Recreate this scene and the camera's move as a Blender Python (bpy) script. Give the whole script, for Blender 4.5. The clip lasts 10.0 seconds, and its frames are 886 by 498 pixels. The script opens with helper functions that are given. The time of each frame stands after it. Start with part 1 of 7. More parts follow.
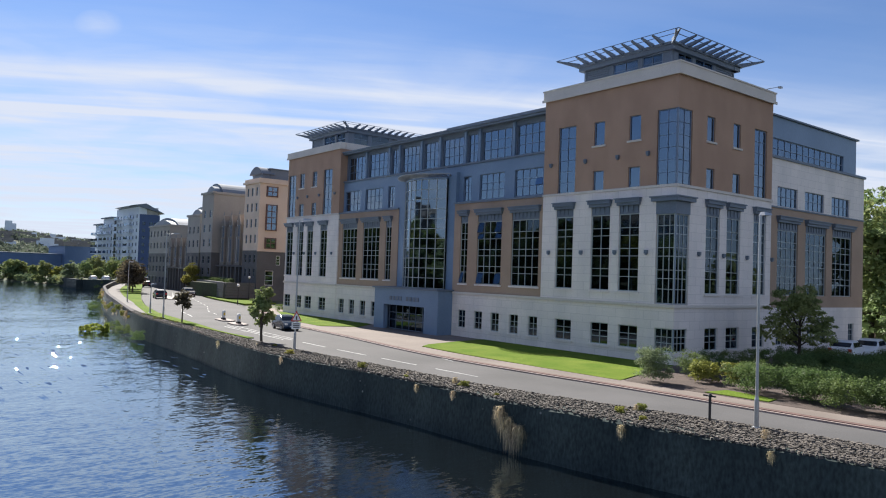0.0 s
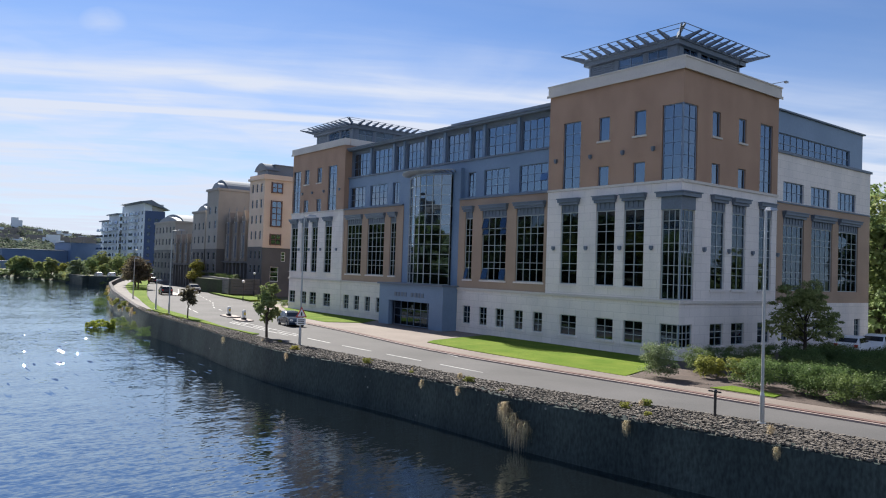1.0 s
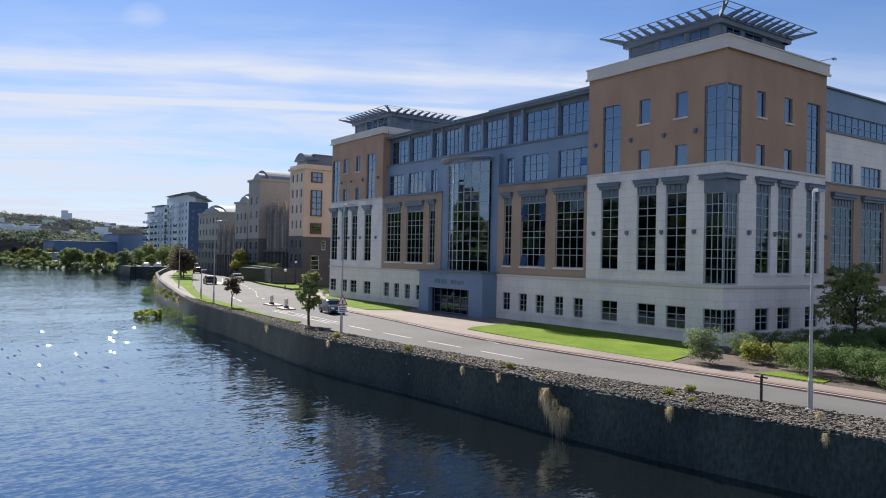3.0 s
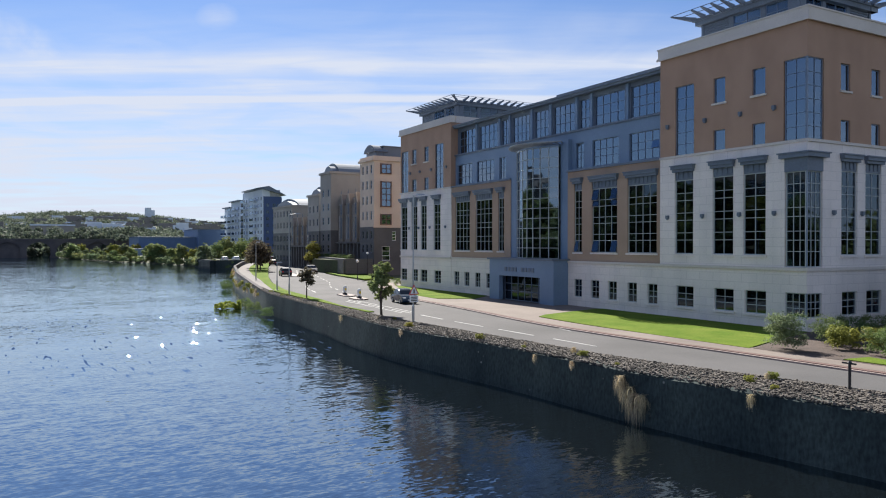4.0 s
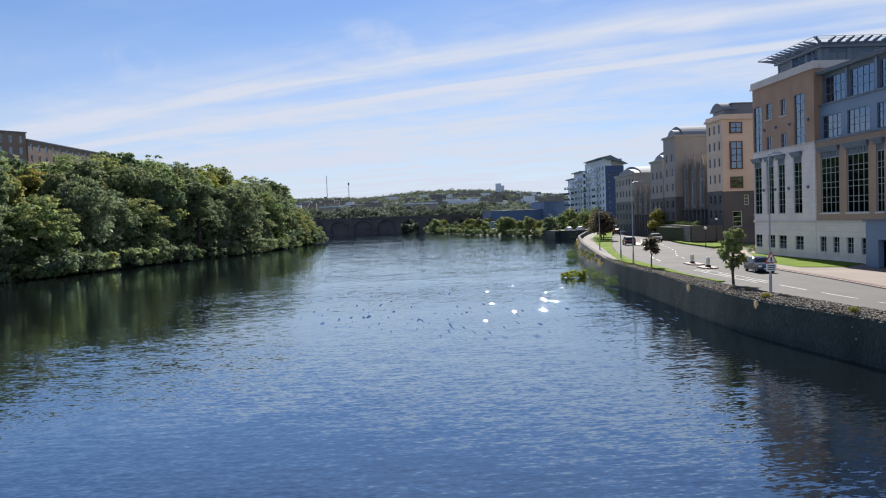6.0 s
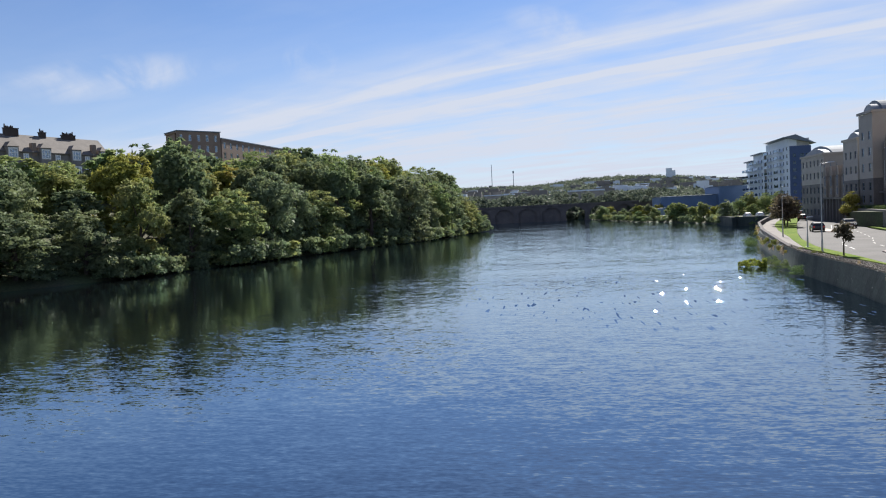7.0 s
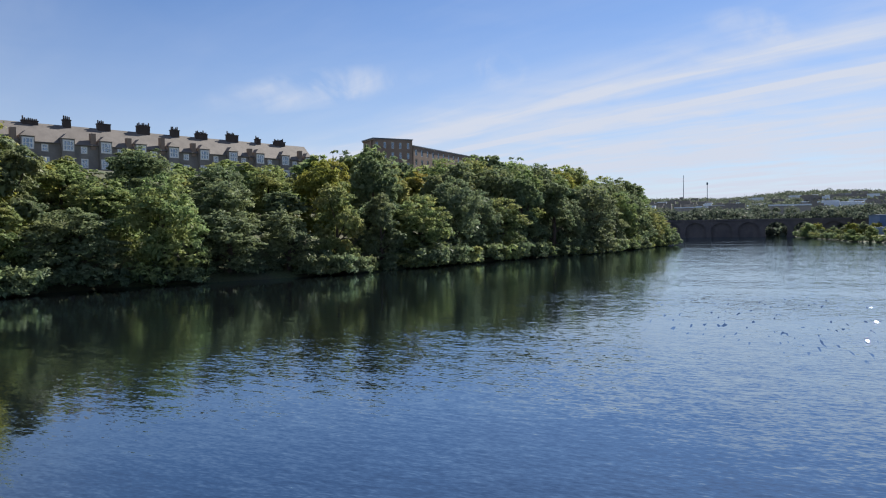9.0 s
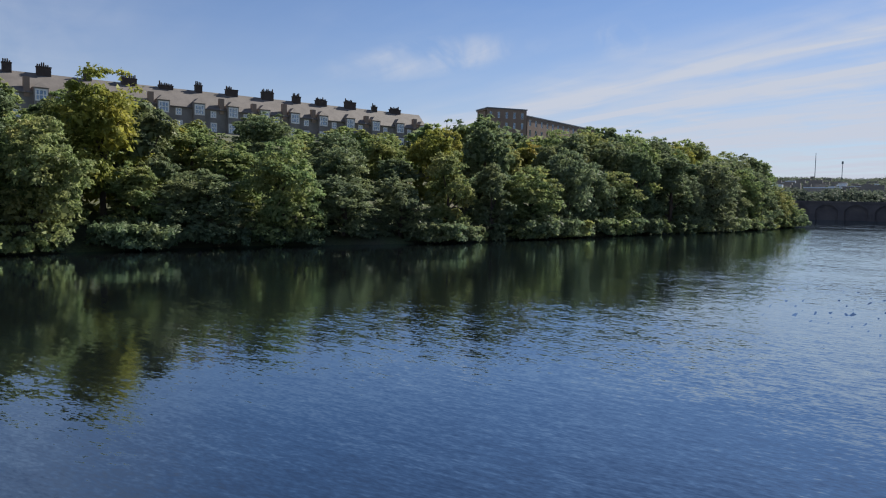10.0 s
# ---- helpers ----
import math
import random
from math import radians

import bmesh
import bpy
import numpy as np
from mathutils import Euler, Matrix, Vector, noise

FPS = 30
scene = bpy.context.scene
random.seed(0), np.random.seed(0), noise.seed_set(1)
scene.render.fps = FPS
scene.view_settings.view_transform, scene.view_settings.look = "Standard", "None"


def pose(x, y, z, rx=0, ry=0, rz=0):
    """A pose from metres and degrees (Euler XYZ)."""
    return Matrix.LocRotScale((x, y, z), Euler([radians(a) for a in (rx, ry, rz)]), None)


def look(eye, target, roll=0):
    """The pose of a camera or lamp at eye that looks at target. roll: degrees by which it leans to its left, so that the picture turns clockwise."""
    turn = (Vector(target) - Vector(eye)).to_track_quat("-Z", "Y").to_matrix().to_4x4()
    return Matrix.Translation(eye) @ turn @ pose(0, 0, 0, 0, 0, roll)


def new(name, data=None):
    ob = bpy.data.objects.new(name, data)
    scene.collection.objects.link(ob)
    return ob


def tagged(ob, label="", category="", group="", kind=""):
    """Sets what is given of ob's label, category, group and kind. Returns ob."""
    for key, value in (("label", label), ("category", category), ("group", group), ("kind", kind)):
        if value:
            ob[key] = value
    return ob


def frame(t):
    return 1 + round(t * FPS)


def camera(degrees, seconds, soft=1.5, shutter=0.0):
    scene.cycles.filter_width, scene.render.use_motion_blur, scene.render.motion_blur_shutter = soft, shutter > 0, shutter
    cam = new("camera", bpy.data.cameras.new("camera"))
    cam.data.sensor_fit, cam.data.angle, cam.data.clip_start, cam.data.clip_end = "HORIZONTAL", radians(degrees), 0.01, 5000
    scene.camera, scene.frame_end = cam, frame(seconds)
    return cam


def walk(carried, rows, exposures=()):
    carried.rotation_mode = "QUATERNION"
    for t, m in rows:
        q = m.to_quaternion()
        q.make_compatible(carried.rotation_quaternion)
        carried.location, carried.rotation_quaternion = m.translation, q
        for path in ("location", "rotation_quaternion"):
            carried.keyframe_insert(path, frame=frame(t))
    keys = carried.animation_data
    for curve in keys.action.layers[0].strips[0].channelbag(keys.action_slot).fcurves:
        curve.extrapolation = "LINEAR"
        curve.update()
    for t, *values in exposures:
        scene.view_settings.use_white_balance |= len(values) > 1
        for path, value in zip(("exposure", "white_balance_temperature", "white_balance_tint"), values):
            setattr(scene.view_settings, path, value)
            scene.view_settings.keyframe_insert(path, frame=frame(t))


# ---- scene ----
cam = camera(61.92, 10.0, soft=1.1)
EYE = (-42.05, -28.92, 5.55)
#        t     yaw    pitch   roll
PATH = [(0, -38.08, 2.00, -1.99),
        (0.5, -37.90, 1.85, -1.95),
        (1, -37.71, 1.67, -1.90),
        (1.5, -37.46, 1.48, -1.82),
        (2, -37.03, 1.26, -1.76),
        (3.5, -32.46, 0.12, -0.74),
        (4, -29.25, -0.37, -0.03),
        (4.5, -24.29, -0.88, 0.92),
        (5, -17.76, -1.66, 1.46),
        (5.5, -10.42, -2.19, 1.85),
        (6, -3.12, -2.29, 2.05),
        (7.5, 14.87, -2.93, 2.79),
        (8, 19.27, -2.52, 2.26),
        (8.5, 22.10, -1.99, 1.50),
        (9, 23.74, -1.61, 0.78),
        (9.5, 26.65, -2.19, -0.24),
        (10, 32.29, -3.93, -1.21)]
walk(cam, [(t, pose(*EYE, 90 + p, r, y)) for t, y, p, r in PATH],
     exposures=[(0.0, 1.30), (4.0, 1.26), (6.0, 1.18), (9.2, 1.12), (10.0, 0.92)])

# ---- light: summer sky, sun ahead over the river ----
SUN_ELEV, SUN_AZ = 38.0, 8.9          # degrees up; degrees from +Y towards +X
sun_dir = Vector((math.sin(radians(SUN_AZ)) * math.cos(radians(SUN_ELEV)),
                  math.cos(radians(SUN_AZ)) * math.cos(radians(SUN_ELEV)), math.sin(radians(SUN_ELEV))))
sun = new("sun", bpy.data.lights.new("sun", "SUN"))
sun.data.energy, sun.data.angle, sun.data.color = 4.6, radians(0.53), (1.0, 0.95, 0.87)
sun.matrix_world = look(sun_dir * 200, (0, 0, 0))


def make_world():
    w = bpy.data.worlds.new("sky")
    w.use_nodes = True
    nt = w.node_tree
    nt.nodes.clear()
    N, L = nt.nodes.new, nt.links.new
    out, bg = N("ShaderNodeOutputWorld"), N("ShaderNodeBackground")
    sky = N("ShaderNodeTexSky")
    sky.sky_type, sky.sun_disc = "NISHITA", False
    sky.sun_elevation, sky.sun_rotation = radians(SUN_ELEV), radians(SUN_AZ)
    sky.air_density, sky.dust_density, sky.ozone_density = 1.0, 0.1, 4.0
    tc = N("ShaderNodeTexCoord")

    def math_node(op, a, b=None, clamp=False):
        n = N("ShaderNodeMath")
        n.operation, n.use_clamp = op, clamp
        for i, v in enumerate((a, b)):
            if v is None:
                continue
            if isinstance(v, (int, float)):
                n.inputs[i].default_value = v
            else:
                L(v, n.inputs[i])
        return n.outputs[0]

    def ramp(v, *stops):
        r = N("ShaderNodeValToRGB")
        L(v, r.inputs[0])
        while len(r.color_ramp.elements) < len(stops):
            r.color_ramp.elements.new(0.5)
        for e, (p, c) in zip(r.color_ramp.elements, stops):
            e.position, e.color = p, (c, c, c, 1)
        return r.outputs[0]

    sep = N("ShaderNodeSeparateXYZ")
    L(tc.outputs["Generated"], sep.inputs[0])
    # project the direction on a high flat layer, so that streaks run to one vanishing point
    den = math_node("ADD", math_node("MAXIMUM", sep.outputs[2], 0.0), 0.06)
    px, py = math_node("DIVIDE", sep.outputs[0], den), math_node("DIVIDE", sep.outputs[1], den)
    comb = N("ShaderNodeCombineXYZ")
    L(px, comb.inputs[0]), L(py, comb.inputs[1])
    rot = N("ShaderNodeMapping")
    rot.inputs["Rotation"].default_value = (0, 0, radians(STREAK))
    L(comb.outputs[0], rot.inputs[0])
    mp = N("ShaderNodeMapping")
    mp.inputs["Scale"].default_value = (0.24, 0.95, 1)
    L(rot.outputs[0], mp.inputs[0])
    n1 = N("ShaderNodeTexNoise")
    n1.inputs["Scale"].default_value, n1.inputs["Detail"].default_value, n1.inputs["Roughness"].default_value = 1.1, 7, 0.58
    n1.inputs["Distortion"].default_value = 0.8
    L(mp.outputs[0], n1.inputs["Vector"])
    cirrus = ramp(n1.outputs["Fac"], (0.35, 0.0), (0.58, 1.0))
    # the sheet of cirrus lies low over the river ahead and thins out overhead; cloud behind is added fill
    sy = N("ShaderNodeSeparateXYZ")
    L(rot.outputs[0], sy.inputs[0])
    across = sy.outputs[1]
    sheet = ramp(math_node("MULTIPLY", math_node("ADD", across, 8.0), 1 / 16.0), *SHEET)
    streaks = 0.0
    n2 = N("ShaderNodeTexNoise")
    n2.inputs["Scale"].default_value, n2.inputs["Detail"].default_value, n2.inputs["Distortion"].default_value = 14.0, 6, 1.2
    L(tc.outputs["Generated"], n2.inputs["Vector"])
    n3 = N("ShaderNodeTexNoise")
    n3.inputs["Scale"].default_value, n3.inputs["Detail"].default_value, n3.inputs["Distortion"].default_value = 1.6, 8, 1.0
    L(rot.outputs[0], n3.inputs["Vector"])
    torn = ramp(n3.outputs["Fac"], (0.36, 0.0), (0.62, 1.0))
    shred = ramp(n2.outputs["Fac"], (0.38, 0.0), (0.66, 1.0))
    for pos, width, amount in TRAILS:
        d = math_node("ABSOLUTE", math_node("SUBTRACT", across, pos))
        wob = math_node("MULTIPLY", math_node("SUBTRACT", n1.outputs["Fac"], 0.5), width * 1.6)
        d = math_node("ABSOLUTE", math_node("ADD", d, wob))
        line = math_node("SUBTRACT", 1.0, math_node("DIVIDE", d, width), True)
        streaks = math_node("ADD", streaks, math_node("MULTIPLY", line, amount))
    for azim, elev, length, width, tilt, amount in WISPS:
        a, e, k = radians(azim), radians(elev), radians(tilt)
        side, up = Vector((math.cos(a), -math.sin(a), 0)), Vector((-math.sin(a) * math.sin(e), -math.cos(a) * math.sin(e), math.cos(e)))
        mid_dir = Vector((math.sin(a) * math.cos(e), math.cos(a) * math.cos(e), math.sin(e)))
        squares = 0.0
        for axis, half in ((side * math.cos(k) + up * math.sin(k), length), (up * math.cos(k) - side * math.sin(k), width)):
            dot = N("ShaderNodeVectorMath")
            dot.operation = "DOT_PRODUCT"
            dot.inputs[1].default_value = axis
            L(tc.outputs["Generated"], dot.inputs[0])
            squares = math_node("ADD", squares, math_node("POWER", math_node("MULTIPLY", dot.outputs["Value"], 1 / math.sin(radians(half))), 2.0))
        ahead = N("ShaderNodeVectorMath")
        ahead.operation = "DOT_PRODUCT"
        ahead.inputs[1].default_value = mid_dir
        L(tc.outputs["Generated"], ahead.inputs[0])
        puff = math_node("MULTIPLY", math_node("SUBTRACT", 1.0, squares, True), math_node("GREATER_THAN", ahead.outputs["Value"], 0.5))
        streaks = math_node("ADD", streaks, math_node("MULTIPLY", math_node("MULTIPLY", puff, shred), amount))
    low = ramp(sep.outputs[2], (0.0, 0.55), (0.08, 0.45), (0.17, 0.22), (0.3, 0.0))
    cover = math_node("ADD", math_node("MULTIPLY", math_node("ADD", math_node("MULTIPLY", cirrus, 0.48), math_node("MULTIPLY", torn, 0.26)), sheet), streaks)
    fm, n4 = N("ShaderNodeMapping"), N("ShaderNodeTexNoise")
    fm.inputs["Scale"].default_value = (0.7, 3.4, 1)
    L(rot.outputs[0], fm.inputs[0]), L(fm.outputs[0], n4.inputs["Vector"])
    n4.inputs["Scale"].default_value, n4.inputs["Detail"].default_value, n4.inputs["Distortion"].default_value = 1.5, 9, 0.9
    fibre = math_node("ADD", math_node("MULTIPLY", math_node("SUBTRACT", n4.outputs["Fac"], 0.5), 1.5), 1.0)
    cover = math_node("MULTIPLY", math_node("ADD", math_node("MULTIPLY", cover, fibre), low), 0.95, True)
    mix = N("ShaderNodeMixRGB")
    L(cover, mix.inputs[0])
    tint = N("ShaderNodeMixRGB")
    tint.blend_type = "MULTIPLY"
    tint.inputs[0].default_value = 1.0
    tint.inputs[2].default_value = (0.425, 0.48, 0.59, 1)
    L(sky.outputs[0], tint.inputs[1])
    L(tint.outputs[0], mix.inputs[1])
    mix.inputs[2].default_value = CLOUD
    L(mix.outputs[0], bg.inputs[0])
    bg.inputs[1].default_value = 0.08
    L(bg.outputs[0], out.inputs[0])
    scene.world = w


STREAK = 28.0
# first two stops add unseen cloud behind the bridge to brighten shaded walls
SHEET = ((0.0, 0.9), (0.42, 0.75), (0.55, 0.05), (0.62, 0.16), (0.655, 0.10), (0.69, 0.75), (0.76, 1.0), (1.0, 1.0))
TRAILS = ((3.87, 0.10, 1.0), (3.27, 0.22, 0.55))
# small torn wisps: azimuth, height, half length, half width, tilt (degrees), amount
WISPS = ((-33.3, 10.6, 9.0, 1.6, 8, 0.55), (-19.1, 11.8, 2.2, 1.7, 0, 0.5), (12.3, 16.4, 1.6, 1.0, 10, 0.4), (-0.5, 13.6, 4.0, 1.4, -15, 0.4))
CLOUD = (3.7, 4.02, 4.75, 1)
make_world()


# ---- materials ----
def mat(name, color, rough=0.8, vary=0.18, scale=1.5, bump=0.15, bump_scale=18.0, metal=0.0, second=None, island=0.0, spec=0.5, stretch=(1, 1, 1), per_object=0.0):
    """A surface with broad stains, fine grain and a little relief, in metres."""
    m = bpy.data.materials.new(name)
    m.use_nodes = True
    nt = m.node_tree
    N, L = nt.nodes.new, nt.links.new
    b = nt.nodes["Principled BSDF"]
    b.inputs["Roughness"].default_value, b.inputs["Metallic"].default_value = rough, metal
    b.inputs["Specular IOR Level"].default_value = spec
    tc = N("ShaderNodeTexCoord")
    mp = N("ShaderNodeMapping")
    mp.inputs["Scale"].default_value = stretch
    geo = N("ShaderNodeNewGeometry")
    L(geo.outputs["Position"], mp.inputs[0])
    big, fine = N("ShaderNodeTexNoise"), N("ShaderNodeTexNoise")
    big.inputs["Scale"].default_value, big.inputs["Detail"].default_value = scale * 0.3, 5
    fine.inputs["Scale"].default_value, fine.inputs["Detail"].default_value = bump_scale, 4
    L(mp.outputs[0], big.inputs["Vector"]), L(mp.outputs[0], fine.inputs["Vector"])
    mix = N("ShaderNodeMixRGB")
    c = Vector(color)
    d = Vector(second) if second else c * 0.62
    mix.inputs[1].default_value, mix.inputs[2].default_value = (*c, 1), (*d, 1)
    r = N("ShaderNodeMapRange")
    r.inputs["From Min"].default_value, r.inputs["From Max"].default_value = 0.38, 0.68
    r.inputs["To Max"].default_value = 1.0 if second else min(1.0, vary * 3)
    L(big.outputs["Fac"], r.inputs["Value"])
    L(r.outputs[0], mix.inputs[0])
    hsv = N("ShaderNodeHueSaturation")
    L(mix.outputs[0], hsv.inputs["Color"])
    val = N("ShaderNodeMapRange")
    val.inputs["From Min"].default_value, val.inputs["From Max"].default_value = 0.3, 0.7
    val.inputs["To Min"].default_value, val.inputs["To Max"].default_value = 1 - vary, 1 + vary
    L(fine.outputs["Fac"], val.inputs["Value"])
    last = val.outputs[0]
    for amount, src in ((island, geo.outputs["Random Per Island"]), (per_object, None)):
        if amount:
            if src is None:
                src = N("ShaderNodeObjectInfo").outputs["Random"]
            k = N("ShaderNodeMapRange")
            k.inputs["To Min"].default_value, k.inputs["To Max"].default_value = 1 - amount, 1 + amount
            L(src, k.inputs["Value"])
            mu = N("ShaderNodeMath")
            mu.operation = "MULTIPLY"
            L(last, mu.inputs[0]), L(k.outputs[0], mu.inputs[1])
            last = mu.outputs[0]
    L(last, hsv.inputs["Value"])
    L(hsv.outputs[0], b.inputs["Base Color"])
    if bump:
        bp = N("ShaderNodeBump")
        bp.inputs["Strength"].default_value, bp.inputs["Distance"].default_value = bump, 0.03
        L(fine.outputs["Fac"], bp.inputs["Height"])
        L(bp.outputs[0], b.inputs["Normal"])
    return m


def glass_mat(name, tint, gloss=1.5, rough=0.02):
    m = bpy.data.materials.new(name)
    m.use_nodes = True
    nt = m.node_tree
    nt.nodes.clear()
    N, L = nt.nodes.new, nt.links.new
    out, mx = N("ShaderNodeOutputMaterial"), N("ShaderNodeMixShader")
    tr, gl, fr = N("ShaderNodeBsdfTransparent"), N("ShaderNodeBsdfGlossy"), N("ShaderNodeFresnel")
    tr.inputs[0].default_value = (*tint, 1)
    gl.inputs["Roughness"].default_value = rough
    gl.inputs[0].default_value = (0.58, 0.78, 1.0, 1)
    fr.inputs[0].default_value = gloss
    L(fr.outputs[0], mx.inputs[0]), L(tr.outputs[0], mx.inputs[1]), L(gl.outputs[0], mx.inputs[2])
    L(mx.outputs[0], out.inputs[0])
    return m


def lichen(m, pale, amount):
    """Scattered pale lichen and salt spots over a stone material."""
    nt = m.node_tree
    N, L = nt.nodes.new, nt.links.new
    b = nt.nodes["Principled BSDF"]
    old = b.inputs["Base Color"].links[0].from_socket
    geo, vo, no, rp, ml = N("ShaderNodeNewGeometry"), N("ShaderNodeTexVoronoi"), N("ShaderNodeTexNoise"), N("ShaderNodeMapRange"), N("ShaderNodeMath")
    vo.inputs["Scale"].default_value, no.inputs["Scale"].default_value = 1.3, 0.5
    L(geo.outputs["Position"], vo.inputs["Vector"]), L(geo.outputs["Position"], no.inputs["Vector"])
    rp.inputs["From Min"].default_value, rp.inputs["From Max"].default_value = 0.09, 0.05
    L(vo.outputs["Distance"], rp.inputs["Value"])
    r2 = N("ShaderNodeMapRange")
    r2.inputs["From Min"].default_value, r2.inputs["From Max"].default_value = 0.5, 0.62
    L(no.outputs["Fac"], r2.inputs["Value"])
    ml.operation = "MULTIPLY"
    L(rp.outputs[0], ml.inputs[0]), L(r2.outputs[0], ml.inputs[1])
    m2 = N("ShaderNodeMath")
    m2.operation = "MULTIPLY"
    L(ml.outputs[0], m2.inputs[0])
    m2.inputs[1].default_value = amount
    mx = N("ShaderNodeMixRGB")
    L(m2.outputs[0], mx.inputs[0]), L(old, mx.inputs[1])
    mx.inputs[2].default_value = (*pale, 1)
    L(mx.outputs[0], b.inputs["Base Color"])
    return m


def leaf_mat(name, color, yellow, island=0.28):
    m = bpy.data.materials.new(name)
    m.use_nodes = True
    nt = m.node_tree
    nt.nodes.clear()
    N, L = nt.nodes.new, nt.links.new
    out, mx, ad = N("ShaderNodeOutputMaterial"), N("ShaderNodeMixShader"), N("ShaderNodeMixShader")
    df, tl, gl = N("ShaderNodeBsdfDiffuse"), N("ShaderNodeBsdfTranslucent"), N("ShaderNodeBsdfGlossy")
    geo, obi, noi = N("ShaderNodeNewGeometry"), N("ShaderNodeObjectInfo"), N("ShaderNodeTexNoise")
    noi.inputs["Scale"].default_value, noi.inputs["Detail"].default_value = 0.22, 3
    L(geo.outputs["Position"], noi.inputs["Vector"])
    mixc = N("ShaderNodeMixRGB")
    mixc.inputs[1].default_value, mixc.inputs[2].default_value = (*color, 1), (*yellow, 1)
    rp = N("ShaderNodeMapRange")
    rp.inputs["From Min"].default_value, rp.inputs["From Max"].default_value = 0.42, 0.72
    L(noi.outputs["Fac"], rp.inputs["Value"]), L(rp.outputs[0], mixc.inputs[0])
    hsv = N("ShaderNodeHueSaturation")
    k = N("ShaderNodeMapRange")
    k.inputs["To Min"].default_value, k.inputs["To Max"].default_value = 1 - island, 1 + island
    L(geo.outputs["Random Per Island"], k.inputs["Value"])
    k2 = N("ShaderNodeMapRange")
    k2.inputs["To Min"].default_value, k2.inputs["To Max"].default_value = 0.478, 0.512
    L(obi.outputs["Random"], k2.inputs["Value"])
    L(k.outputs[0], hsv.inputs["Value"]), L(k2.outputs[0], hsv.inputs["Hue"]), L(mixc.outputs[0], hsv.inputs["Color"])
    for s in (df, tl):
        L(hsv.outputs[0], s.inputs[0])
    gl.inputs["Roughness"].default_value = 0.5
    mx.inputs[0].default_value = 0.47
    L(df.outputs[0], mx.inputs[1]), L(tl.outputs[0], mx.inputs[2])
    ad.inputs[0].default_value = 0.015
    L(mx.outputs[0], ad.inputs[1]), L(gl.outputs[0], ad.inputs[2])
    L(ad.outputs[0], out.inputs[0])
    return m


def water_mat():
    """River water: the ripples tilt the surface, calm under the wooded bank and steeper in mid-river."""
    m = bpy.data.materials.new("river_water")
    m.use_nodes = True
    nt = m.node_tree
    N, L = nt.nodes.new, nt.links.new
    nt.nodes.clear()
    out, mx, deep, gloss, facing = N("ShaderNodeOutputMaterial"), N("ShaderNodeMixShader"), N("ShaderNodeBsdfDiffuse"), N("ShaderNodeBsdfGlossy"), N("ShaderNodeLayerWeight")
    deep.inputs["Color"].default_value = (0.006, 0.008, 0.009, 1)
    gloss.inputs["Color"].default_value = (0.80, 0.925, 1.0, 1)
    gloss.distribution = "BECKMANN"
    facing.inputs["Blend"].default_value = 0.5
    geo = N("ShaderNodeNewGeometry")

    def vec(op, a, c):
        n = N("ShaderNodeVectorMath")
        n.operation = op
        for i, v in enumerate((a, c)):
            if isinstance(v, tuple):
                n.inputs[i].default_value = v
            elif v is not None:
                L(v, n.inputs[i])
        return n.outputs["Value"] if op == "DISTANCE" else n.outputs[0]

    def times(a, c):
        n = N("ShaderNodeMath")
        n.operation = "MULTIPLY"
        L(a, n.inputs[0]), L(c, n.inputs[1])
        return n.outputs[0]

    def span(v, lo, hi, to_lo, to_hi):
        n = N("ShaderNodeMapRange")
        n.interpolation_type = "SMOOTHSTEP"
        for k, x in (("From Min", lo), ("From Max", hi), ("To Min", to_lo), ("To Max", to_hi)):
            n.inputs[k].default_value = x
        L(v, n.inputs["Value"])
        return n.outputs[0]

    def ripple(scale, stretch, turn, detail):
        mp, n = N("ShaderNodeMapping"), N("ShaderNodeTexNoise")
        mp.inputs["Scale"].default_value, mp.inputs["Rotation"].default_value = stretch, (0, 0, radians(turn))
        L(geo.outputs["Position"], mp.inputs[0]), L(mp.outputs[0], n.inputs["Vector"])
        n.inputs["Scale"].default_value, n.inputs["Detail"].default_value = scale, detail
        return n
    slope = None
    for scale, stretch, turn, detail, ax, ay in RIPPLES:
        n = ripple(scale, stretch, turn, detail)
        part_slope = vec("MULTIPLY", vec("SUBTRACT", n.outputs["Color"], (0.5, 0.5, 0.5)), (ax, ay, 0.0))
        slope = vec("ADD", slope, part_slope) if slope else part_slope
    # lee of the wood, wind lanes across the river, one gusty patch
    pos = N("ShaderNodeSeparateXYZ")
    wander = ripple(0.035, (1, 1, 1), 0, 3)
    L(vec("ADD", geo.outputs["Position"], vec("MULTIPLY", wander.outputs["Color"], (36.0, 0.0, 0.0))), pos.inputs[0])
    lee = span(pos.outputs[0], -92.0, -30.0, 0.22, 1.0)
    lanes = span(ripple(0.05, (0.3, 1.0, 1), 8, 3).outputs["Fac"], 0.36, 0.62, 0.55, 1.15)
    gust = span(vec("DISTANCE", geo.outputs["Position"], (-31.0, 41.0, WATER_Z)), 0.0, 32.0, 1.5, 1.0)
    force = times(times(lee, lanes), gust)
    sc = N("ShaderNodeVectorMath")
    sc.operation = "SCALE"
    L(slope, sc.inputs[0]), L(force, sc.inputs["Scale"])
    # short steep wavelets in the gust, which lean towards the bridge and catch the sun
    far_off = vec("DISTANCE", geo.outputs["Position"], (-31.0, 41.0, WATER_Z))
    lean = span(ripple(3.0, (1.0, 0.12, 1), 0, 0).outputs["Fac"], 0.72, 0.81, 0.0, 0.31)
    aim = N("ShaderNodeCombineXYZ")
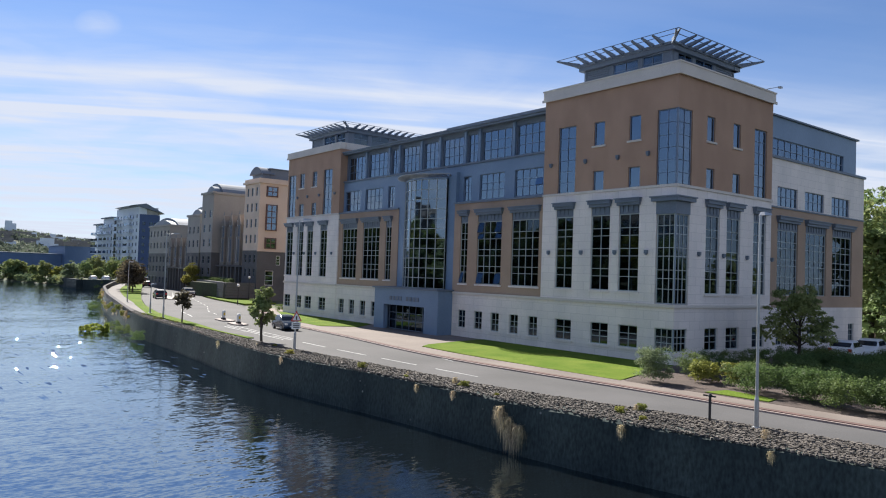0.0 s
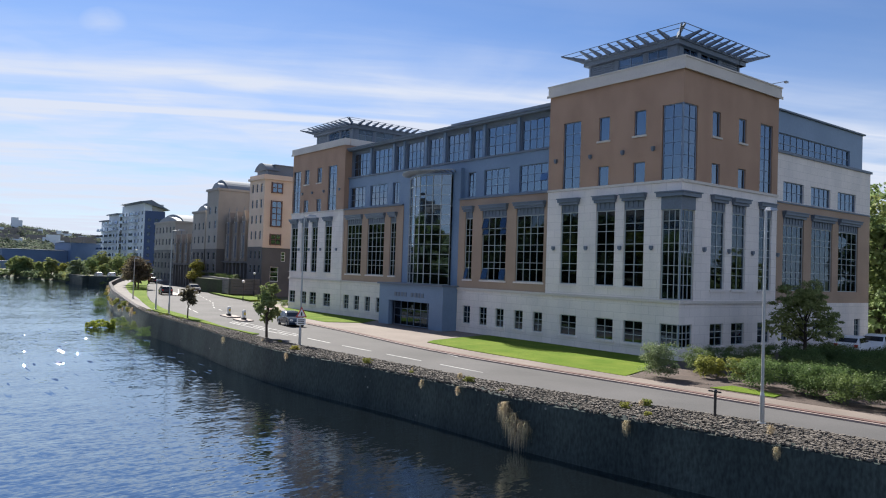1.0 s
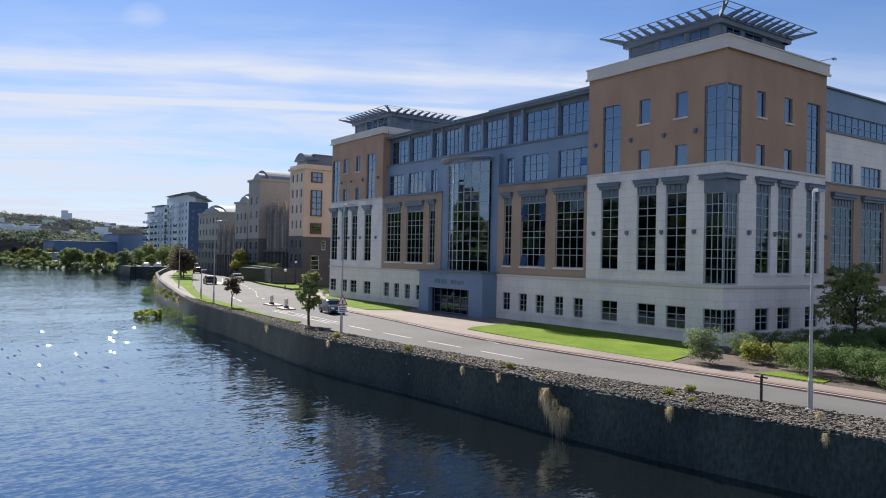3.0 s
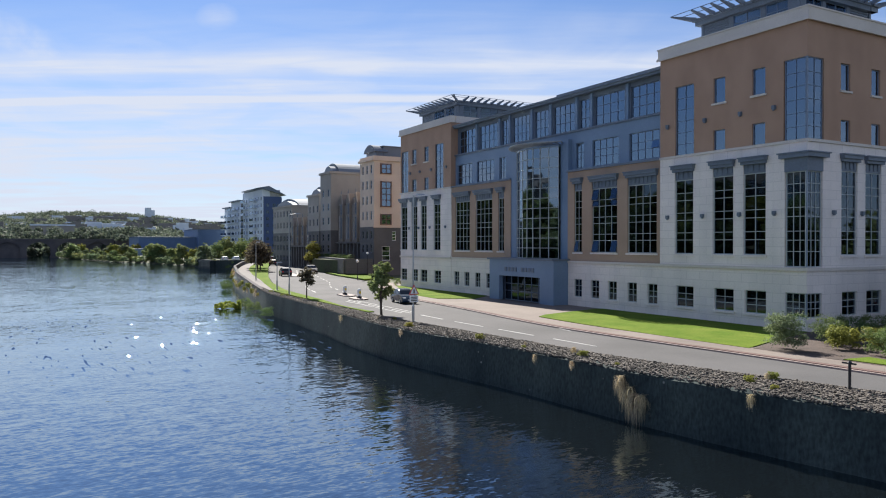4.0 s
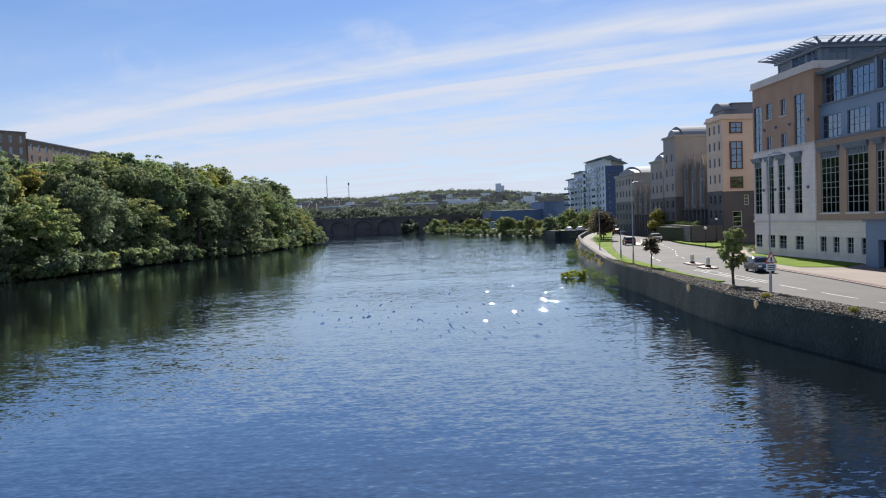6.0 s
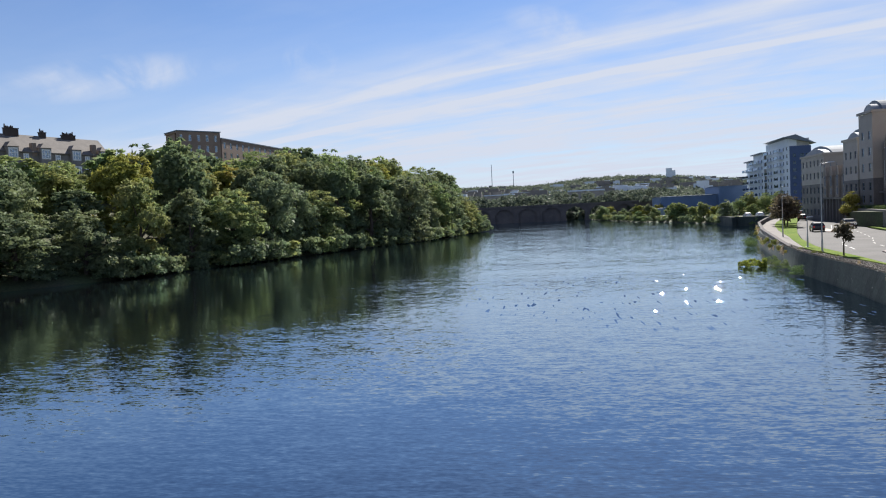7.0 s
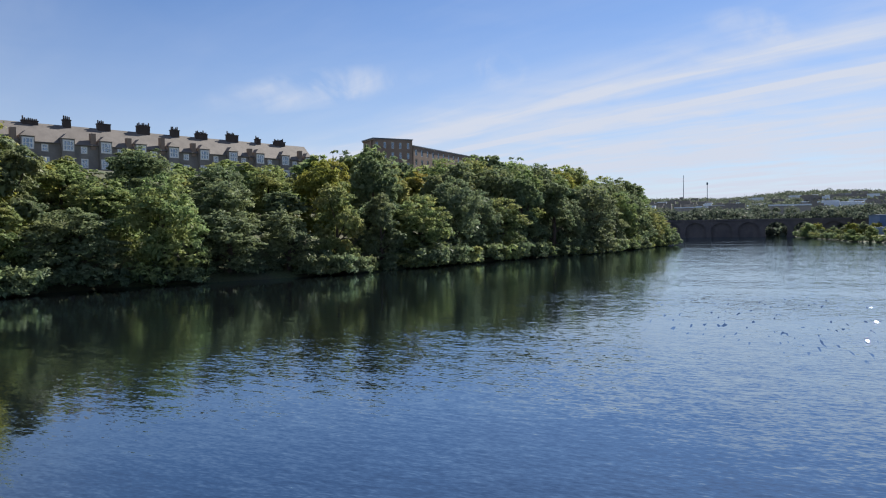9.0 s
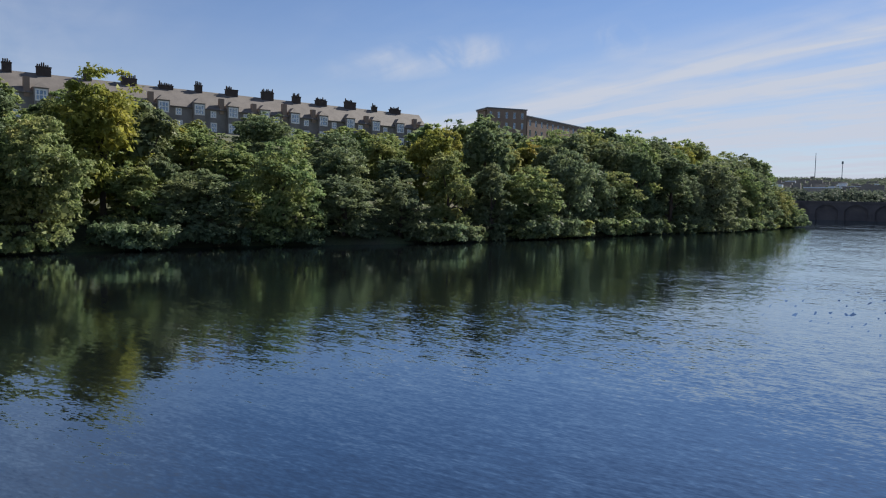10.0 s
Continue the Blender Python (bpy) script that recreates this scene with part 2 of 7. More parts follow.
    L(span(ripple(1.7, (1.0, 0.3, 1), 30, 0).outputs["Fac"], 0.25, 0.75, -0.45, 0.14), aim.inputs[0])
    aim.inputs[1].default_value = -0.988
    sc2 = N("ShaderNodeVectorMath")
    sc2.operation = "SCALE"
    L(aim.outputs[0], sc2.inputs[0]), L(times(lean, span(far_off, 11.0, 27.0, 1.0, 0.0)), sc2.inputs["Scale"])
    slope = vec("ADD", sc.outputs[0], sc2.outputs[0])
    normal = vec("NORMALIZE", vec("ADD", slope, (0.0, 0.0, 1.0)), None)
    for node in (deep, gloss, facing):
        L(normal, node.inputs["Normal"])
    L(span(far_off, 8.0, 36.0, 0.08, 0.07), gloss.inputs["Roughness"])
    # the mirror grows towards grazing view
    cube, fac = N("ShaderNodeMath"), N("ShaderNodeMath")
    cube.operation, fac.operation = "POWER", "MULTIPLY_ADD"
    cube.inputs[1].default_value, fac.inputs[1].default_value, fac.inputs[2].default_value = 3.0, 0.78, 0.15
    L(facing.outputs["Facing"], cube.inputs[0]), L(cube.outputs[0], fac.inputs[0]), L(fac.outputs[0], mx.inputs[0])
    L(deep.outputs[0], mx.inputs[1]), L(gloss.outputs[0], mx.inputs[2]), L(mx.outputs[0], out.inputs["Surface"])
    return m


def coursed(m, width, height, depth):
    """Faint recessed joints between large cast blocks."""
    nt = m.node_tree
    N, L = nt.nodes.new, nt.links.new
    b = nt.nodes["Principled BSDF"]
    old = b.inputs["Base Color"].links[0].from_socket
    geo, sp, ad, cb, br, ml = N("ShaderNodeNewGeometry"), N("ShaderNodeSeparateXYZ"), N("ShaderNodeMath"), N("ShaderNodeCombineXYZ"), N("ShaderNodeTexBrick"), N("ShaderNodeMixRGB")
    L(geo.outputs["Position"], sp.inputs[0]), L(sp.outputs[0], ad.inputs[0]), L(sp.outputs[1], ad.inputs[1])
    L(ad.outputs[0], cb.inputs[0]), L(sp.outputs[2], cb.inputs[1]), L(cb.outputs[0], br.inputs["Vector"])
    br.inputs["Scale"].default_value, br.inputs["Brick Width"].default_value, br.inputs["Row Height"].default_value = 1.0, width, height
    br.inputs["Mortar Size"].default_value, br.inputs["Mortar Smooth"].default_value = 0.018, 0.4
    br.inputs["Color1"].default_value, br.inputs["Color2"].default_value, br.inputs["Mortar"].default_value = (1, 1, 1, 1), (0.94, 0.94, 0.94, 1), (depth, depth, depth, 1)
    ml.blend_type = "MULTIPLY"
    ml.inputs[0].default_value = 1.0
    L(old, ml.inputs[1]), L(br.outputs["Color"], ml.inputs[2]), L(ml.outputs[0], b.inputs["Base Color"])
    return m


# ripples: scale, stretch, turn (degrees), detail, slope across and along the river
RIPPLES = ((0.5, (0.5, 1.0, 1), 14, 1, 0.03, 0.05), (3.4, (0.30, 1.0, 1), 8, 1, 0.07, 0.14), (9.0, (0.40, 1.0, 1), -14, 2, 0.11, 0.20))
WATER_Z = -2.25
M = {
    "water": water_mat(),
    "earth": mat("grassy_earth", (0.055, 0.075, 0.028), 0.95, 0.3, 0.5, 0.4, 3.0, second=(0.06, 0.055, 0.03)),
    "asphalt": mat("worn_asphalt", (0.115, 0.111, 0.111), 0.9, 0.14, 0.6, 0.25, 30, spec=0.2, second=(0.088, 0.086, 0.086)),
    "paving": mat("tan_paving", (0.215, 0.18, 0.158), 0.85, 0.15, 0.8, 0.2, 20, spec=0.2, second=(0.17, 0.142, 0.124)),
    "path": mat("grey_tarmac_path", (0.19, 0.175, 0.165), 0.9, 0.15, 0.8, 0.2, 24, spec=0.2),
    "kerb": mat("granite_kerb", (0.30, 0.235, 0.215), 0.8, 0.2, 2, 0.2, 20, per_object=0.12),
    "brickedge": mat("red_block_edge", (0.15, 0.085, 0.072), 0.85, 0.25, 3, 0.2, 25),
    "line": mat("road_paint", (0.46, 0.46, 0.445), 0.7, 0.35, 4, 0.05, 30),
    "lawn": mat("mown_lawn", (0.09, 0.148, 0.018), 0.95, 0.4, 1.6, 0.8, 16, spec=0.05, second=(0.14, 0.185, 0.03)),
    "mulch": mat("bark_mulch", (0.085, 0.06, 0.05), 0.95, 0.4, 4, 0.8, 20),
    "quay": lichen(mat("dark_quay_stone", (0.03, 0.041, 0.042), 0.8, 0.35, 1.1, 0.25, 9, second=(0.055, 0.07, 0.066), spec=0.08, stretch=(1, 1, 0.45)), (0.4, 0.4, 0.36), 0.7),
    "rubble": mat("rubble_stone", (0.135, 0.117, 0.10), 0.9, 0.3, 3, 0.3, 14, island=0.32),
    "render": coursed(mat("pale_cast_stone", (0.87, 0.79, 0.73), 0.8, 0.07, 1.6, 0.08, 22, stretch=(1, 1, 0.35), second=(0.76, 0.70, 0.655)), 1.2, 0.6, 0.78),
    "render2": mat("cream_stone_band", (0.66, 0.60, 0.54), 0.8, 0.10, 1.2, 0.1, 22),
    "brick": mat("brown_brick", (0.44, 0.28, 0.192), 0.85, 0.14, 1.6, 0.2, 30, second=(0.37, 0.23, 0.157), stretch=(1, 1, 0.6)),
    "bay": mat("sandstone_brick", (0.43, 0.305, 0.22), 0.85, 0.12, 1.2, 0.2, 34, second=(0.37, 0.26, 0.185)),
    "blue": mat("blue_grey_cladding", (0.18, 0.26, 0.375), 0.45, 0.07, 0.9, 0.03, 8, second=(0.15, 0.225, 0.33)),
    "lead": mat("lead_grey_metal", (0.14, 0.175, 0.225), 0.5, 0.12, 1.5, 0.08, 12),
    "mullion": mat("slate_blue_frame", (0.18, 0.23, 0.31), 0.45, 0.05, 2, 0.0),
    "mullion2": mat("grey_green_frame", (0.42, 0.455, 0.45), 0.5, 0.05, 2, 0.0),
    "roof": mat("grey_roof_sheet", (0.19, 0.215, 0.25), 0.75, 0.1, 0.8, 0.05, 10, spec=0.2),
    "inside": mat("office_interior", (0.50, 0.51, 0.51), 0.9, 0.2, 1.5, 0.0),
    "glass": glass_mat("tinted_glazing", (0.30, 0.33, 0.34), 2.9),
    "glass_lo": glass_mat("dark_glazing", (0.42, 0.47, 0.48), 1.7),
    "glass_clear": glass_mat("clear_glazing", (0.8, 0.85, 0.88), 1.45),
    "steel": mat("galvanised_steel", (0.42, 0.43, 0.44), 0.4, 0.1, 3, 0.05, 20, metal=0.6),
    "black": mat("black_painted_metal", (0.02, 0.02, 0.022), 0.5, 0.1, 3, 0.0),
    "white": mat("white_paint", (0.78, 0.78, 0.77), 0.5, 0.06, 3, 0.02),
    "bark": mat("tree_bark", (0.085, 0.065, 0.05), 0.95, 0.3, 4, 0.6, 12),
    "leaf": leaf_mat("broad_leaves", (0.19, 0.255, 0.105), (0.33, 0.335, 0.115)),
    "leaf_dark": leaf_mat("dark_leaves", (0.14, 0.195, 0.105), (0.21, 0.245, 0.11)),
    "leaf_hedge": leaf_mat("hedge_leaves", (0.095, 0.15, 0.052), (0.15, 0.205, 0.06)),
    "leaf_pale": leaf_mat("silvery_leaves", (0.165, 0.21, 0.12), (0.23, 0.265, 0.12)),
    "leaf_gold": leaf_mat("golden_leaves", (0.21, 0.235, 0.055), (0.34, 0.31, 0.065)),
    "leaf_rust": leaf_mat("copper_leaves", (0.095, 0.082, 0.056), (0.12, 0.108, 0.06)),
    "sand": mat("peach_render", (0.70, 0.55, 0.43), 0.85, 0.1, 0.8, 0.1, 20),
    "granite": mat("dark_granite", (0.12, 0.115, 0.115), 0.8, 0.2, 1.2, 0.2, 12),
    "taupe": mat("taupe_stone", (0.34, 0.315, 0.285), 0.85, 0.12, 0.9, 0.15, 14),
    "shedblue": mat("blue_shed_cladding", (0.09, 0.16, 0.30), 0.6, 0.08, 0.8, 0.03),
    "shedroof": mat("blue_grey_shed_roof", (0.10, 0.135, 0.18), 1.0, 0.1, 0.8, 0.03),
    "darkstone": mat("dark_taupe_stone", (0.24, 0.21, 0.185), 0.85, 0.2, 1.2, 0.15, 14),
    "paleblue": mat("pale_blue_render", (0.68, 0.75, 0.84), 0.7, 0.06, 0.6, 0.04),
    "navy": mat("navy_cladding", (0.045, 0.085, 0.20), 0.55, 0.08, 0.8, 0.03),
    "slate": mat("grey_slate_roof", (0.165, 0.147, 0.135), 0.85, 0.22, 1.5, 0.2, 14),
    "house": mat("granite_house_wall", (0.23, 0.215, 0.205), 0.85, 0.2, 1.5, 0.2, 12),
    "chimney": mat("dark_chimney_stone", (0.07, 0.055, 0.05), 0.9, 0.25, 3, 0.2, 12),
    "aptbrick": mat("buff_brown_brick", (0.27, 0.20, 0.16), 0.85, 0.1, 1.5, 0.1, 20),
    "paint_blue": mat("dark_blue_car_paint", (0.012, 0.03, 0.06), 0.25, 0.05, 2, 0.0),
    "paint_black": mat("black_car_paint", (0.012, 0.012, 0.014), 0.25, 0.05, 2, 0.0),
    "paint_white": mat("white_car_paint", (0.72, 0.73, 0.74), 0.3, 0.03, 2, 0.0),
    "rubber": mat("tyre_rubber", (0.018, 0.018, 0.018), 0.85, 0.1, 4, 0.1),
    "red": mat("red_sign_paint", (0.5, 0.03, 0.03), 0.5, 0.05, 4, 0.0),
    "yellow": mat("yellow_plastic", (0.75, 0.55, 0.05), 0.5, 0.05, 4, 0.0),
    "drygrass": leaf_mat("dry_grass", (0.50, 0.43, 0.29), (0.62, 0.52, 0.36), 0.5),
    "reed": leaf_mat("bright_reeds", (0.28, 0.32, 0.05), (0.38, 0.38, 0.07), 0.3),
    # far leaves tinted grey-blue, with some distance haze put into the colour
    "farwood": leaf_mat("far_woods", (0.085, 0.11, 0.085), (0.12, 0.14, 0.09), 0.3),
    "viaduct": mat("dark_viaduct_stone", (0.115, 0.105, 0.105), 0.9, 0.2, 0.6, 0.2, 6, second=(0.08, 0.075, 0.08), spec=0.1),
}


# ---- mesh helpers ----
def part(name, bm, material, parent=None, label=""):
    """Links a bmesh as one mesh object, under a thing or part where one is given."""
    me = bpy.data.meshes.new(name)
    bm.normal_update()
    bm.to_mesh(me)
    bm.free()
    me.materials.append(material)
    ob = new(name, me)
    if parent:
        ob.parent = parent
    if label:
        ob["label"] = label
    return ob


def part_each(name, bm, material, parent=None, label=""):
    """One part for each separate piece of a bmesh."""
    todo, made = set(bm.verts), []
    while todo:
        seed = next(v for v in bm.verts if v in todo)
        group, edge = {seed}, [seed]
        while edge:
            for e in edge.pop().link_edges:
                for w in e.verts:
                    if w not in group:
                        group.add(w)
                        edge.append(w)
        todo -= group
        one = bmesh.new()
        copy = {v: one.verts.new(v.co) for v in bm.verts if v in group}
        for f in bm.faces:
            if f.verts[0] in group:
                one.faces.new([copy[v] for v in f.verts])
        made.append(part(name, one, material, parent, label))
    bm.free()
    return made[0]


def thing(name, label, category, group="", kind="", at=(0, 0, 0)):
    ob = new(name)
    ob.location = at
    ob.empty_display_size = 0.5
    return tagged(ob, label, category, group, kind)


def box(bm, x0, x1, y0, y1, z0, z1):
    v = [bm.verts.new((x, y, z)) for z in (z0, z1) for x, y in ((x0, y0), (x1, y0), (x1, y1), (x0, y1))]
    for f in ((3, 2, 1, 0), (4, 5, 6, 7), (0, 1, 5, 4), (1, 2, 6, 5), (2, 3, 7, 6), (3, 0, 4, 7)):
        bm.faces.new([v[i] for i in f])


def boxes(*args):
    bm = bmesh.new()
    for a in args:
        box(bm, *a)
    return bm


def tube(bm, p0, p1, r0, r1, n=10):
    """A tapered round bar from p0 to p1."""
    p0, p1 = Vector(p0), Vector(p1)
    q = (p1 - p0).to_track_quat("Z", "Y")
    rings = []
    for p, r in ((p0, r0), (p1, r1)):
        rings.append([bm.verts.new(p + q @ Vector((r * math.cos(2 * math.pi * i / n), r * math.sin(2 * math.pi * i / n), 0))) for i in range(n)])
    for i in range(n):
        bm.faces.new((rings[0][i], rings[0][(i + 1) % n], rings[1][(i + 1) % n], rings[1][i]))
    bm.faces.new(rings[0][::-1]), bm.faces.new(rings[1])


def mesh_from(name, verts, faces, material, parent=None, label=""):
    me = bpy.data.meshes.new(name)
    me.from_pydata(verts, [], faces)
    me.update()
    me.materials.append(material)
    ob = new(name, me)
    if parent:
        ob.parent = parent
    if label:
        ob["label"] = label
    return ob


def ribbon(name, ys, left, right, z, thick, material, label, category):
    """A slab along the river between two lines x = left(y), right(y)."""
    bm = bmesh.new()
    rows = []
    for y in ys:
        a, b, h = left(y), right(y), (z(y) if callable(z) else z)
        rows.append([bm.verts.new(p) for p in ((a, y, h), (b, y, h), (b, y, h - thick), (a, y, h - thick))])
    for p, q in zip(rows, rows[1:]):
        for i in range(4):
            bm.faces.new((p[i], p[(i + 1) % 4], q[(i + 1) % 4], q[i]))
    bm.faces.new(rows[0]), bm.faces.new(rows[-1][::-1])
    bmesh.ops.recalc_face_normals(bm, faces=bm.faces)
    return tagged(part(name, bm, material), label, category, kind="structure")


def curve_of(*pts):
    """x as a smooth function of y through (y, x) pairs."""
    ys, xs = [p[0] for p in pts], [p[1] for p in pts]

    def f(y):
        return float(np.mean(np.interp(np.linspace(y - 3, y + 3, 7), ys, xs)))
    return f


# ---- the river, its banks and the ground ----
wall_front = curve_of((-300, -4), (-60, -12.5), (-19.3, -16.7), (-10.4, -18.45), (-4.8, -19.2), (3.7, -19.5), (15.7, -20.95), (21.8, -20.75), (32.3, -19.9), (52.4, -18.7),
                      (70.7, -16), (98, -11.3), (131, -4), (165, 6.1), (185, 13), (230, 30))
wall_back = curve_of((-300, -1), (-60, -9.5), (-18.2, -13.6), (-13.5, -14.0), (-7.9, -15.4), (-2.4, -16.8), (6.8, -17.4), (21.2, -18.4), (43, -18.0), (54, -17.7), (75, -14.6), (102, -9.8), (131, -3), (153, 3.2), (189, 14.6), (230, 31))
kerb_far = curve_of((-300, 2), (-60, -7), (-16.9, -10.6), (-4.6, -11.1), (3, -11.7), (10, -11.8), (15.5, -11.3), (24, -10.1), (37, -8.9), (44, -7.6), (52, -4.6), (64, -0.6), (76, 2.4), (95, 4.6), (127, 12.5), (146, 20), (165, 27), (230, 50))
kerb_near = curve_of((-300, 0), (32, -17.9), (39, -16.9), (57, -15.4), (75, -11.8), (92, -7.4), (120, 0.5), (148, 8.6), (200, 24.5), (230, 33))
left_bank = [(-300, -190), (-120, -165), (-40, -141), (16, -132), (29, -129), (46, -126.5), (70, -113.5), (98, -107), (166, -92.5), (193, -84), (245, -79), (268, -76), (300, -86), (380, -110), (470, -125), (900, -160)]
right_far = [(150, 8), (186, 14.2), (200, 19.0), (203.5, 22.0), (207, 8.2), (225, 9), (250, 7), (290, 0), (320, -12), (370, -17), (410, -26), (470, -28), (900, -60)]


def left_x(y):
    return np.interp(y, [p[0] for p in left_bank], [p[1] for p in left_bank])


def right_x(y):
    ys = np.asarray(y, float)
    near = np.array([0.5 * (wall_front(v) + wall_back(v)) for v in np.linspace(-300, 190, 246)])
    a = np.interp(ys, np.linspace(-300, 190, 246), near)
    b = np.interp(ys, [p[0] for p in right_far], [p[1] for p in right_far])
    return np.where(ys < 186, a, b)


def ground_height(x, y):
    lx, rx = left_x(y), right_x(y)
    inl, inr = lx - x, x - rx
    z = np.full(x.shape, -5.0)
    # wooded slope up to the terraces
    rise = np.interp(inl, [-6, -1, 2, 8, 30, 60, 75, 200], [-5, -3.2, -1.6, 0.2, 9.0, 17.5, 20.0, 24.0])
    fade = np.interp(y, [250, 330, 480], [1, 0.45, 0.2])
    z = np.where(inl > -6, np.where(rise > 0, rise * fade, rise), z)
    bank = np.interp(inr, [-8, -0.3, 1.5, 6], [-5, -2.6, -1.2, -0.06])
    near = np.where(inr > 0.0, -0.12, -5.0)
    z = np.where(inr > -8, np.where(y < 186, near, bank), z)
    far = np.clip((y - 420) / 2100, 0, 1)
    az = np.degrees(np.arctan2(-(x - EYE[0]), y - EYE[1]))
    crest = np.interp(az, [-60, -20, -12, -8, -4, -1, 1, 3, 8, 20, 60], [62, 68, 72, 90, 94, 92, 84, 80, 82, 80, 70])
    hill = crest * (far ** 1.2) * (1 - 0.35 * np.clip((np.hypot(x, y) - 2600) / 2000, 0, 1))
    bumps = 5 * np.sin(x / 130 + 1) * np.sin(y / 170) * np.clip(far * 3, 0, 1)
    z = np.where((inl > 0) | (inr > 6), np.maximum(z, z + hill + bumps * far), z)
    return np.where((y > 520), np.maximum(z, hill + bumps * far), z)


def build_ground():
    az = np.radians(np.concatenate([np.linspace(-180, -66, 40)[:-1], np.linspace(-66, 85, 320), np.linspace(85, 180, 36)[1:-1]]))
    rad = np.concatenate([[0.5, 6], 12 * 1.027 ** np.arange(219)])
    A, Rr = np.meshgrid(az, rad)
    X, Y = EYE[0] - Rr * np.sin(A), EYE[1] + Rr * np.cos(A)
    Z = ground_height(X, Y)
    n = len(az)
    verts = np.stack([X, Y, Z], -1).reshape(-1, 3)
    i = np.arange(len(rad) - 1)[:, None] * n
    j = np.arange(n)[None, :]
    k = (j + 1) % n
    faces = np.stack([i + j, i + k, i + n + k, i + n + j], -1).reshape(-1, 4)
    ob = mesh_from("ground", verts.tolist(), faces.tolist(), M["earth"])
    for p in ob.data.polygons:
        p.use_smooth = True
    tagged(ob, "grassy earth under banks, town and far hills", "ground", kind="structure")


build_ground()
wb = bmesh.new()
wv = [wb.verts.new(p) for p in ((-900, -700, WATER_Z), (500, -700, WATER_Z), (500, 1000, WATER_Z), (-900, 1000, WATER_Z))]
wb.faces.new(wv)
tagged(part("water", wb, M["water"]), "rippled dark blue river water with sun glitter", "river", kind="structure")

YS = [y for y in np.arange(-60, 186, 2.0)]


def build_quay():
    """The battered stone river wall."""
    bm = bmesh.new()
    rows = []
    rnd = random.Random(4)
    for y in np.arange(-120, 188, 1.0):
        f, b = wall_front(y), wall_back(y)
        w = 0.02
        foot = f - np.interp(y, [-20, 0, 20, 40, 60, 90], [0.05, 0.08, 0.12, 0.14, 0.14, 0.12])
        rows.append([bm.verts.new(p) for p in (
            (b, y, 0.0), (f + 0.25, y, 0.02 + rnd.uniform(-w, w)), (f + rnd.uniform(-w, w), y, -0.06 + rnd.uniform(-w, w)),
            (f * 0.65 + foot * 0.35 + rnd.uniform(-w, w), y, -0.9), (foot + rnd.uniform(-w, w), y, -2.2), (foot - 0.2, y, -4.5), (b + 0.3, y, -4.5))])
    for p, q in zip(rows, rows[1:]):
        for i in range(7):
            bm.faces.new((p[i], q[i], q[(i + 1) % 7], p[(i + 1) % 7]))
    bmesh.ops.recalc_face_normals(bm, faces=bm.faces)
    tagged(part("quay_wall", bm, M["quay"]), "dark weathered stone quay wall rising from the river", "quay wall", kind="structure")


build_quay()
# carriageway, footways, verges
ribbon("road", YS, lambda y: (wall_back(y) if y < 34 else kerb_near(y)) + 0.05, kerb_far, 0.03, 0.2, M["asphalt"], "grey worn asphalt riverside road, curving away", "road")
ribbon("pavement", [y for y in YS if y <= 66], lambda y: kerb_far(y) + 0.45, lambda y: kerb_far(y) + 2.2, 0.15, 0.3, M["paving"], "tan paved footway along the road", "pavement")
ribbon("kerb", [y for y in YS if y <= 66], lambda y: kerb_far(y) + 0.12, lambda y: kerb_far(y) + 0.45, 0.145, 0.3, M["brickedge"], "dark red block edging beside the road", "kerb")
ribbon("kerb_channel", [y for y in YS if y <= 66], lambda y: kerb_far(y) - 0.05, lambda y: kerb_far(y) + 0.12, 0.11, 0.3, M["kerb"], "pale granite kerb along the road", "kerb")
ribbon("riverside_path", [y for y in YS if y >= 56], wall_back, lambda y: wall_back(y) + np.interp(y, [56, 80, 100], [0.3, 1.8, 2.3]), 0.09, 0.2, M["path"], "pale tarmac riverside path", "pavement")
ribbon("verge", [y for y in YS if y >= 26], lambda y: wall_back(y) + np.interp(y, [26, 56, 80, 100], [0.05, 0.3, 1.8, 2.3]), lambda y: kerb_near(y) - 0.1, 0.11, 0.2, M["lawn"], "mown grass verge between path and road", "grass")
ribbon("forecourt", [y for y in YS if -10 <= y <= 66], lambda y: kerb_far(y) + 2.2, lambda y: 2.0 if y < 58 else kerb_far(y) + 4.5, 0.12, 0.3, M["paving"], "tan paved forecourt before the office entrance", "pavement")


def lawn(pts, z, label):
    bm = bmesh.new()
    top = [bm.verts.new((x, y, z)) for x, y in pts]
    low = [bm.verts.new((x, y, z - 0.2)) for x, y in pts]
    bm.faces.new(top)
    for i in range(len(pts)):
        j = (i + 1) % len(pts)
        bm.faces.new((top[i], low[i], low[j], top[j]))
    bmesh.ops.recalc_face_normals(bm, faces=bm.faces)
    tagged(part("lawn", bm, M["lawn"]), label, "lawn", kind="structure")


lawn([(-9.4, -3.2), (-9.5, 3), (-9.4, 10), (-8.9, 15.6), (-7.6, 16.6), (-4.5, 17.6), (-1.0, 18.6), (-0.15, 18.6), (-0.15, -0.2), (-3, -1.0), (-6, -2.0)], 0.17, "bright green mown lawn before the office")
lawn([(-6.9, 35.5), (-6.4, 41), (-4.6, 47), (-2.0, 54), (0.4, 60), (1.5, 62), (-0.1, 58.5), (-0.1, 36.5), (-3.5, 33.5)], 0.17, "bright green mown lawn beside the footway")
lawn([(3.2, 77), (4.6, 90), (7.6, 106), (12.0, 122), (12.6, 122), (6.6, 97), (6.6, 93.4), (9.5, 92), (9.8, 80)], 0.17, "sunlit grass bank below the hedge wall")


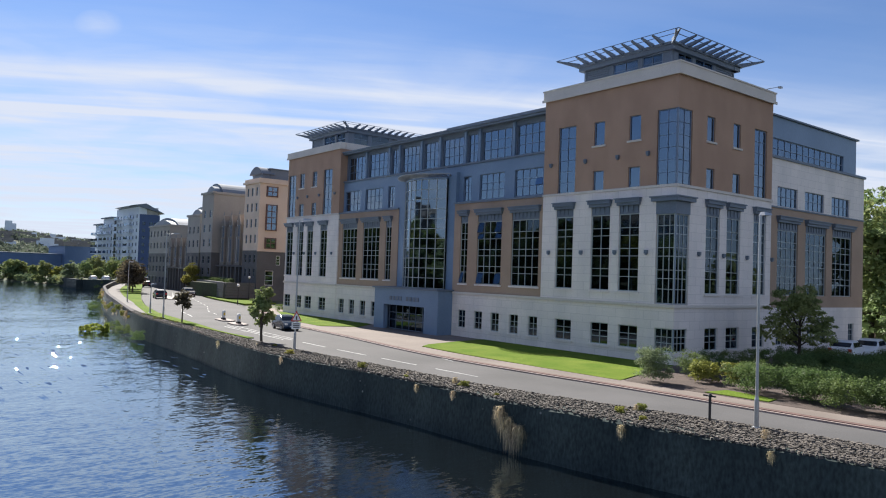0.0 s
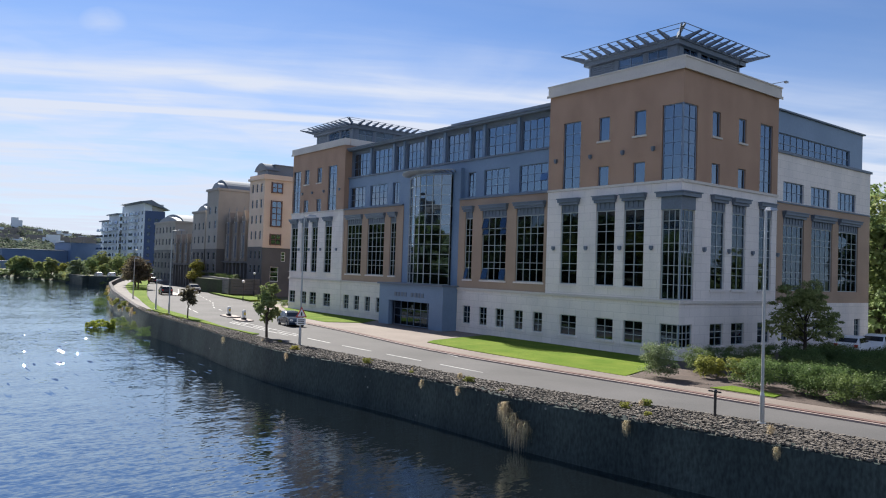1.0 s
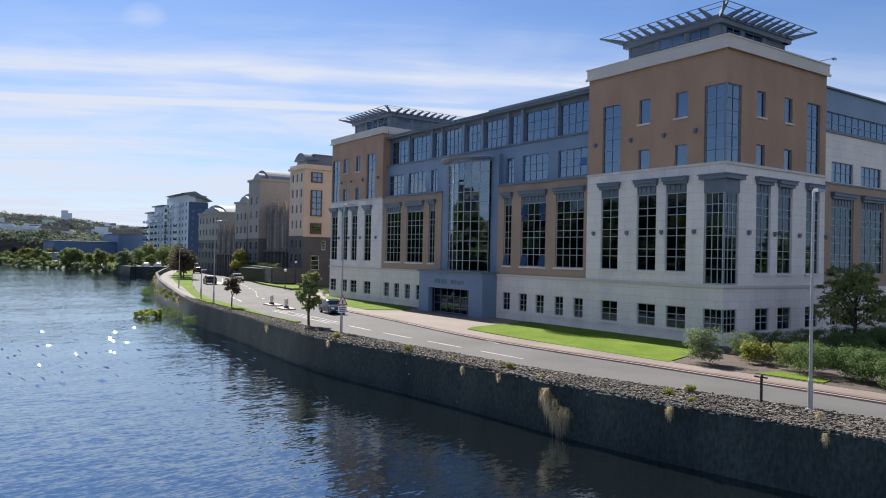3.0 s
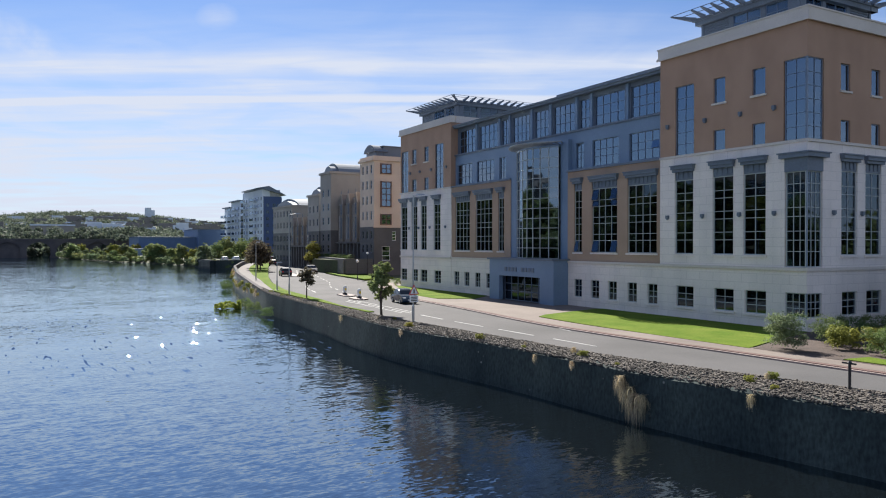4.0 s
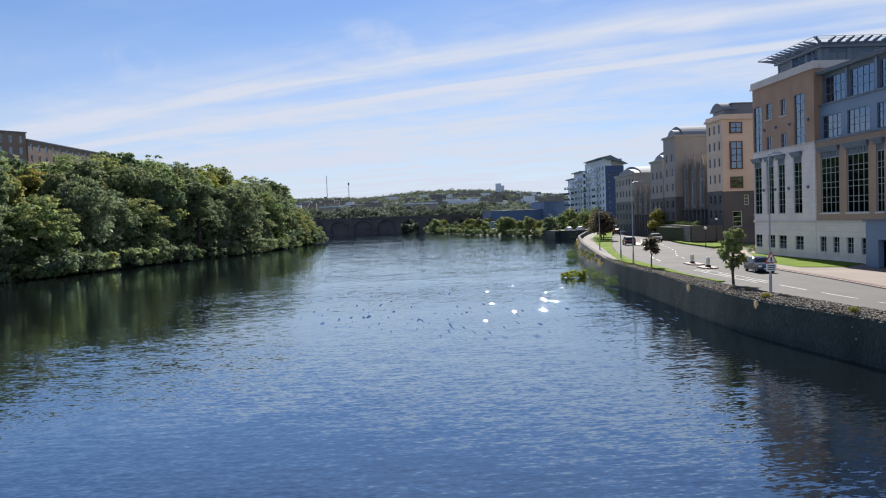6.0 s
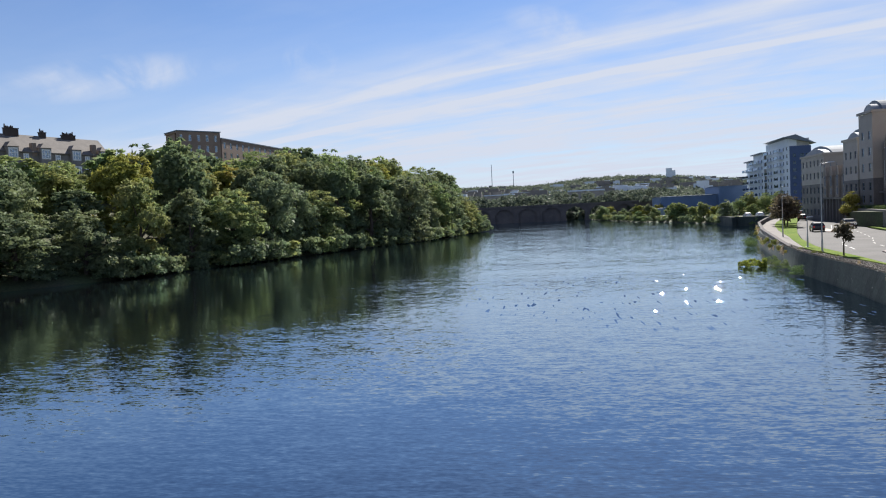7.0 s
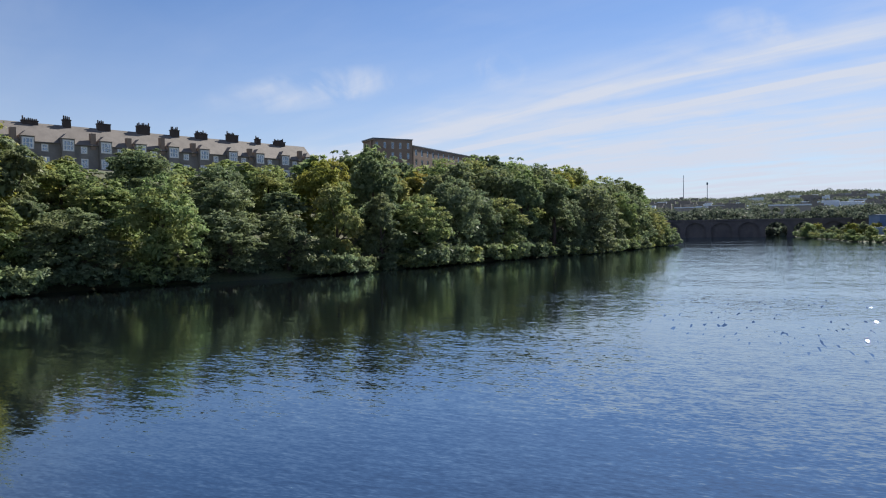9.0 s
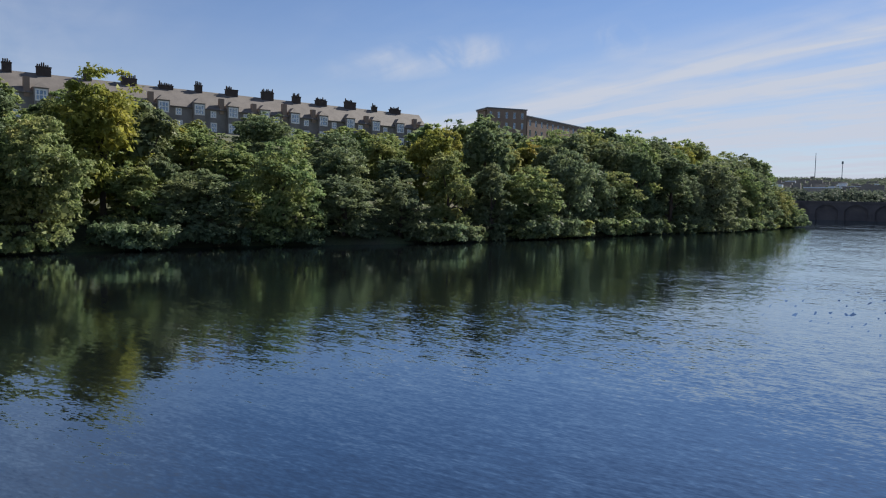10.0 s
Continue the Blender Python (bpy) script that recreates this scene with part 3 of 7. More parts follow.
# ---- office building ----
class Face:
    """A wall plane: a runs along it, o stands out of it."""

    def __init__(self, x, y, ux, uy, ox, oy):
        self.p, self.u, self.o = Vector((x, y, 0)), Vector((ux, uy, 0)), Vector((ox, oy, 0))

    def at(self, a, o, z):
        v = self.p + self.u * a + self.o * o
        return Vector((v.x, v.y, z))

    def moved(self, a=0.0, o=0.0):
        v = self.at(a, o, 0)
        return Face(v.x, v.y, self.u.x, self.u.y, self.o.x, self.o.y)


def fbox(bm, face, a0, a1, z0, z1, o0, o1):
    v = [bm.verts.new(face.at(a, o, z)) for z in (z0, z1) for a, o in ((a0, o0), (a1, o0), (a1, o1), (a0, o1))]
    fs = [bm.faces.new([v[i] for i in f]) for f in ((3, 2, 1, 0), (4, 5, 6, 7), (0, 1, 5, 4), (1, 2, 6, 5), (2, 3, 7, 6), (3, 0, 4, 7))]
    if face.u.cross(face.o).z < 0:
        for f in fs:
            f.normal_flip()


def wall_panel(name, face, a0, a1, z0, z1, holes, thick, material, parent, label=""):
    """A wall slab with openings cut right through it."""
    xs = sorted({a0, a1, *[v for h in holes for v in (max(a0, h[0]), min(a1, h[1]))]})
    zs = sorted({z0, z1, *[v for h in holes for v in (max(z0, h[2]), min(z1, h[3]))]})
    bm = bmesh.new()

    def solid(i, j):
        if not (0 <= i < len(xs) - 1 and 0 <= j < len(zs) - 1):
            return False
        ca, cz = (xs[i] + xs[i + 1]) / 2, (zs[j] + zs[j + 1]) / 2
        return not any(h[0] < ca < h[1] and h[2] < cz < h[3] for h in holes)

    def quad(*pts):
        bm.faces.new([bm.verts.new(face.at(*p)) for p in pts])
    for i in range(len(xs) - 1):
        for j in range(len(zs) - 1):
            if not solid(i, j):
                continue
            a, b, c, d = xs[i], xs[i + 1], zs[j], zs[j + 1]
            quad((a, 0, c), (b, 0, c), (b, 0, d), (a, 0, d))
            quad((a, -thick, c), (a, -thick, d), (b, -thick, d), (b, -thick, c))
            if not solid(i - 1, j):
                quad((a, 0, c), (a, 0, d), (a, -thick, d), (a, -thick, c))
            if not solid(i + 1, j):
                quad((b, 0, c), (b, -thick, c), (b, -thick, d), (b, 0, d))
            if not solid(i, j - 1):
                quad((a, 0, c), (a, -thick, c), (b, -thick, c), (b, 0, c))
            if not solid(i, j + 1):
                quad((a, 0, d), (b, 0, d), (b, -thick, d), (a, -thick, d))
    bmesh.ops.remove_doubles(bm, verts=bm.verts, dist=0.0005)
    bmesh.ops.recalc_face_normals(bm, faces=bm.faces)
    return part_each(name, bm, material, parent, label)


def pane_mesh(material):
    me = bpy.data.meshes.new("pane")
    bm = boxes((-0.5, 0.5, -0.5, 0.5, -0.5, 0.5))
    bm.to_mesh(me)
    bm.free()
    me.materials.append(material)
    return me


PANE, PANE_LO, PANE_CLEAR = pane_mesh(M["glass"]), pane_mesh(M["glass_lo"]), pane_mesh(M["glass_clear"])
tilt = random.Random(11)


def window(face, a0, a1, z0, z1, cols, rows, parent, back=0.16, frame_w=0.06, bar=0.042, mesh=None, material=None, sill=None, opened=(), label=""):
    """A frame with bars, and one glass pane in each light. cols/rows: a count, or a list of shares."""
    material, mesh = material or M["mullion"], mesh or PANE
    cuts = []
    for lo, hi, spec in ((a0, a1, cols), (z0, z1, rows)):
        shares = [1.0] * spec if isinstance(spec, int) else list(spec)
        t, c = sum(shares), [lo + frame_w]
        for s in shares:
            c.append(c[-1] + (hi - lo - 2 * frame_w) * s / t)
        cuts.append(c)
    holes = []
    for i in range(len(cuts[0]) - 1):
        for j in range(len(cuts[1]) - 1):
            e = [bar / 2 if 0 < k < n else 0.0 for k, n in ((i, len(cuts[0]) - 1), (i + 1, len(cuts[0]) - 1), (j, len(cuts[1]) - 1), (j + 1, len(cuts[1]) - 1))]
            holes.append((cuts[0][i] + e[0], cuts[0][i + 1] - e[1], cuts[1][j] + e[2], cuts[1][j + 1] - e[3]))
    win = wall_panel("window", face.moved(o=-back + 0.045), a0 + 0.002, a1 - 0.002, z0 + 0.002, z1 - 0.002, holes, 0.1, material, parent, label)
    if sill:
        s = bmesh.new()
        fbox(s, face, a0 - 0.12, a1 + 0.12, z0 - 0.14, z0 - 0.004, -0.2, 0.10)
        part("window_sill", s, sill, win)
    turn = math.atan2(face.u.y, face.u.x)
    for i in range(len(cuts[0]) - 1):
        for j in range(len(cuts[1]) - 1):
            a, b, c, d = cuts[0][i], cuts[0][i + 1], cuts[1][j], cuts[1][j + 1]
            p = new("pane", mesh)
            p.parent = win
            lean = 14.0 if (i, j) in opened else tilt.uniform(-0.25, 0.25)
            out = -back + (0.5 * (d - c) * math.sin(radians(14)) + 0.02 if (i, j) in opened else 0)
            sgn = 1 if face.u.cross(face.o).z < 0 else -1
            p.matrix_basis = (Matrix.Translation(face.at((a + b) / 2, out, (c + d) / 2)) @ Matrix.Rotation(turn, 4, "Z") @ Matrix.Rotation(radians(tilt.uniform(-0.3, 0.3)), 4, "Z")
                              @ Matrix.Rotation(radians(-sgn * lean), 4, "X") @ Matrix.Diagonal((b - a - 0.01, 0.012, d - c - 0.01, 1)))
    return win


def hood(face, a0, a1, z, parent, deep=0.32):
    """The moulded lead hood over a tall window."""
    bm = bmesh.new()
    fbox(bm, face, a0 - 0.16, a1 + 0.16, z - 0.02, z + 0.20, 0.002, deep)
    fbox(bm, face, a0 - 0.10, a1 + 0.10, z - 0.22, z - 0.024, 0.002, deep * 0.6)
    fbox(bm, face, a0 - 0.22, a1 + 0.22, z + 0.204, z + 0.28, 0.002, deep + 0.07)
    part("window_hood", bm, M["lead"], parent)


def tall_window(face, a0, a1, parent, cols, opened=(), zt=11.25, zb=4.85, sill=True, hood_on=True):
    head = 0.95
    window(face, a0, a1, zb, zt - head, cols, [1.35, 0.75, 1.3, 0.75, 1.3, 0.75, 1.3], parent, mesh=PANE_LO, material=M["mullion2"], sill=M["render"] if sill else None, opened=opened)
    bm = bmesh.new()
    fbox(bm, face, a0, a1, zt - head + 0.003, zt, -0.30, -0.08)
    n = max(2, round((a1 - a0) / 0.45))
    for i in range(n):
        a = a0 + (a1 - a0) * (i + 0.5) / n
        fbox(bm, face, a - 0.1, a + 0.1, zt - head + 0.12, zt - 0.25, -0.079, -0.03)
    part("spandrel", bm, M["lead"], parent)
    if hood_on:
        hood(face, a0, a1, zt - 0.15, parent)


def cap(bm, face, a0, a1, z0, z1, out, inn=0.5):
    fbox(bm, face, a0, a1, z0, z1, -inn, out)


Z1, Z2, Z3, ZP = 4.0, 12.02, 19.5, 20.26


def corner_light(face, a, z, parent):
    bm = bmesh.new()
    fbox(bm, face, a - 0.11, a + 0.11, z - 0.12, z + 0.12, 0.002, 0.2)
    fbox(bm, face, a - 0.07, a + 0.07, z - 0.2, z - 0.124, 0.03, 0.16)
    part("wall_light", bm, M["lead"], parent)


def office_tower(office, F, S, W):
    """A brick-topped corner tower. F: river face from a = 0 (corner), S: end face, both W wide."""
    for face, lows, gfs, smalls, strips in (
            (F, [(9.0, 10.75), (5.5, 7.25), (2.95, 4.7)], [(8.95, 10.6), (5.45, 7.1), (2.9, 4.55)], [(6.2, 7.2), (3.0, 4.0)], [(8.95, 10.72)]),
            (S, [(3.5, 5.22), (6.1, 7.9), (9.7, 11.5)], [(3.6, 5.25), (6.25, 7.95), (9.75, 11.45)], [(3.4, 4.4), (6.72, 7.72)], [(9.64, 11.4)])):
        k0 = 0.0 if face is F else 0.451
        gh = [(a, b, 0.95, 2.5) for a, b in gfs] + [(-1, 1.5, 0.95, 2.5)]
        wall_panel("wall", face, k0, W, -0.3, Z1, gh, 0.45, M["render"], office, "pale cast-stone ground floor wall")
        for a, b in gfs:
            window(face, a, b, 0.95, 2.5, 2, [1, 0.8, 1], office, mesh=PANE_LO, material=M["mullion2"], sill=M["render"])
        mh = [(a, b, 4.85, 11.25) for a, b in lows] + [(-1, 1.55, 4.10, 11.2)]
        wall_panel("wall", face, k0, W, Z1 + 0.001, Z2, mh, 0.45, M["render"], office, "pale cast-stone wall")
        for a, b in lows:
            tall_window(face, a, b, office, 2)
        uh = [(a, b, z, z + h) for a, b in smalls for z, h in ((11.95 + 0.0, 1.62), (15.45, 1.75))] + [(a, b, 11.95, 17.25) for a, b in strips] + [(-1, 1.66, 11.95, 17.25)]
        uh = [(a, b, max(z, Z2 + 0.0), t) for a, b, z, t in uh]
        wall_panel("wall", face, k0, W, Z2 + 0.001, Z3, uh, 0.45, M["brick"], office, "brown brick upper wall")
        for a, b in smalls:
            window(face, a, b, Z2 + 0.03, 13.57, 1, 1, office)
            window(face, a, b, 15.45, 17.2, 1, 1, office, sill=M["render2"])
        for a, b in strips:
            window(face, a, b, Z2 + 0.03, 17.25, 2, [1, 1, 1, 1, 1, 1], office, bar=0.026)
        bm = bmesh.new()
        cap(bm, face, -0.12 if face is F else 0.0, W, Z1 - 0.12, Z1 + 0.08, 0.12, -0.003)
        cap(bm, face, -0.10 if face is F else 0.0, W, Z2 - 0.06, Z2 + 0.12, 0.10, -0.003)
        part_each("string_course", bm, M["render2"], office)
        bm = bmesh.new()
        cap(bm, face, -0.16 if face is F else 0.502, W + 0.1, Z3, ZP, 0.16)
        cap(bm, face, -0.24 if face is F else -0.16, W + 0.18, Z3 - 0.05, Z3 + 0.14, 0.24, -0.161)
        cap(bm, face, -0.22 if face is F else 0.502, W + 0.16, ZP + 0.002, ZP + 0.10, 0.22, 0.5)
        part("parapet", bm, M["render2"], office, "cream stone parapet band")
        for a in ((2.25, 4.95, 8.1, 11.4) if face is F else (2.6, 5.65, 8.75, 12.3)):
            corner_light(face, a, 7.6, office)
        for a in ((2.3, 4.9, 7.9, 11.4) if face is F else ()):
            corner_light(face, a, 14.4, office)
        # corner glazing
        window(face, 0.06, 1.6, Z2 + 0.03, 17.25, [1, 1], [1, 1, 1, 1, 1, 1], office, back=0.12, bar=0.026, label="two-storey corner glazing")
        window(face, 0.06, 1.5, 4.12, 10.15, [0.9, 1, 1], [1.3, 1.0, 0.8, 1.3, 0.8, 1.3, 0.8, 1.0], office, back=0.12, mesh=PANE_LO, material=M["mullion2"], label="two-storey corner glazing")
        window(face, 0.06, 1.5, 0.95, 2.5, [1, 1, 1], [1, 0.8, 1], office, back=0.12, mesh=PANE_LO, material=M["mullion2"])
        bm = bmesh.new()
        fbox(bm, face, -0.05 if face is F else 0.283, 1.55, 10.15, 11.0, -0.28, 0.05)
        fbox(bm, face, -0.34 if face is F else 0.102, 1.78, 11.0, 11.26, -0.1, 0.34)
        fbox(bm, face, -0.42 if face is F else 0.102, 1.86, 11.262, 11.34, -0.1, 0.42)
        part("corner_hood", bm, M["lead"], office, "lead-grey moulded hood")
        if face is F:
            for z, t in ((Z2 + 0.03, 17.25), (4.12, 10.15), (0.95, 2.5)):
                bm = bmesh.new()
                fbox(bm, face, 0.0, 0.058, z, t, -0.056, -0.002)
                part("corner_post", bm, M["mullion"], office)


def pavilion(office, F, S, W, inset=2.1):
    """The rooftop lantern: glazed so that the sky shows through, under flared louvred eaves."""
    zb, zt = ZP + 0.1, 21.98
    a0, a1 = inset, W - inset
    c0, c1 = F.at(a0, -a0, 0), F.at(a1, -a1, 0)
    x0, x1, y0, y1 = min(c0.x, c1.x), max(c0.x, c1.x), min(c0.y, c1.y), max(c0.y, c1.y)
    back_f, back_s = Face(x1 + inset, F.p.y, 0, 1, 1, 0), Face(S.p.x, y1 + inset, 1, 0, 0, 1)
    for face in (F, S, back_f, back_s):
        f = face.moved(o=-inset)
        first, front = face in (F, back_f), face in (F, S)
        n = 3
        step = (a1 - a0) / n
        bm = bmesh.new()
        fbox(bm, f, a0 - 0.02 if first else a0 + 0.22, a1 + (0.2 if front else -0.22), zb - 0.9, zb + 0.1, -0.2, 0.02)
        part("lantern_wall", bm, M["lead"], office, "lead-grey lantern wall")
        for i in range(n + 1):
            lo, hi = (0.0, 0.75) if i == 0 else (-0.2, 0.2)
            lo = 0.22 if i == 0 and not first else lo
            a = a0 + step * i
            post = bmesh.new()
            fbox(post, f, a + lo, min(a + hi, a1 - (0.22 if not front else 0)), zb + 0.102, zt, -0.2, 0.03)
            part("lantern_post", post, M["lead"], office)
        for i in range(n):
            a, b = a0 + step * i + (0.752 if i == 0 else 0.202), a0 + step * (i + 1) - 0.202
            if not front:
                continue
            if i < 2:
                window(f, a, b, zb + 0.1, zt, 2, [1, 0.7], office, back=0.05, frame_w=0.05, bar=0.04, mesh=PANE_CLEAR)
            else:
                for k in range(9):
                    bm = bmesh.new()
                    z = zb + 0.104 + (zt - zb - 0.11) * k / 9
                    fbox(bm, f, a, b, z, z + 0.13, -0.12, -0.03)
                    part("louvre", bm, M["lead"], office)
                bm = bmesh.new()
                fbox(bm, f, a, b, zb + 0.103, zt, -0.2, -0.13)
                part("louvre_backing", bm, M["black"], office)
        bm = bmesh.new()
        fbox(bm, f, a0 - 0.35 if first else a0 + 0.502, a1 + (0.35 if front else -0.502), zt, zt + 0.32, -0.5, 0.3)
        fbox(bm, f, a0 - 0.55 if first else a0 + 0.502, a1 + (0.55 if front else -0.502), zt + 0.322, zt + 0.42, -0.5, 0.42)
        part("lantern_fascia", bm, M["lead"], office)
        if not front:
            continue
        # dark flared brackets, raking at the corners, tied by two thin rails
        m = 10
        for i in range(m + 1):
            a = a0 - 0.35 + (a1 - a0 + 0.7) * i / m
            rake = 1.1 * (2 * i / m - 1) ** 15
            bm = bmesh.new()
            side = []
            for s in (-0.08, 0.08):
                side.append([bm.verts.new(f.at(a + s + k * rake, o, zt + z)) for k, o, z in ((0, 0.25, 0.30), (1, 1.62, 0.74), (1, 1.62, 0.82), (0, 0.25, 0.66))])
            bm.faces.new(side[0]), bm.faces.new(side[1][::-1])
            for k in range(4):
                bm.faces.new((side[0][k], side[1][k], side[1][(k + 1) % 4], side[0][(k + 1) % 4]))
            bmesh.ops.recalc_face_normals(bm, faces=bm.faces)
            part("eaves_bracket", bm, M["lead"], office)
        for o, z in ((0.95, 0.745), (1.56, 0.825)):
            bm = bmesh.new()
            fbox(bm, f, a0 - o - 0.05, a1 + o + 0.05, zt + z + (0 if first else 0.006), zt + z + (0.03 if first else 0.036), o, o + 0.06)
            part("eaves_rail", bm, M["lead"], office, "thin metal rail along the eaves")
    part("lantern_roof", boxes((x0 - 0.4, x1 + 0.4, y0 - 0.4, y1 + 0.4, zt + 0.43, zt + 0.52)), M["roof"], office)
    part("flat_roof", boxes((x0 - 1.6, x1 + 1.6, y0 - 1.6, y1 + 1.6, ZP - 0.5, ZP - 0.2)), M["roof"], office)


def build_office():
    office = thing("office_building", "large brown brick and pale stone office building with blue cladding", "office building")
    F, S = Face(0, 0, 0, 1, -1, 0), Face(0, 0, 1, 0, 0, -1)
    W = 12.22
    office_tower(office, F, S, W)
    pavilion(office, F, S, W)
    # second tower
    F2 = Face(0, 44.3, 0, 1, -1, 0)
    gfs = [(2.35, 4.05), (5.8, 7.5), (8.3, 9.9), (11.3, 13.0)]
    wall_panel("wall", F2, 0, 13.1, -0.3, Z1, [(a, b, 0.95, 2.45) for a, b in gfs], 0.45, M["render"], office)
    lows = [(2.5, 4.2), (5.95, 7.5), (8.4, 10.1), (11.2, 13.0)]
    wall_panel("wall", F2, 0, 13.1, Z1 + 0.001, Z2, [(a, b, 4.85, 11.25) for a, b in lows], 0.45, M["render"], office)
    smalls, strips = [(5.45, 6.6), (8.65, 9.9)], [(1.8, 3.85), (10.9, 12.9)]
    uh = [(a, b, z, t) for a, b in smalls for z, t in ((Z2, 13.65), (15.6, 17.4))] + [(a, b, Z2, 17.4) for a, b in strips]
    wall_panel("wall", F2, 0, 13.1, Z2 + 0.001, Z3, uh, 0.45, M["brick"], office)
    for a, b in gfs:
        window(F2, a, b, 0.95, 2.45, 2, [1, 0.8, 1], office, mesh=PANE_LO, material=M["mullion2"], sill=M["render"])
    for a, b in lows:
        tall_window(F2, a, b, office, 2)
    for a, b in smalls:
        window(F2, a, b, Z2 + 0.03, 13.65, 2, 3, office)
        window(F2, a, b, 15.6, 17.4, 2, 3, office, sill=M["render2"])
    for a, b in strips:
        window(F2, a, b, Z2 + 0.03, 17.4, 2, 6, office)
    for a in (1.2, 5.0, 7.9, 10.6):
        corner_light(F2, a, 7.6, office)
    for a in (1.0, 4.7, 7.6, 10.2):
        corner_light(F2, a, 14.5, office)
    bm = bmesh.new()
    cap(bm, F2, -0.05, 13.2, Z1 - 0.12, Z1 + 0.08, 0.12, -0.003)
    cap(bm, F2, -0.05, 13.2, Z2 - 0.06, Z2 + 0.12, 0.10, -0.003)
    part_each("string_course", bm, M["render2"], office)
    bm = bmesh.new()
    cap(bm, F2, -0.1, 13.26, Z3, ZP, 0.16)
    cap(bm, F2, -0.12, 13.3, Z3 - 0.05, Z3 + 0.14, 0.24, -0.161)
    part("parapet", bm, M["render2"], office, "cream stone parapet band")
    S2 = Face(0, 44.3, 1, 0, 0, -1)
    wall_panel("wall", S2.moved(o=-0.002), 0.46, 12.5, 0, Z3, [], 0.4, M["brick"], office)
    bm = bmesh.new()
    cap(bm, S2, 0.6, 12.5, Z3, ZP, 0.10)
    part("parapet", bm, M["render2"], office)
    N2 = Face(0, 57.4, 1, 0, 0, 1)
    wall_panel("wall", N2, 0.46, 26, -0.3, Z3, [], 0.4, M["brick"], office)
    Fp = Face(0, 44.3, 0, 1, -1, 0)
    pavilion(office, Fp, S2, 13.1)
    # main range between the towers
    B = Face(0.6, 0, 0, 1, -1, 0)
    Yl, Yr = 12.22, 44.3
    gf = [(12.55, 13.6), (14.75, 15.8), (17.05, 18.1), (19.2, 20.25), (21.45, 22.5), (33.65, 34.7), (35.85, 36.95), (38.1, 39.2), (40.35, 41.45), (42.55, 43.7)]
    G = Face(0.06, 0, 0, 1, -1, 0)
    wall_panel("wall", G, Yl, Yr, -0.3, Z1 - 0.05, [(a, b, 0.92, 2.5) for a, b in gf] + [(23.4, 33.6, -1, 5)], 0.45, M["render"], office)
    for a, b in gf:
        window(G, a, b, 0.92, 2.5, 2, [1, 0.8, 1], office, mesh=PANE_LO, material=M["mullion2"], sill=M["render"])
    bm = bmesh.new()
    for a, b in ((Yl, 23.3), (33.7, Yr)):
        cap(bm, G, a, b, Z1 - 0.12, Z1 + 0.08, 0.10, -0.003)
    part_each("string_course", bm, M["render2"], office)
    bays = Face(0.14, 0, 0, 1, -1, 0)
    for lo, hi, wins in ((Yl, 23.5, [(12.7, 15.9, 4), (17.1, 20.25, 4), (21.55, 22.6, 2)]), (32.5, Yr, [(33.7, 34.8, 2), (35.9, 39.2, 4), (40.4, 43.55, 4)])):
        wall_panel("wall", bays, lo, hi, Z1 - 0.049, 12.0, [(a, b, 4.85, 11.25) for a, b, c in wins], 0.45, M["bay"], office, "sandy brown brick bay")
        for a, b, c in wins:
            op = {17.1: [(0, 6), (3, 6), (0, 0), (3, 0), (0, 5), (3, 5)], 21.55: [(1, 0)]}.get(a, ())
            tall_window(bays, a, b, office, c, opened=op)
        bm = bmesh.new()
        cap(bm, bays, lo, hi, 12.002, 12.16, 0.16, 0.6)
        part("coping", bm, M["lead"], office)
    up = [(12.9, 16.2, 4), (17.45, 20.7, 4), (21.85, 22.95, 2), (34.05, 35.25, 2), (36.3, 39.7, 4), (40.7, 43.9, 4)]
    top = [(13.05, 16.35, 4), (17.05, 20.8, 4), (21.45, 22.8, 2), (23.45, 26.55, 4), (27.3, 29.5, 3), (30.4, 33.3, 4), (34.05, 35.25, 2), (36.05, 39.65, 4), (40.5, 43.9, 4)]
    wall_panel("wall", B, Yl, Yr, 11.5, 15.6, [(a, b, 12.3, 14.55) for a, b, c in up] + [(24.6, 31.2, 11, 14.5)], 0.4, M["blue"], office, "blue-grey metal cladding")
    for a, b, c in up:
        window(B, a, b, 12.3, 14.55, c, [1, 0.8, 1], office, mesh=PANE, opened=[(0, 1)] if a == 12.9 else ())
    T = Face(0.9, 0, 0, 1, -1, 0)
    wall_panel("wall", T, Yl, Yr, 15.55, 18.75, [(a, b, 15.85, 18.4) for a, b, c in top], 0.35, M["lead"], office)
    for a, b, c in top:
        window(T, a, b, 15.85, 18.4, c, [1, 1, 1], office, mesh=PANE)
    bm = bmesh.new()
    cap(bm, T, Yl, Yr - 0.02, 18.752, 18.95, 0.62, 10)
    cap(bm, T, Yl, Yr - 0.02, 18.952, 19.08, 0.75, 10)
    part("eaves_cornice", bm, M["lead"], office, "deep lead-grey eaves")
    bm = bmesh.new()
    cap(bm, B, Yl, Yr, 15.602, 15.76, 0.14, 0.8)
    part("coping", bm, M["lead"], office)
    for a in (17.0 - 0.35, 21.1, 23.1, 26.9, 29.9, 33.7, 35.6, 40.1):
        bm = bmesh.new()
        fbox(bm, T, a - 0.16, a + 0.16, 15.77, 18.75, 0.005, 0.14)
        part("fin", bm, M["blue"], office)
    part("roof", boxes((2.0, 14, Yl + 0.1, Yr - 0.1, 19.13, 19.35), (1.2, 13, 12.5, 26.5, 19.352, 19.55)), M["roof"], office)
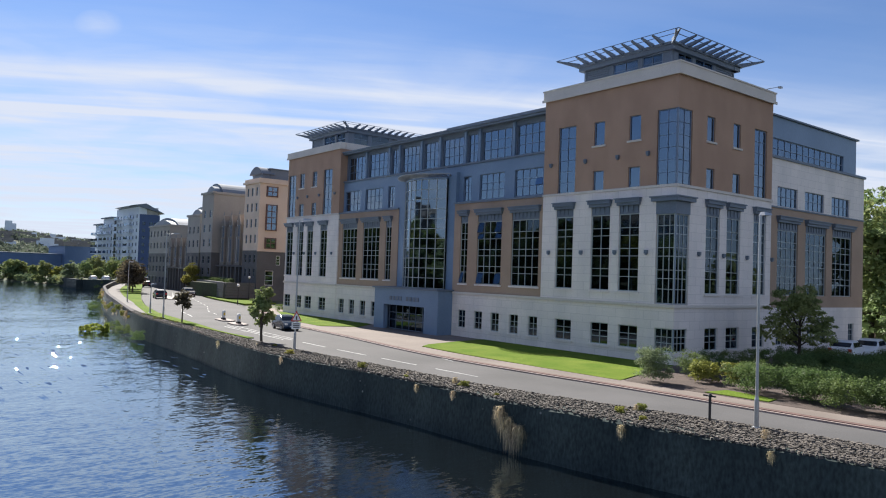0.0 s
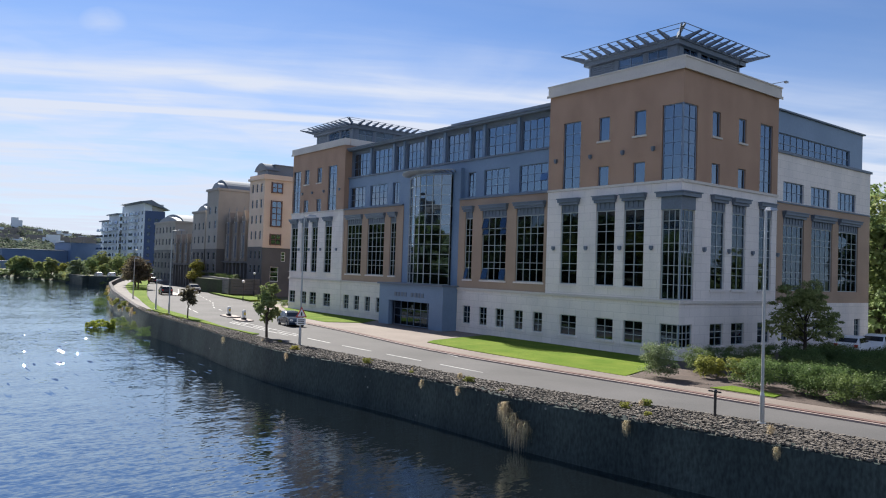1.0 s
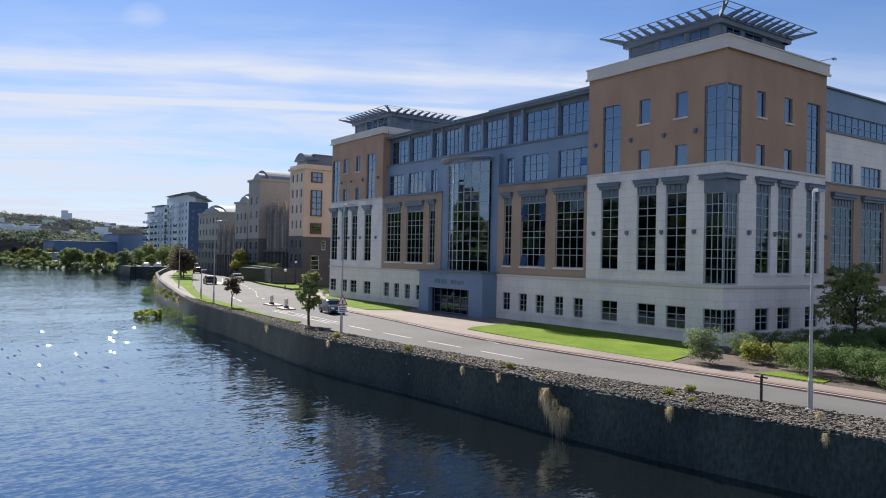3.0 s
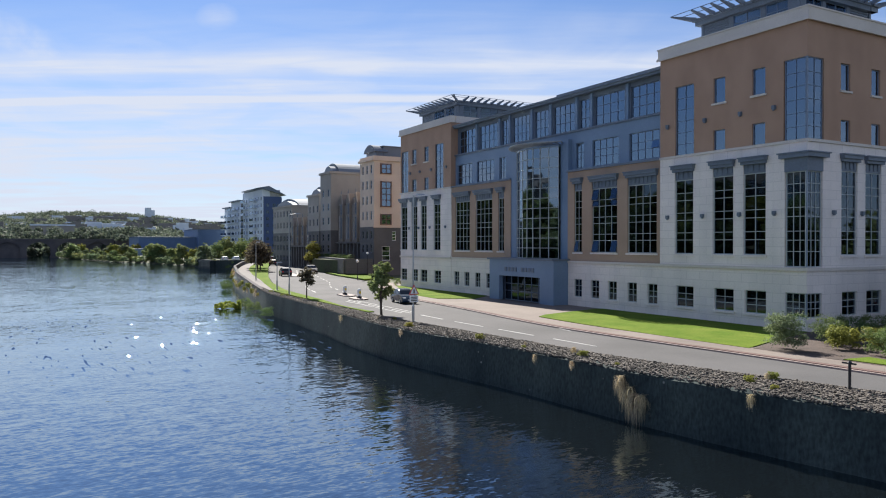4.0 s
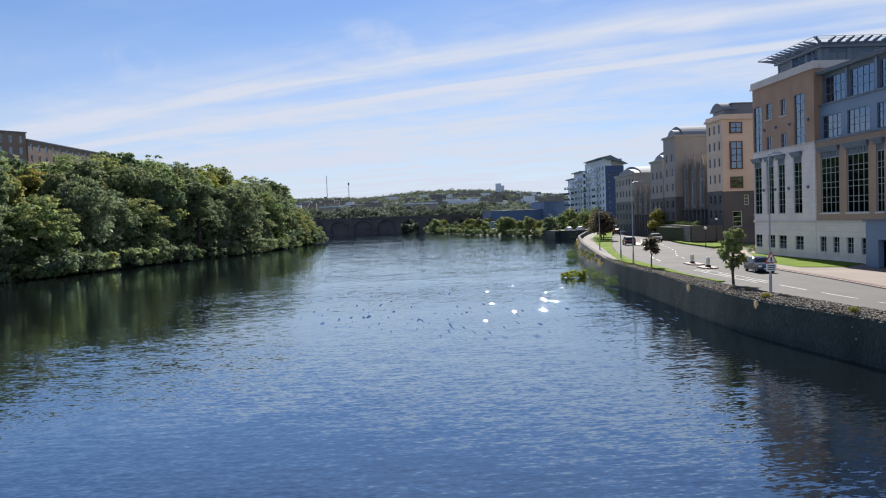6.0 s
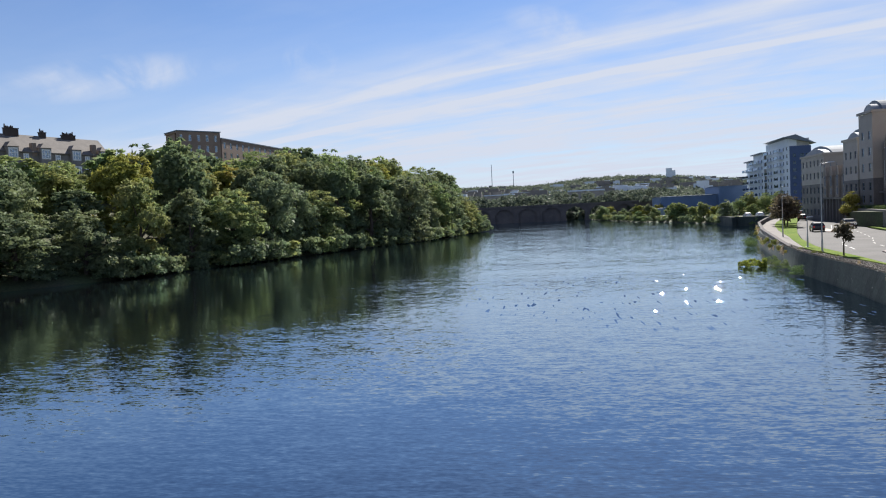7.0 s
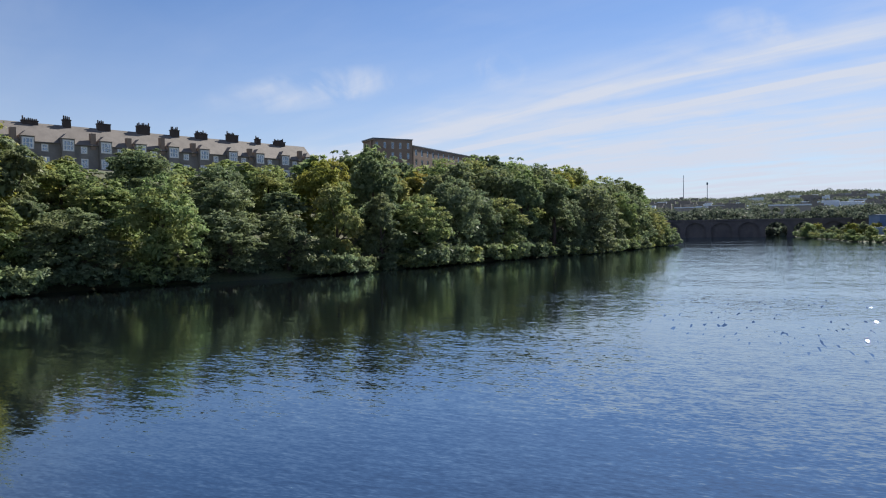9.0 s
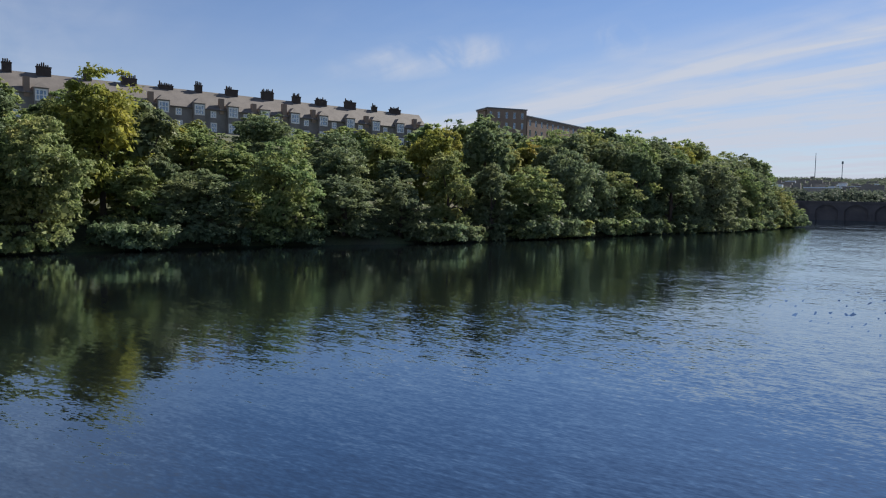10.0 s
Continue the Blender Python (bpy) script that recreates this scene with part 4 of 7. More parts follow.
    # glazed stair bay and entrance porch
    wall_panel("wall", Face(0.2, 0, 0, 1, -1, 0), 23.5, 24.6, Z1, 15.0, [], 0.4, M["blue"], office)
    wall_panel("wall", Face(0.2, 0, 0, 1, -1, 0), 31.2, 32.5, Z1, 15.0, [], 0.4, M["blue"], office)
    # the bow: eight facets on a shallow arc
    n, ya, yb, bow = 8, 24.6, 31.2, 1.15

    def arc(k, out=0.0):
        q = 2 * k / n - 1
        return Vector((0.0 - (bow + out) * (1 - q * q) - out * 0.35, (ya + yb) / 2 + q * ((yb - ya) / 2 + out * 0.8), 0))
    for k in range(n):
        p, q = arc(k), arc(k + 1)
        u = (q - p).normalized()
        facet = Face(p.x, p.y, u.x, u.y, -u.y, u.x)
        window(facet, 0.0, (q - p).length, 4.25, 14.45, 1, 11, office, back=0.0, frame_w=0.035, bar=0.05, material=M["mullion2"], label="full-height facet of the glazed bow")
    for k in range(0, 2 * n + 1):
        a, b = arc(k / 2), arc(k / 2, 0.9)
        w = 0.05
        bm = bmesh.new()
        v = [bm.verts.new(z) for z in (Vector((0.55, a.y - w, 14.62)), Vector((0.55, a.y + w, 14.62)), Vector((b.x, b.y + w, 14.74)), Vector((b.x, b.y - w, 14.74)))]
        hi = [bm.verts.new(z.co + Vector((0, 0, 0.10))) for z in v]
        bm.faces.new(v[::-1]), bm.faces.new(hi)
        for e in range(4):
            bm.faces.new((v[e], v[(e + 1) % 4], hi[(e + 1) % 4], hi[e]))
        bmesh.ops.recalc_face_normals(bm, faces=bm.faces)
        part("canopy_rib", bm, M["steel"], office)
    for out, wide, z in ((0.85, 0.12, 14.85), (0.5, 0.26, 14.842), (0.15, 0.24, 14.834)):
        bm = bmesh.new()
        rows = []
        for k in range(2 * n + 1):
            a, b = arc(k / 2, out), arc(k / 2, out - wide)
            rows.append([bm.verts.new((p.x, p.y, zz)) for p, zz in ((a, z), (b, z), (b, z + 0.03), (a, z + 0.03))])
        for p, q in zip(rows, rows[1:]):
            for e in range(4):
                bm.faces.new((p[e], p[(e + 1) % 4], q[(e + 1) % 4], q[e]))
        bm.faces.new(rows[0]), bm.faces.new(rows[-1][::-1])
        bmesh.ops.recalc_face_normals(bm, faces=bm.faces)
        part("canopy_blade", bm, M["steel"], office, "pale curved sun canopy blade")
    bm = bmesh.new()
    ring = [arc(k, 0.06) for k in range(n + 1)] + [Vector((0.7, yb, 0)), Vector((0.7, ya, 0))]
    lo, hi = [bm.verts.new((p.x, p.y, 14.452)) for p in ring], [bm.verts.new((p.x, p.y, 14.6)) for p in ring]
    bm.faces.new(lo[::-1]), bm.faces.new(hi)
    for e in range(len(ring)):
        bm.faces.new((lo[e], lo[(e + 1) % len(ring)], hi[(e + 1) % len(ring)], hi[e]))
    bmesh.ops.recalc_face_normals(bm, faces=bm.faces)
    part("bay_head", bm, M["blue"], office)
    P = Face(-1.6, 0, 0, 1, -1, 0)
    wall_panel("porch", P, 23.3, 33.7, 0, 4.05, [(25.35, 32.0, 0.12, 2.5)], 0.5, M["blue"], office, "blue-grey panelled entrance porch")
    part("porch_roof", boxes((-1.85, 0.7, 23.2, 33.8, 4.06, 4.22)), M["lead"], office)
    part_each("porch_side", boxes((-1.09, 0.05, 23.32, 23.7, 0, 4.05), (-1.09, 0.05, 33.3, 33.68, 0, 4.05)), M["blue"], office)
    window(P, 25.35, 32.0, 0.12, 2.5, [1, 1, 1, 1, 1, 1], [1.2, 1, 1], office, back=0.75, mesh=PANE_LO)
    bm = bmesh.new()
    for i in range(9):
        a = 26.2 + i * 0.55
        if i != 4:
            fbox(bm, P, a, a + 0.36, 2.95, 3.35, 0.005, 0.06)
    part("sign_lettering", bm, M["lead"], office, "unreadable raised letters above the door")
    # right wing, along the side street
    R = Face(0, 0.4, 1, 0, 0, -1)
    wx = 29.3
    lows = [(13.95, 17.25, 4), (18.5, 22.15, 4), (23.25, 27.0, 4)]
    g2 = [(14.0, 15.0), (16.6, 17.7), (19.0, 20.1), (21.2, 22.3), (26.5, 27.6)]
    wall_panel("wall", R, W, wx, -0.3, Z1 - 0.1, [(a, b, 0.95, 2.5) for a, b in g2], 0.45, M["render"], office)
    for a, b in g2:
        window(R, a, b, 0.95, 2.5, 2, 3, office, mesh=PANE_LO, material=M["mullion2"])
    wall_panel("wall", R, W, wx, Z1 - 0.099, 11.75, [(a, b, 4.85, 10.95) for a, b, c in lows], 0.45, M["bay"], office)
    for a, b, c in lows:
        tall_window(R, a, b, office, c, zt=10.95, sill=False, hood_on=True)
    mids = [(13.85, 17.1), (18.3, 21.65), (23.0, 26.4)]
    wall_panel("wall", R, W, wx, 11.751, 15.55, [(a, b, 11.85, 13.4) for a, b in mids], 0.45, M["render"], office)
    for a, b in mids:
        window(R, a, b, 11.85, 13.4, 4, 2, office)
    R3 = R.moved(o=-0.3)
    wall_panel("wall", R3, W, 28.3, 15.551, 18.95, [(13.6, 25.8, 15.65, 17.25)], 0.4, M["blue"], office)
    window(R3, 13.6, 25.8, 15.65, 17.25, 12, [1, 1], office)
    bm = bmesh.new()
    cap(bm, R, W, wx + 0.1, 15.552, 15.75, 0.15, 0.28)
    cap(bm, R3, W, 28.5, 18.952, 19.08, 0.2, 10)
    cap(bm, R, W, wx, 11.68, 11.8, 0.08, -0.002)
    part("coping", bm, M["lead"], office)
    E2 = Face(wx, 0.4, 0, 1, 1, 0)
    wall_panel("wall", E2, 0.46, 14, -0.3, 15.55, [], 0.4, M["render"], office)
    wall_panel("wall", Face(28.3, 0.7, 0, 1, 1, 0), 0.42, 14, 15.552, 18.95, [], 0.4, M["blue"], office)
    bm = bmesh.new()
    tube(bm, R.at(12.45, 0.1, 0.1), R.at(12.45, 0.1, 11.5), 0.06, 0.06, 8)
    part("downpipe", bm, M["black"], office)
    # inside: floors, core and back walls
    for z in (4.0, 8.0, 11.85, 15.5):
        part("floor_slab", boxes((0.75, 14.0, 0.9, 57.0, z - 0.28, z)), M["inside"], office)
        part("floor_slab", boxes((14.001, 27.6, 1.2, 14.0, z - 0.28, z)), M["inside"], office)
    part("core_wall", boxes((7.2, 7.4, 6.5, 57.0, 0, 19.0), (7.401, 27.6, 6.5, 6.7, 0, 18.0)), M["inside"], office)
    part("tower_roof_slab", boxes((0.3, 12.2, 0.3, 12.2, 19.0, 19.4), (0.4, 12.2, 44.6, 57.2, 19.0, 19.4)), M["roof"], office)
    part("back_wall", boxes((13.9, 14.3, 12.3, 57.4, 0, 19.0), (12.22, 12.5, 6.8, 12.3, 0, 19.5)), M["bay"], office)
    part("ground_slab", boxes((0.5, 27.6, 0.9, 57.0, -0.2, 0.05)), M["inside"], office)
    # floodlight arm on the parapet
    bm = bmesh.new()
    tube(bm, (10.6, -0.1, ZP + 0.05), (12.2, -0.5, ZP + 0.5), 0.03, 0.025, 6)
    box(bm, 12.1, 12.4, -0.62, -0.4, ZP + 0.38, ZP + 0.52)
    part("floodlight", bm, M["steel"], office)
    return office


build_office()


# ---- trees and planting ----
def leaf_cloud(rnd, clumps, per, size, up=0.6, flat=0.55, low=0.32):
    """Many small leaf sprays on the upper shells of clumps [(centre, radius)]."""
    n = len(clumps) * per
    c = np.repeat(np.array([k[0] for k in clumps]), per, 0)
    r = np.repeat(np.array([k[1] for k in clumps]), per)
    d = rnd.normal(size=(n, 3))
    d[:, 2] = np.abs(d[:, 2]) * 1.1 - low
    d /= np.linalg.norm(d, axis=1)[:, None]
    p = c + d * (r * rnd.uniform(0.45, 1.1, n))[:, None] * np.array([1, 1, flat])
    nrm = d * (1 - up) + np.array([0, 0, up]) + rnd.normal(size=(n, 3)) * 0.35
    nrm /= np.linalg.norm(nrm, axis=1)[:, None]
    t = np.cross(nrm, rnd.normal(size=(n, 3)))
    t /= np.linalg.norm(t, axis=1)[:, None]
    b = np.cross(nrm, t)
    s = size * rnd.uniform(0.55, 1.4, n)[:, None]
    v = np.stack([p - t * s * 0.55 - b * s * 0.26 - nrm * s * 0.2, p + t * s * 0.55 - b * s * 0.2 - nrm * s * 0.1, p + t * s * 0.1 + b * s * 0.5], 1).reshape(-1, 3)
    return v, np.arange(n * 3).reshape(-1, 3)


def tree_meshes(seed, h, w, material, clumps=70, per=70, size=0.42, base=0.22, lean=0.0, lobes=8):
    """Trunk, limbs and crown of one kind of tree, h tall and w across: uneven boughs, each of layered leafy sprays."""
    rnd = np.random.default_rng(seed)
    bm = bmesh.new()
    knee, top = Vector((lean * 0.4 + rnd.uniform(-0.02, 0.02) * h, rnd.uniform(-0.02, 0.02) * h, h * 0.3)), Vector((lean, 0, h * 0.66))
    tube(bm, (0, 0, -0.6), knee, h * 0.024, h * 0.018, 8)
    tube(bm, knee, top, h * 0.018, h * 0.006, 7)
    boughs = [(np.array((lean, 0.0, h * 0.74)), w * 0.29)]
    start = rnd.uniform(0, 6.28)
    for i in range(lobes):
        a = start + 2.4 * i + rnd.uniform(-0.4, 0.4)
        z = base + (0.74 - base) * (i + 0.5) / lobes + rnd.uniform(-0.06, 0.06)
        out = w * rnd.uniform(0.20, 0.34) * (1.0 - 0.5 * max(0.0, (z - 0.45) / 0.35))
        boughs.append((np.array((out * math.cos(a) + lean * z, out * math.sin(a), z * h)), w * rnd.uniform(0.18, 0.27)))
    for c, r in boughs[1:]:
        z0 = min(max(0.16 * h, c[2] * 0.62), h * 0.6)
        tube(bm, (lean * 0.5, 0, z0), c, h * 0.010, h * 0.003, 5)
        tube(bm, c, c + np.array((r * 0.5 * np.sign(c[0]), r * 0.4 * np.sign(c[1]), r * 0.6)), h * 0.004, h * 0.0015, 4)
    tm = bpy.data.meshes.new("trunk")
    bm.to_mesh(tm)
    bm.free()
    tm.materials.append(M["bark"])
    cl = []
    for i in range(clumps):
        c, r = boughs[i % len(boughs)]
        d = rnd.normal(size=3)
        d[2] = abs(d[2]) * 1.2 - 0.55
        d /= np.linalg.norm(d)
        cl.append((c + d * r * rnd.uniform(0.70, 1.04) * np.array((1.0, 1.0, 0.92)), w * rnd.uniform(0.045, 0.10)))
    v, f = leaf_cloud(rnd, cl, per, size, up=0.45, flat=0.62, low=0.3)
    # the shaded heart of each bough
    v2, f2 = leaf_cloud(rnd, [(c - np.array((0, 0, r * 0.15)), r * 0.80) for c, r in boughs], per * 2, size * 2.2, up=0.3, flat=0.95, low=0.7)
    cm = bpy.data.meshes.new("crown")
    cm.from_pydata(np.concatenate([v, v2]).tolist(), [], np.concatenate([f, f2 + len(v)]).tolist())
    cm.update()
    cm.materials.append(material)
    return tm, cm


def plant(kind, at, scale=1.0, turn=0.0, label="", category="tree", group="", name="tree", squash=1.0):
    t = thing(name, label, category, group, at=at)
    t.rotation_euler = (0, 0, turn)
    t.scale = (scale * squash, scale * squash, scale)
    for nm, me in zip(("trunk", "crown"), kind):
        o = new(nm, me)
        o.parent = t
    return t


TREE_KINDS = {"green": (1, 12, 9.5, "leaf", 0.10, 9), "green2": (2, 12, 8.0, "leaf", 0.08, 8), "dark": (3, 12, 7.0, "leaf_dark", 0.06, 8),
              "dark2": (4, 12, 9.5, "leaf_dark", 0.06, 10), "pale": (5, 12, 9.0, "leaf_pale", 0.05, 9), "gold": (6, 12, 9.0, "leaf_gold", 0.14, 7)}
TREES = {k: tree_meshes(sd, h, w, M[m], 300, 44, 0.30, base=b, lobes=n) for k, (sd, h, w, m, b, n) in TREE_KINDS.items()}
TREES_ALT = {k: tree_meshes(sd + 50, h, w * 0.92, M[m], 300, 44, 0.30, base=b, lobes=n + 1) for k, (sd, h, w, m, b, n) in TREE_KINDS.items()}
TREES_FAR = {k: tree_meshes(sd + 20, h, w, M[m], 110, 24, 0.62, base=b, lobes=n) for k, (sd, h, w, m, b, n) in TREE_KINDS.items()}
TREE_WORDS = {"green": "leafy green broadleaf tree on the river bank", "green2": "tall green broadleaf tree on the river bank", "dark": "dark green narrow tree on the wooded bank",
              "dark2": "dark green spreading tree on the wooded bank", "pale": "silvery green willow leaning over the water", "gold": "yellow-green sunlit tree on the wooded bank"}
# how high the wood stands over the horizon, by bearing
CANOPY = [(0, 0.5), (5.7, 0.59), (6.8, 0.96), (7.9, 2.33), (9.8, 3.6), (11.3, 3.5), (13.3, 4.87), (16.9, 4.84), (20, 5.88), (22.7, 5.16), (25.2, 5.35), (27.4, 5.97), (30, 6.86), (33.9, 5.72), (36, 4.6),
          (38.6, 5.42), (41, 5.5), (43.7, 5.1), (45.8, 6.27), (47.8, 6.17), (49.8, 5.8), (52.2, 5.13), (53.2, 5.6), (54.4, 6.6), (56.9, 7.2), (59.1, 7.0), (61.1, 5.9), (63, 7.5), (68, 8), (90, 8)]


def bearing(x, y):
    return math.degrees(math.atan2(-(x - EYE[0]), y - EYE[1])), math.hypot(x - EYE[0], y - EYE[1])


def plant_left_bank():
    rnd = random.Random(21)
    rows = [(3.5, 10.5, 0.50, 0.90, ("green", "dark2", "green2", "pale", "dark")), (13.0, 12.5, 0.70, 1.05, ("green", "dark", "dark2", "green", "green2")),
            (24.0, 13.0, 0.80, 1.06, ("green", "gold", "green2", "dark2", "green")), (36.0, 11.0, 0.88, 1.02, ("green", "green2", "green", "dark")), (46.0, 11.0, 0.9, 1.02, ("green", "green2", "dark2"))]
    for off, step, k0, k1, kinds in rows:
        y = -75.0
        while y < 285:
            y += step * rnd.uniform(0.75, 1.3)
            x = float(left_x(np.array(y))) - off + rnd.uniform(-2, 1.5)
            z = float(ground_height(np.array([x]), np.array([y]))[0])
            b, d = bearing(x, y)
            if b > 76 or (y > 262 and off > 15):
                continue
            ceil = EYE[2] + d * math.tan(radians(np.interp(b, [c[0] for c in CANOPY], [c[1] for c in CANOPY]))) - z
            want = min(ceil * rnd.uniform(k0, k1), 21)
            if want < 3:
                continue
            k = rnd.choice(kinds)
            # extra pale-leaved trees farther along stand in for brighter, hazier light
            if y > 60 and off < 5 and rnd.random() < 0.5:
                k = "pale"
            if 30 < b < 60 and off >= 11 and rnd.random() < 0.12:
                k = "gold"
            plant((TREES_FAR if off > 30 else rnd.choice((TREES, TREES_ALT)))[k], (x, y, max(z, WATER_Z - 0.2) - 0.3), want / 11.2, rnd.uniform(0, 6.28), TREE_WORDS[k], group="trees on the wooded bank", squash=min(1.5, max(0.95, 14.5 / want)) * rnd.uniform(0.9, 1.15))
    for i in range(95):
        y = rnd.uniform(-20, 275)
        x = float(left_x(np.array(y))) + rnd.uniform(-2.5, 0.5)
        shrub(PLANTS[rnd.choice(("bank", "bank_dark"))], (x, y, WATER_Z), "low bush overhanging the river edge", rnd.uniform(0, 6), rnd.uniform(0.7, 1.6), group="river edge bushes")


# the big yellow-green tree standing clear in front of the terraces
plant(TREES["gold"], (-138.0, 33.5, 0.9), 1.93, 0.6, "tall yellow-green tree before the terraced houses", squash=0.9)


def bush_mesh(seed, w, d, h, material, per=60, size=0.16, n=40):
    rnd = np.random.default_rng(seed)
    cl = [((rnd.uniform(-w, w) * 0.42, rnd.uniform(-d, d) * 0.42, h * rnd.uniform(0.15, 0.82)), min(w, d, h) * rnd.uniform(0.16, 0.28)) for _ in range(n)]
    v, f = leaf_cloud(rnd, cl, per, size, up=0.35, flat=0.9)
    v[:, 2] = np.maximum(v[:, 2], -0.05)
    me = bpy.data.meshes.new("shrub")
    me.from_pydata(v.tolist(), [], f.tolist())
    me.update()
    me.materials.append(material)
    return me


def shrub(mesh, at, label, turn=0.0, scale=1.0, category="shrub", name="shrub", group=""):
    o = new(name, mesh)
    o.location, o.rotation_euler, o.scale = at, (0, 0, turn), (scale,) * 3
    return tagged(o, label, category, group)


def tuft_mesh(seed, w, h, material, n):
    """Dry stems that spring from one root, arch out and hang down."""
    rnd = np.random.default_rng(seed)
    verts, faces = [], []
    for i in range(n):
        a, ln = rnd.uniform(0, 6.28), h * rnd.uniform(0.1, 1.0) ** 1.4
        reach = w * 0.5 * rnd.uniform(0.15, 1.0)
        d, sd = np.array((math.cos(a), math.sin(a), 0)), np.array((-math.sin(a), math.cos(a), 0)) * rnd.uniform(0.012, 0.03)
        root = np.array((rnd.normal() * 0.05 * w, rnd.normal() * 0.09 * w, h * rnd.uniform(0.45, 0.95)))
        k0 = len(verts)
        for t in (0.0, 0.3, 0.65, 1.0):
            p = root + d * reach * math.sin(min(1.0, t * 1.4) * 1.57) + np.array((0, 0, 0.10 * h * math.sin(t * 3.1) - ln * t ** 1.8))
            verts += [p - sd * (1 - 0.8 * t), p + sd * (1 - 0.8 * t)]
        faces += [(k0 + 2 * k, k0 + 2 * k + 1, k0 + 2 * k + 3, k0 + 2 * k + 2) for k in range(3)]
    me = bpy.data.meshes.new("tuft")
    me.from_pydata([tuple(v) for v in verts], [], faces)
    me.update()
    me.materials.append(material)
    return me


PLANTS = {
    "pale": bush_mesh(31, 1.9, 1.9, 2.4, M["leaf_pale"], 110, 0.09, 64),
    "dark": bush_mesh(32, 3.5, 2.6, 2.3, M["leaf_hedge"], 140, 0.09),
    "green": bush_mesh(33, 4.0, 2.6, 2.1, M["leaf_hedge"], 115, 0.095, 46),
    "gold": bush_mesh(34, 2.6, 1.8, 1.6, M["leaf_gold"], 70, 0.13),
    "reed": bush_mesh(35, 4.0, 5.5, 1.5, M["reed"], 80, 0.25),
    "far": bush_mesh(36, 9, 9, 6.5, M["leaf"], 90, 0.5, 50),
    "rust": bush_mesh(37, 1.6, 1.6, 1.5, M["leaf_rust"], 50, 0.14),
    "bank": bush_mesh(39, 6.5, 6.0, 3.2, M["leaf_dark"], 60, 0.4, 40),
    "bank_dark": bush_mesh(40, 5.0, 6.5, 2.6, M["leaf"], 60, 0.38, 36),
    "weed": tuft_mesh(38, 1.4, 1.8, M["drygrass"], 260),
}
plant_left_bank()
bed = bmesh.new()
pts = [(-9.3, -3.4), (-8.9, -12), (-8.0, -24), (-6, -40), (12.2, -40), (12.2, -9), (12.2, -0.2), (-0.1, -0.25), (-3, -1.2), (-6.4, -2.3)]
vs = [bed.verts.new((x, y, 0.16)) for x, y in pts]
bed.faces.new(vs)
lo = [bed.verts.new((x, y, -0.1)) for x, y in pts]
for i in range(len(pts)):
    bed.faces.new((vs[i], lo[i], lo[(i + 1) % len(pts)], vs[(i + 1) % len(pts)]))
bmesh.ops.recalc_face_normals(bed, faces=bed.faces)
tagged(part("planting_bed", bed, M["mulch"]), "dark bark mulch bed at the building corner", "flower bed", kind="structure")
lawn([(-8.9, -8.0), (-8.7, -11.2), (-7.6, -11.0), (-7.2, -8.2)], 0.2, "small bright patch of grass beside the hedge")
shrub(PLANTS["pale"], (-8.3, -4.6, 0.15), "pale silvery rounded shrub in the corner bed", 0.3, 0.85)
for x, y, k, sc, tn in ((-4.0, -4.2, "dark", 0.95, 0.2), (-1.2, -3.8, "dark", 0.9, 1.3), (1.8, -3.2, "dark", 0.8, 2.0), (-5.4, -5.8, "gold", 1.1, 0.4), (-3.6, -6.4, "gold", 1.0, 1.5),
                        (5.2, -3.0, "green", 0.9, 0.1), (9.0, -3.4, "green", 0.9, 2.2)):
    shrub(PLANTS[k], (x, y, 0.15), {"dark": "dark evergreen shrub against the office wall", "gold": "shrub with yellow-tipped leaves", "green": "dense green shrub before the office"}[k], tn, sc * 0.7)
rs = random.Random(8)
for i in range(56):
    x, y = rs.uniform(-7.6, 11), rs.uniform(-24, -6.5)
    if x < -4.5 and y > -11.5:
        continue
    b, d = bearing(x, y)
    shrub(PLANTS[rs.choice(("green", "green", "green", "dark"))], (x, y, 0.15), "dense informal hedge shrub beside the car park", rs.uniform(0, 6), rs.uniform(0.58, 0.82), "hedge", group="hedge by the car park")
for i in range(11):
    shrub(PLANTS["green" if i % 3 else "dark"], (-6.3 - 0.16 * i + rs.uniform(-0.4, 0.4), -8.6 - 1.45 * i, 0.15), "dense green hedge shrub along the footway", rs.uniform(0, 6), rs.uniform(0.6, 0.8), "hedge", group="hedge by the car park")
CARPARK_TREE = tree_meshes(9, 6.0, 4.6, M["leaf"], 120, 90, 0.11, base=0.34)
plant(CARPARK_TREE, (7.5, -4.6, 0.15), 1.0, 0.5, "small spreading green tree before the office wing")
for x, y, k, s in ((40, 4, "green", 1.4), (46, -4, "dark2", 1.25), (52, 8, "green2", 1.5), (60, -8, "green", 1.5), (44, 14, "dark", 1.4), (34, -16, "green", 0.8), (29, -20, "dark2", 0.8)):
    plant(TREES[k], (x, y, 0), s, x, "large green tree behind the car park")
STREET = tree_meshes(12, 4.9, 2.3, M["leaf"], 110, 56, 0.12, base=0.3)
plant(STREET, (-18.2, 23.4, 0.05), 1.0, 0.2, "young green street tree on the river side")
SAPLING = tree_meshes(13, 3.6, 2.2, M["leaf_rust"], 34, 26, 0.13, base=0.5, lobes=6)
plant(SAPLING, (-17.6, 43.0, 0.1), 1.0, 0.2, "young copper-leaved sapling on the verge")
plant(SAPLING, (10.9, 126.5, 0.1), 1.0, 1.2, "young copper-leaved sapling beside the road")
COPPER = tree_meshes(14, 7.0, 6.5, M["leaf_rust"], 110, 44, 0.24, base=0.3)
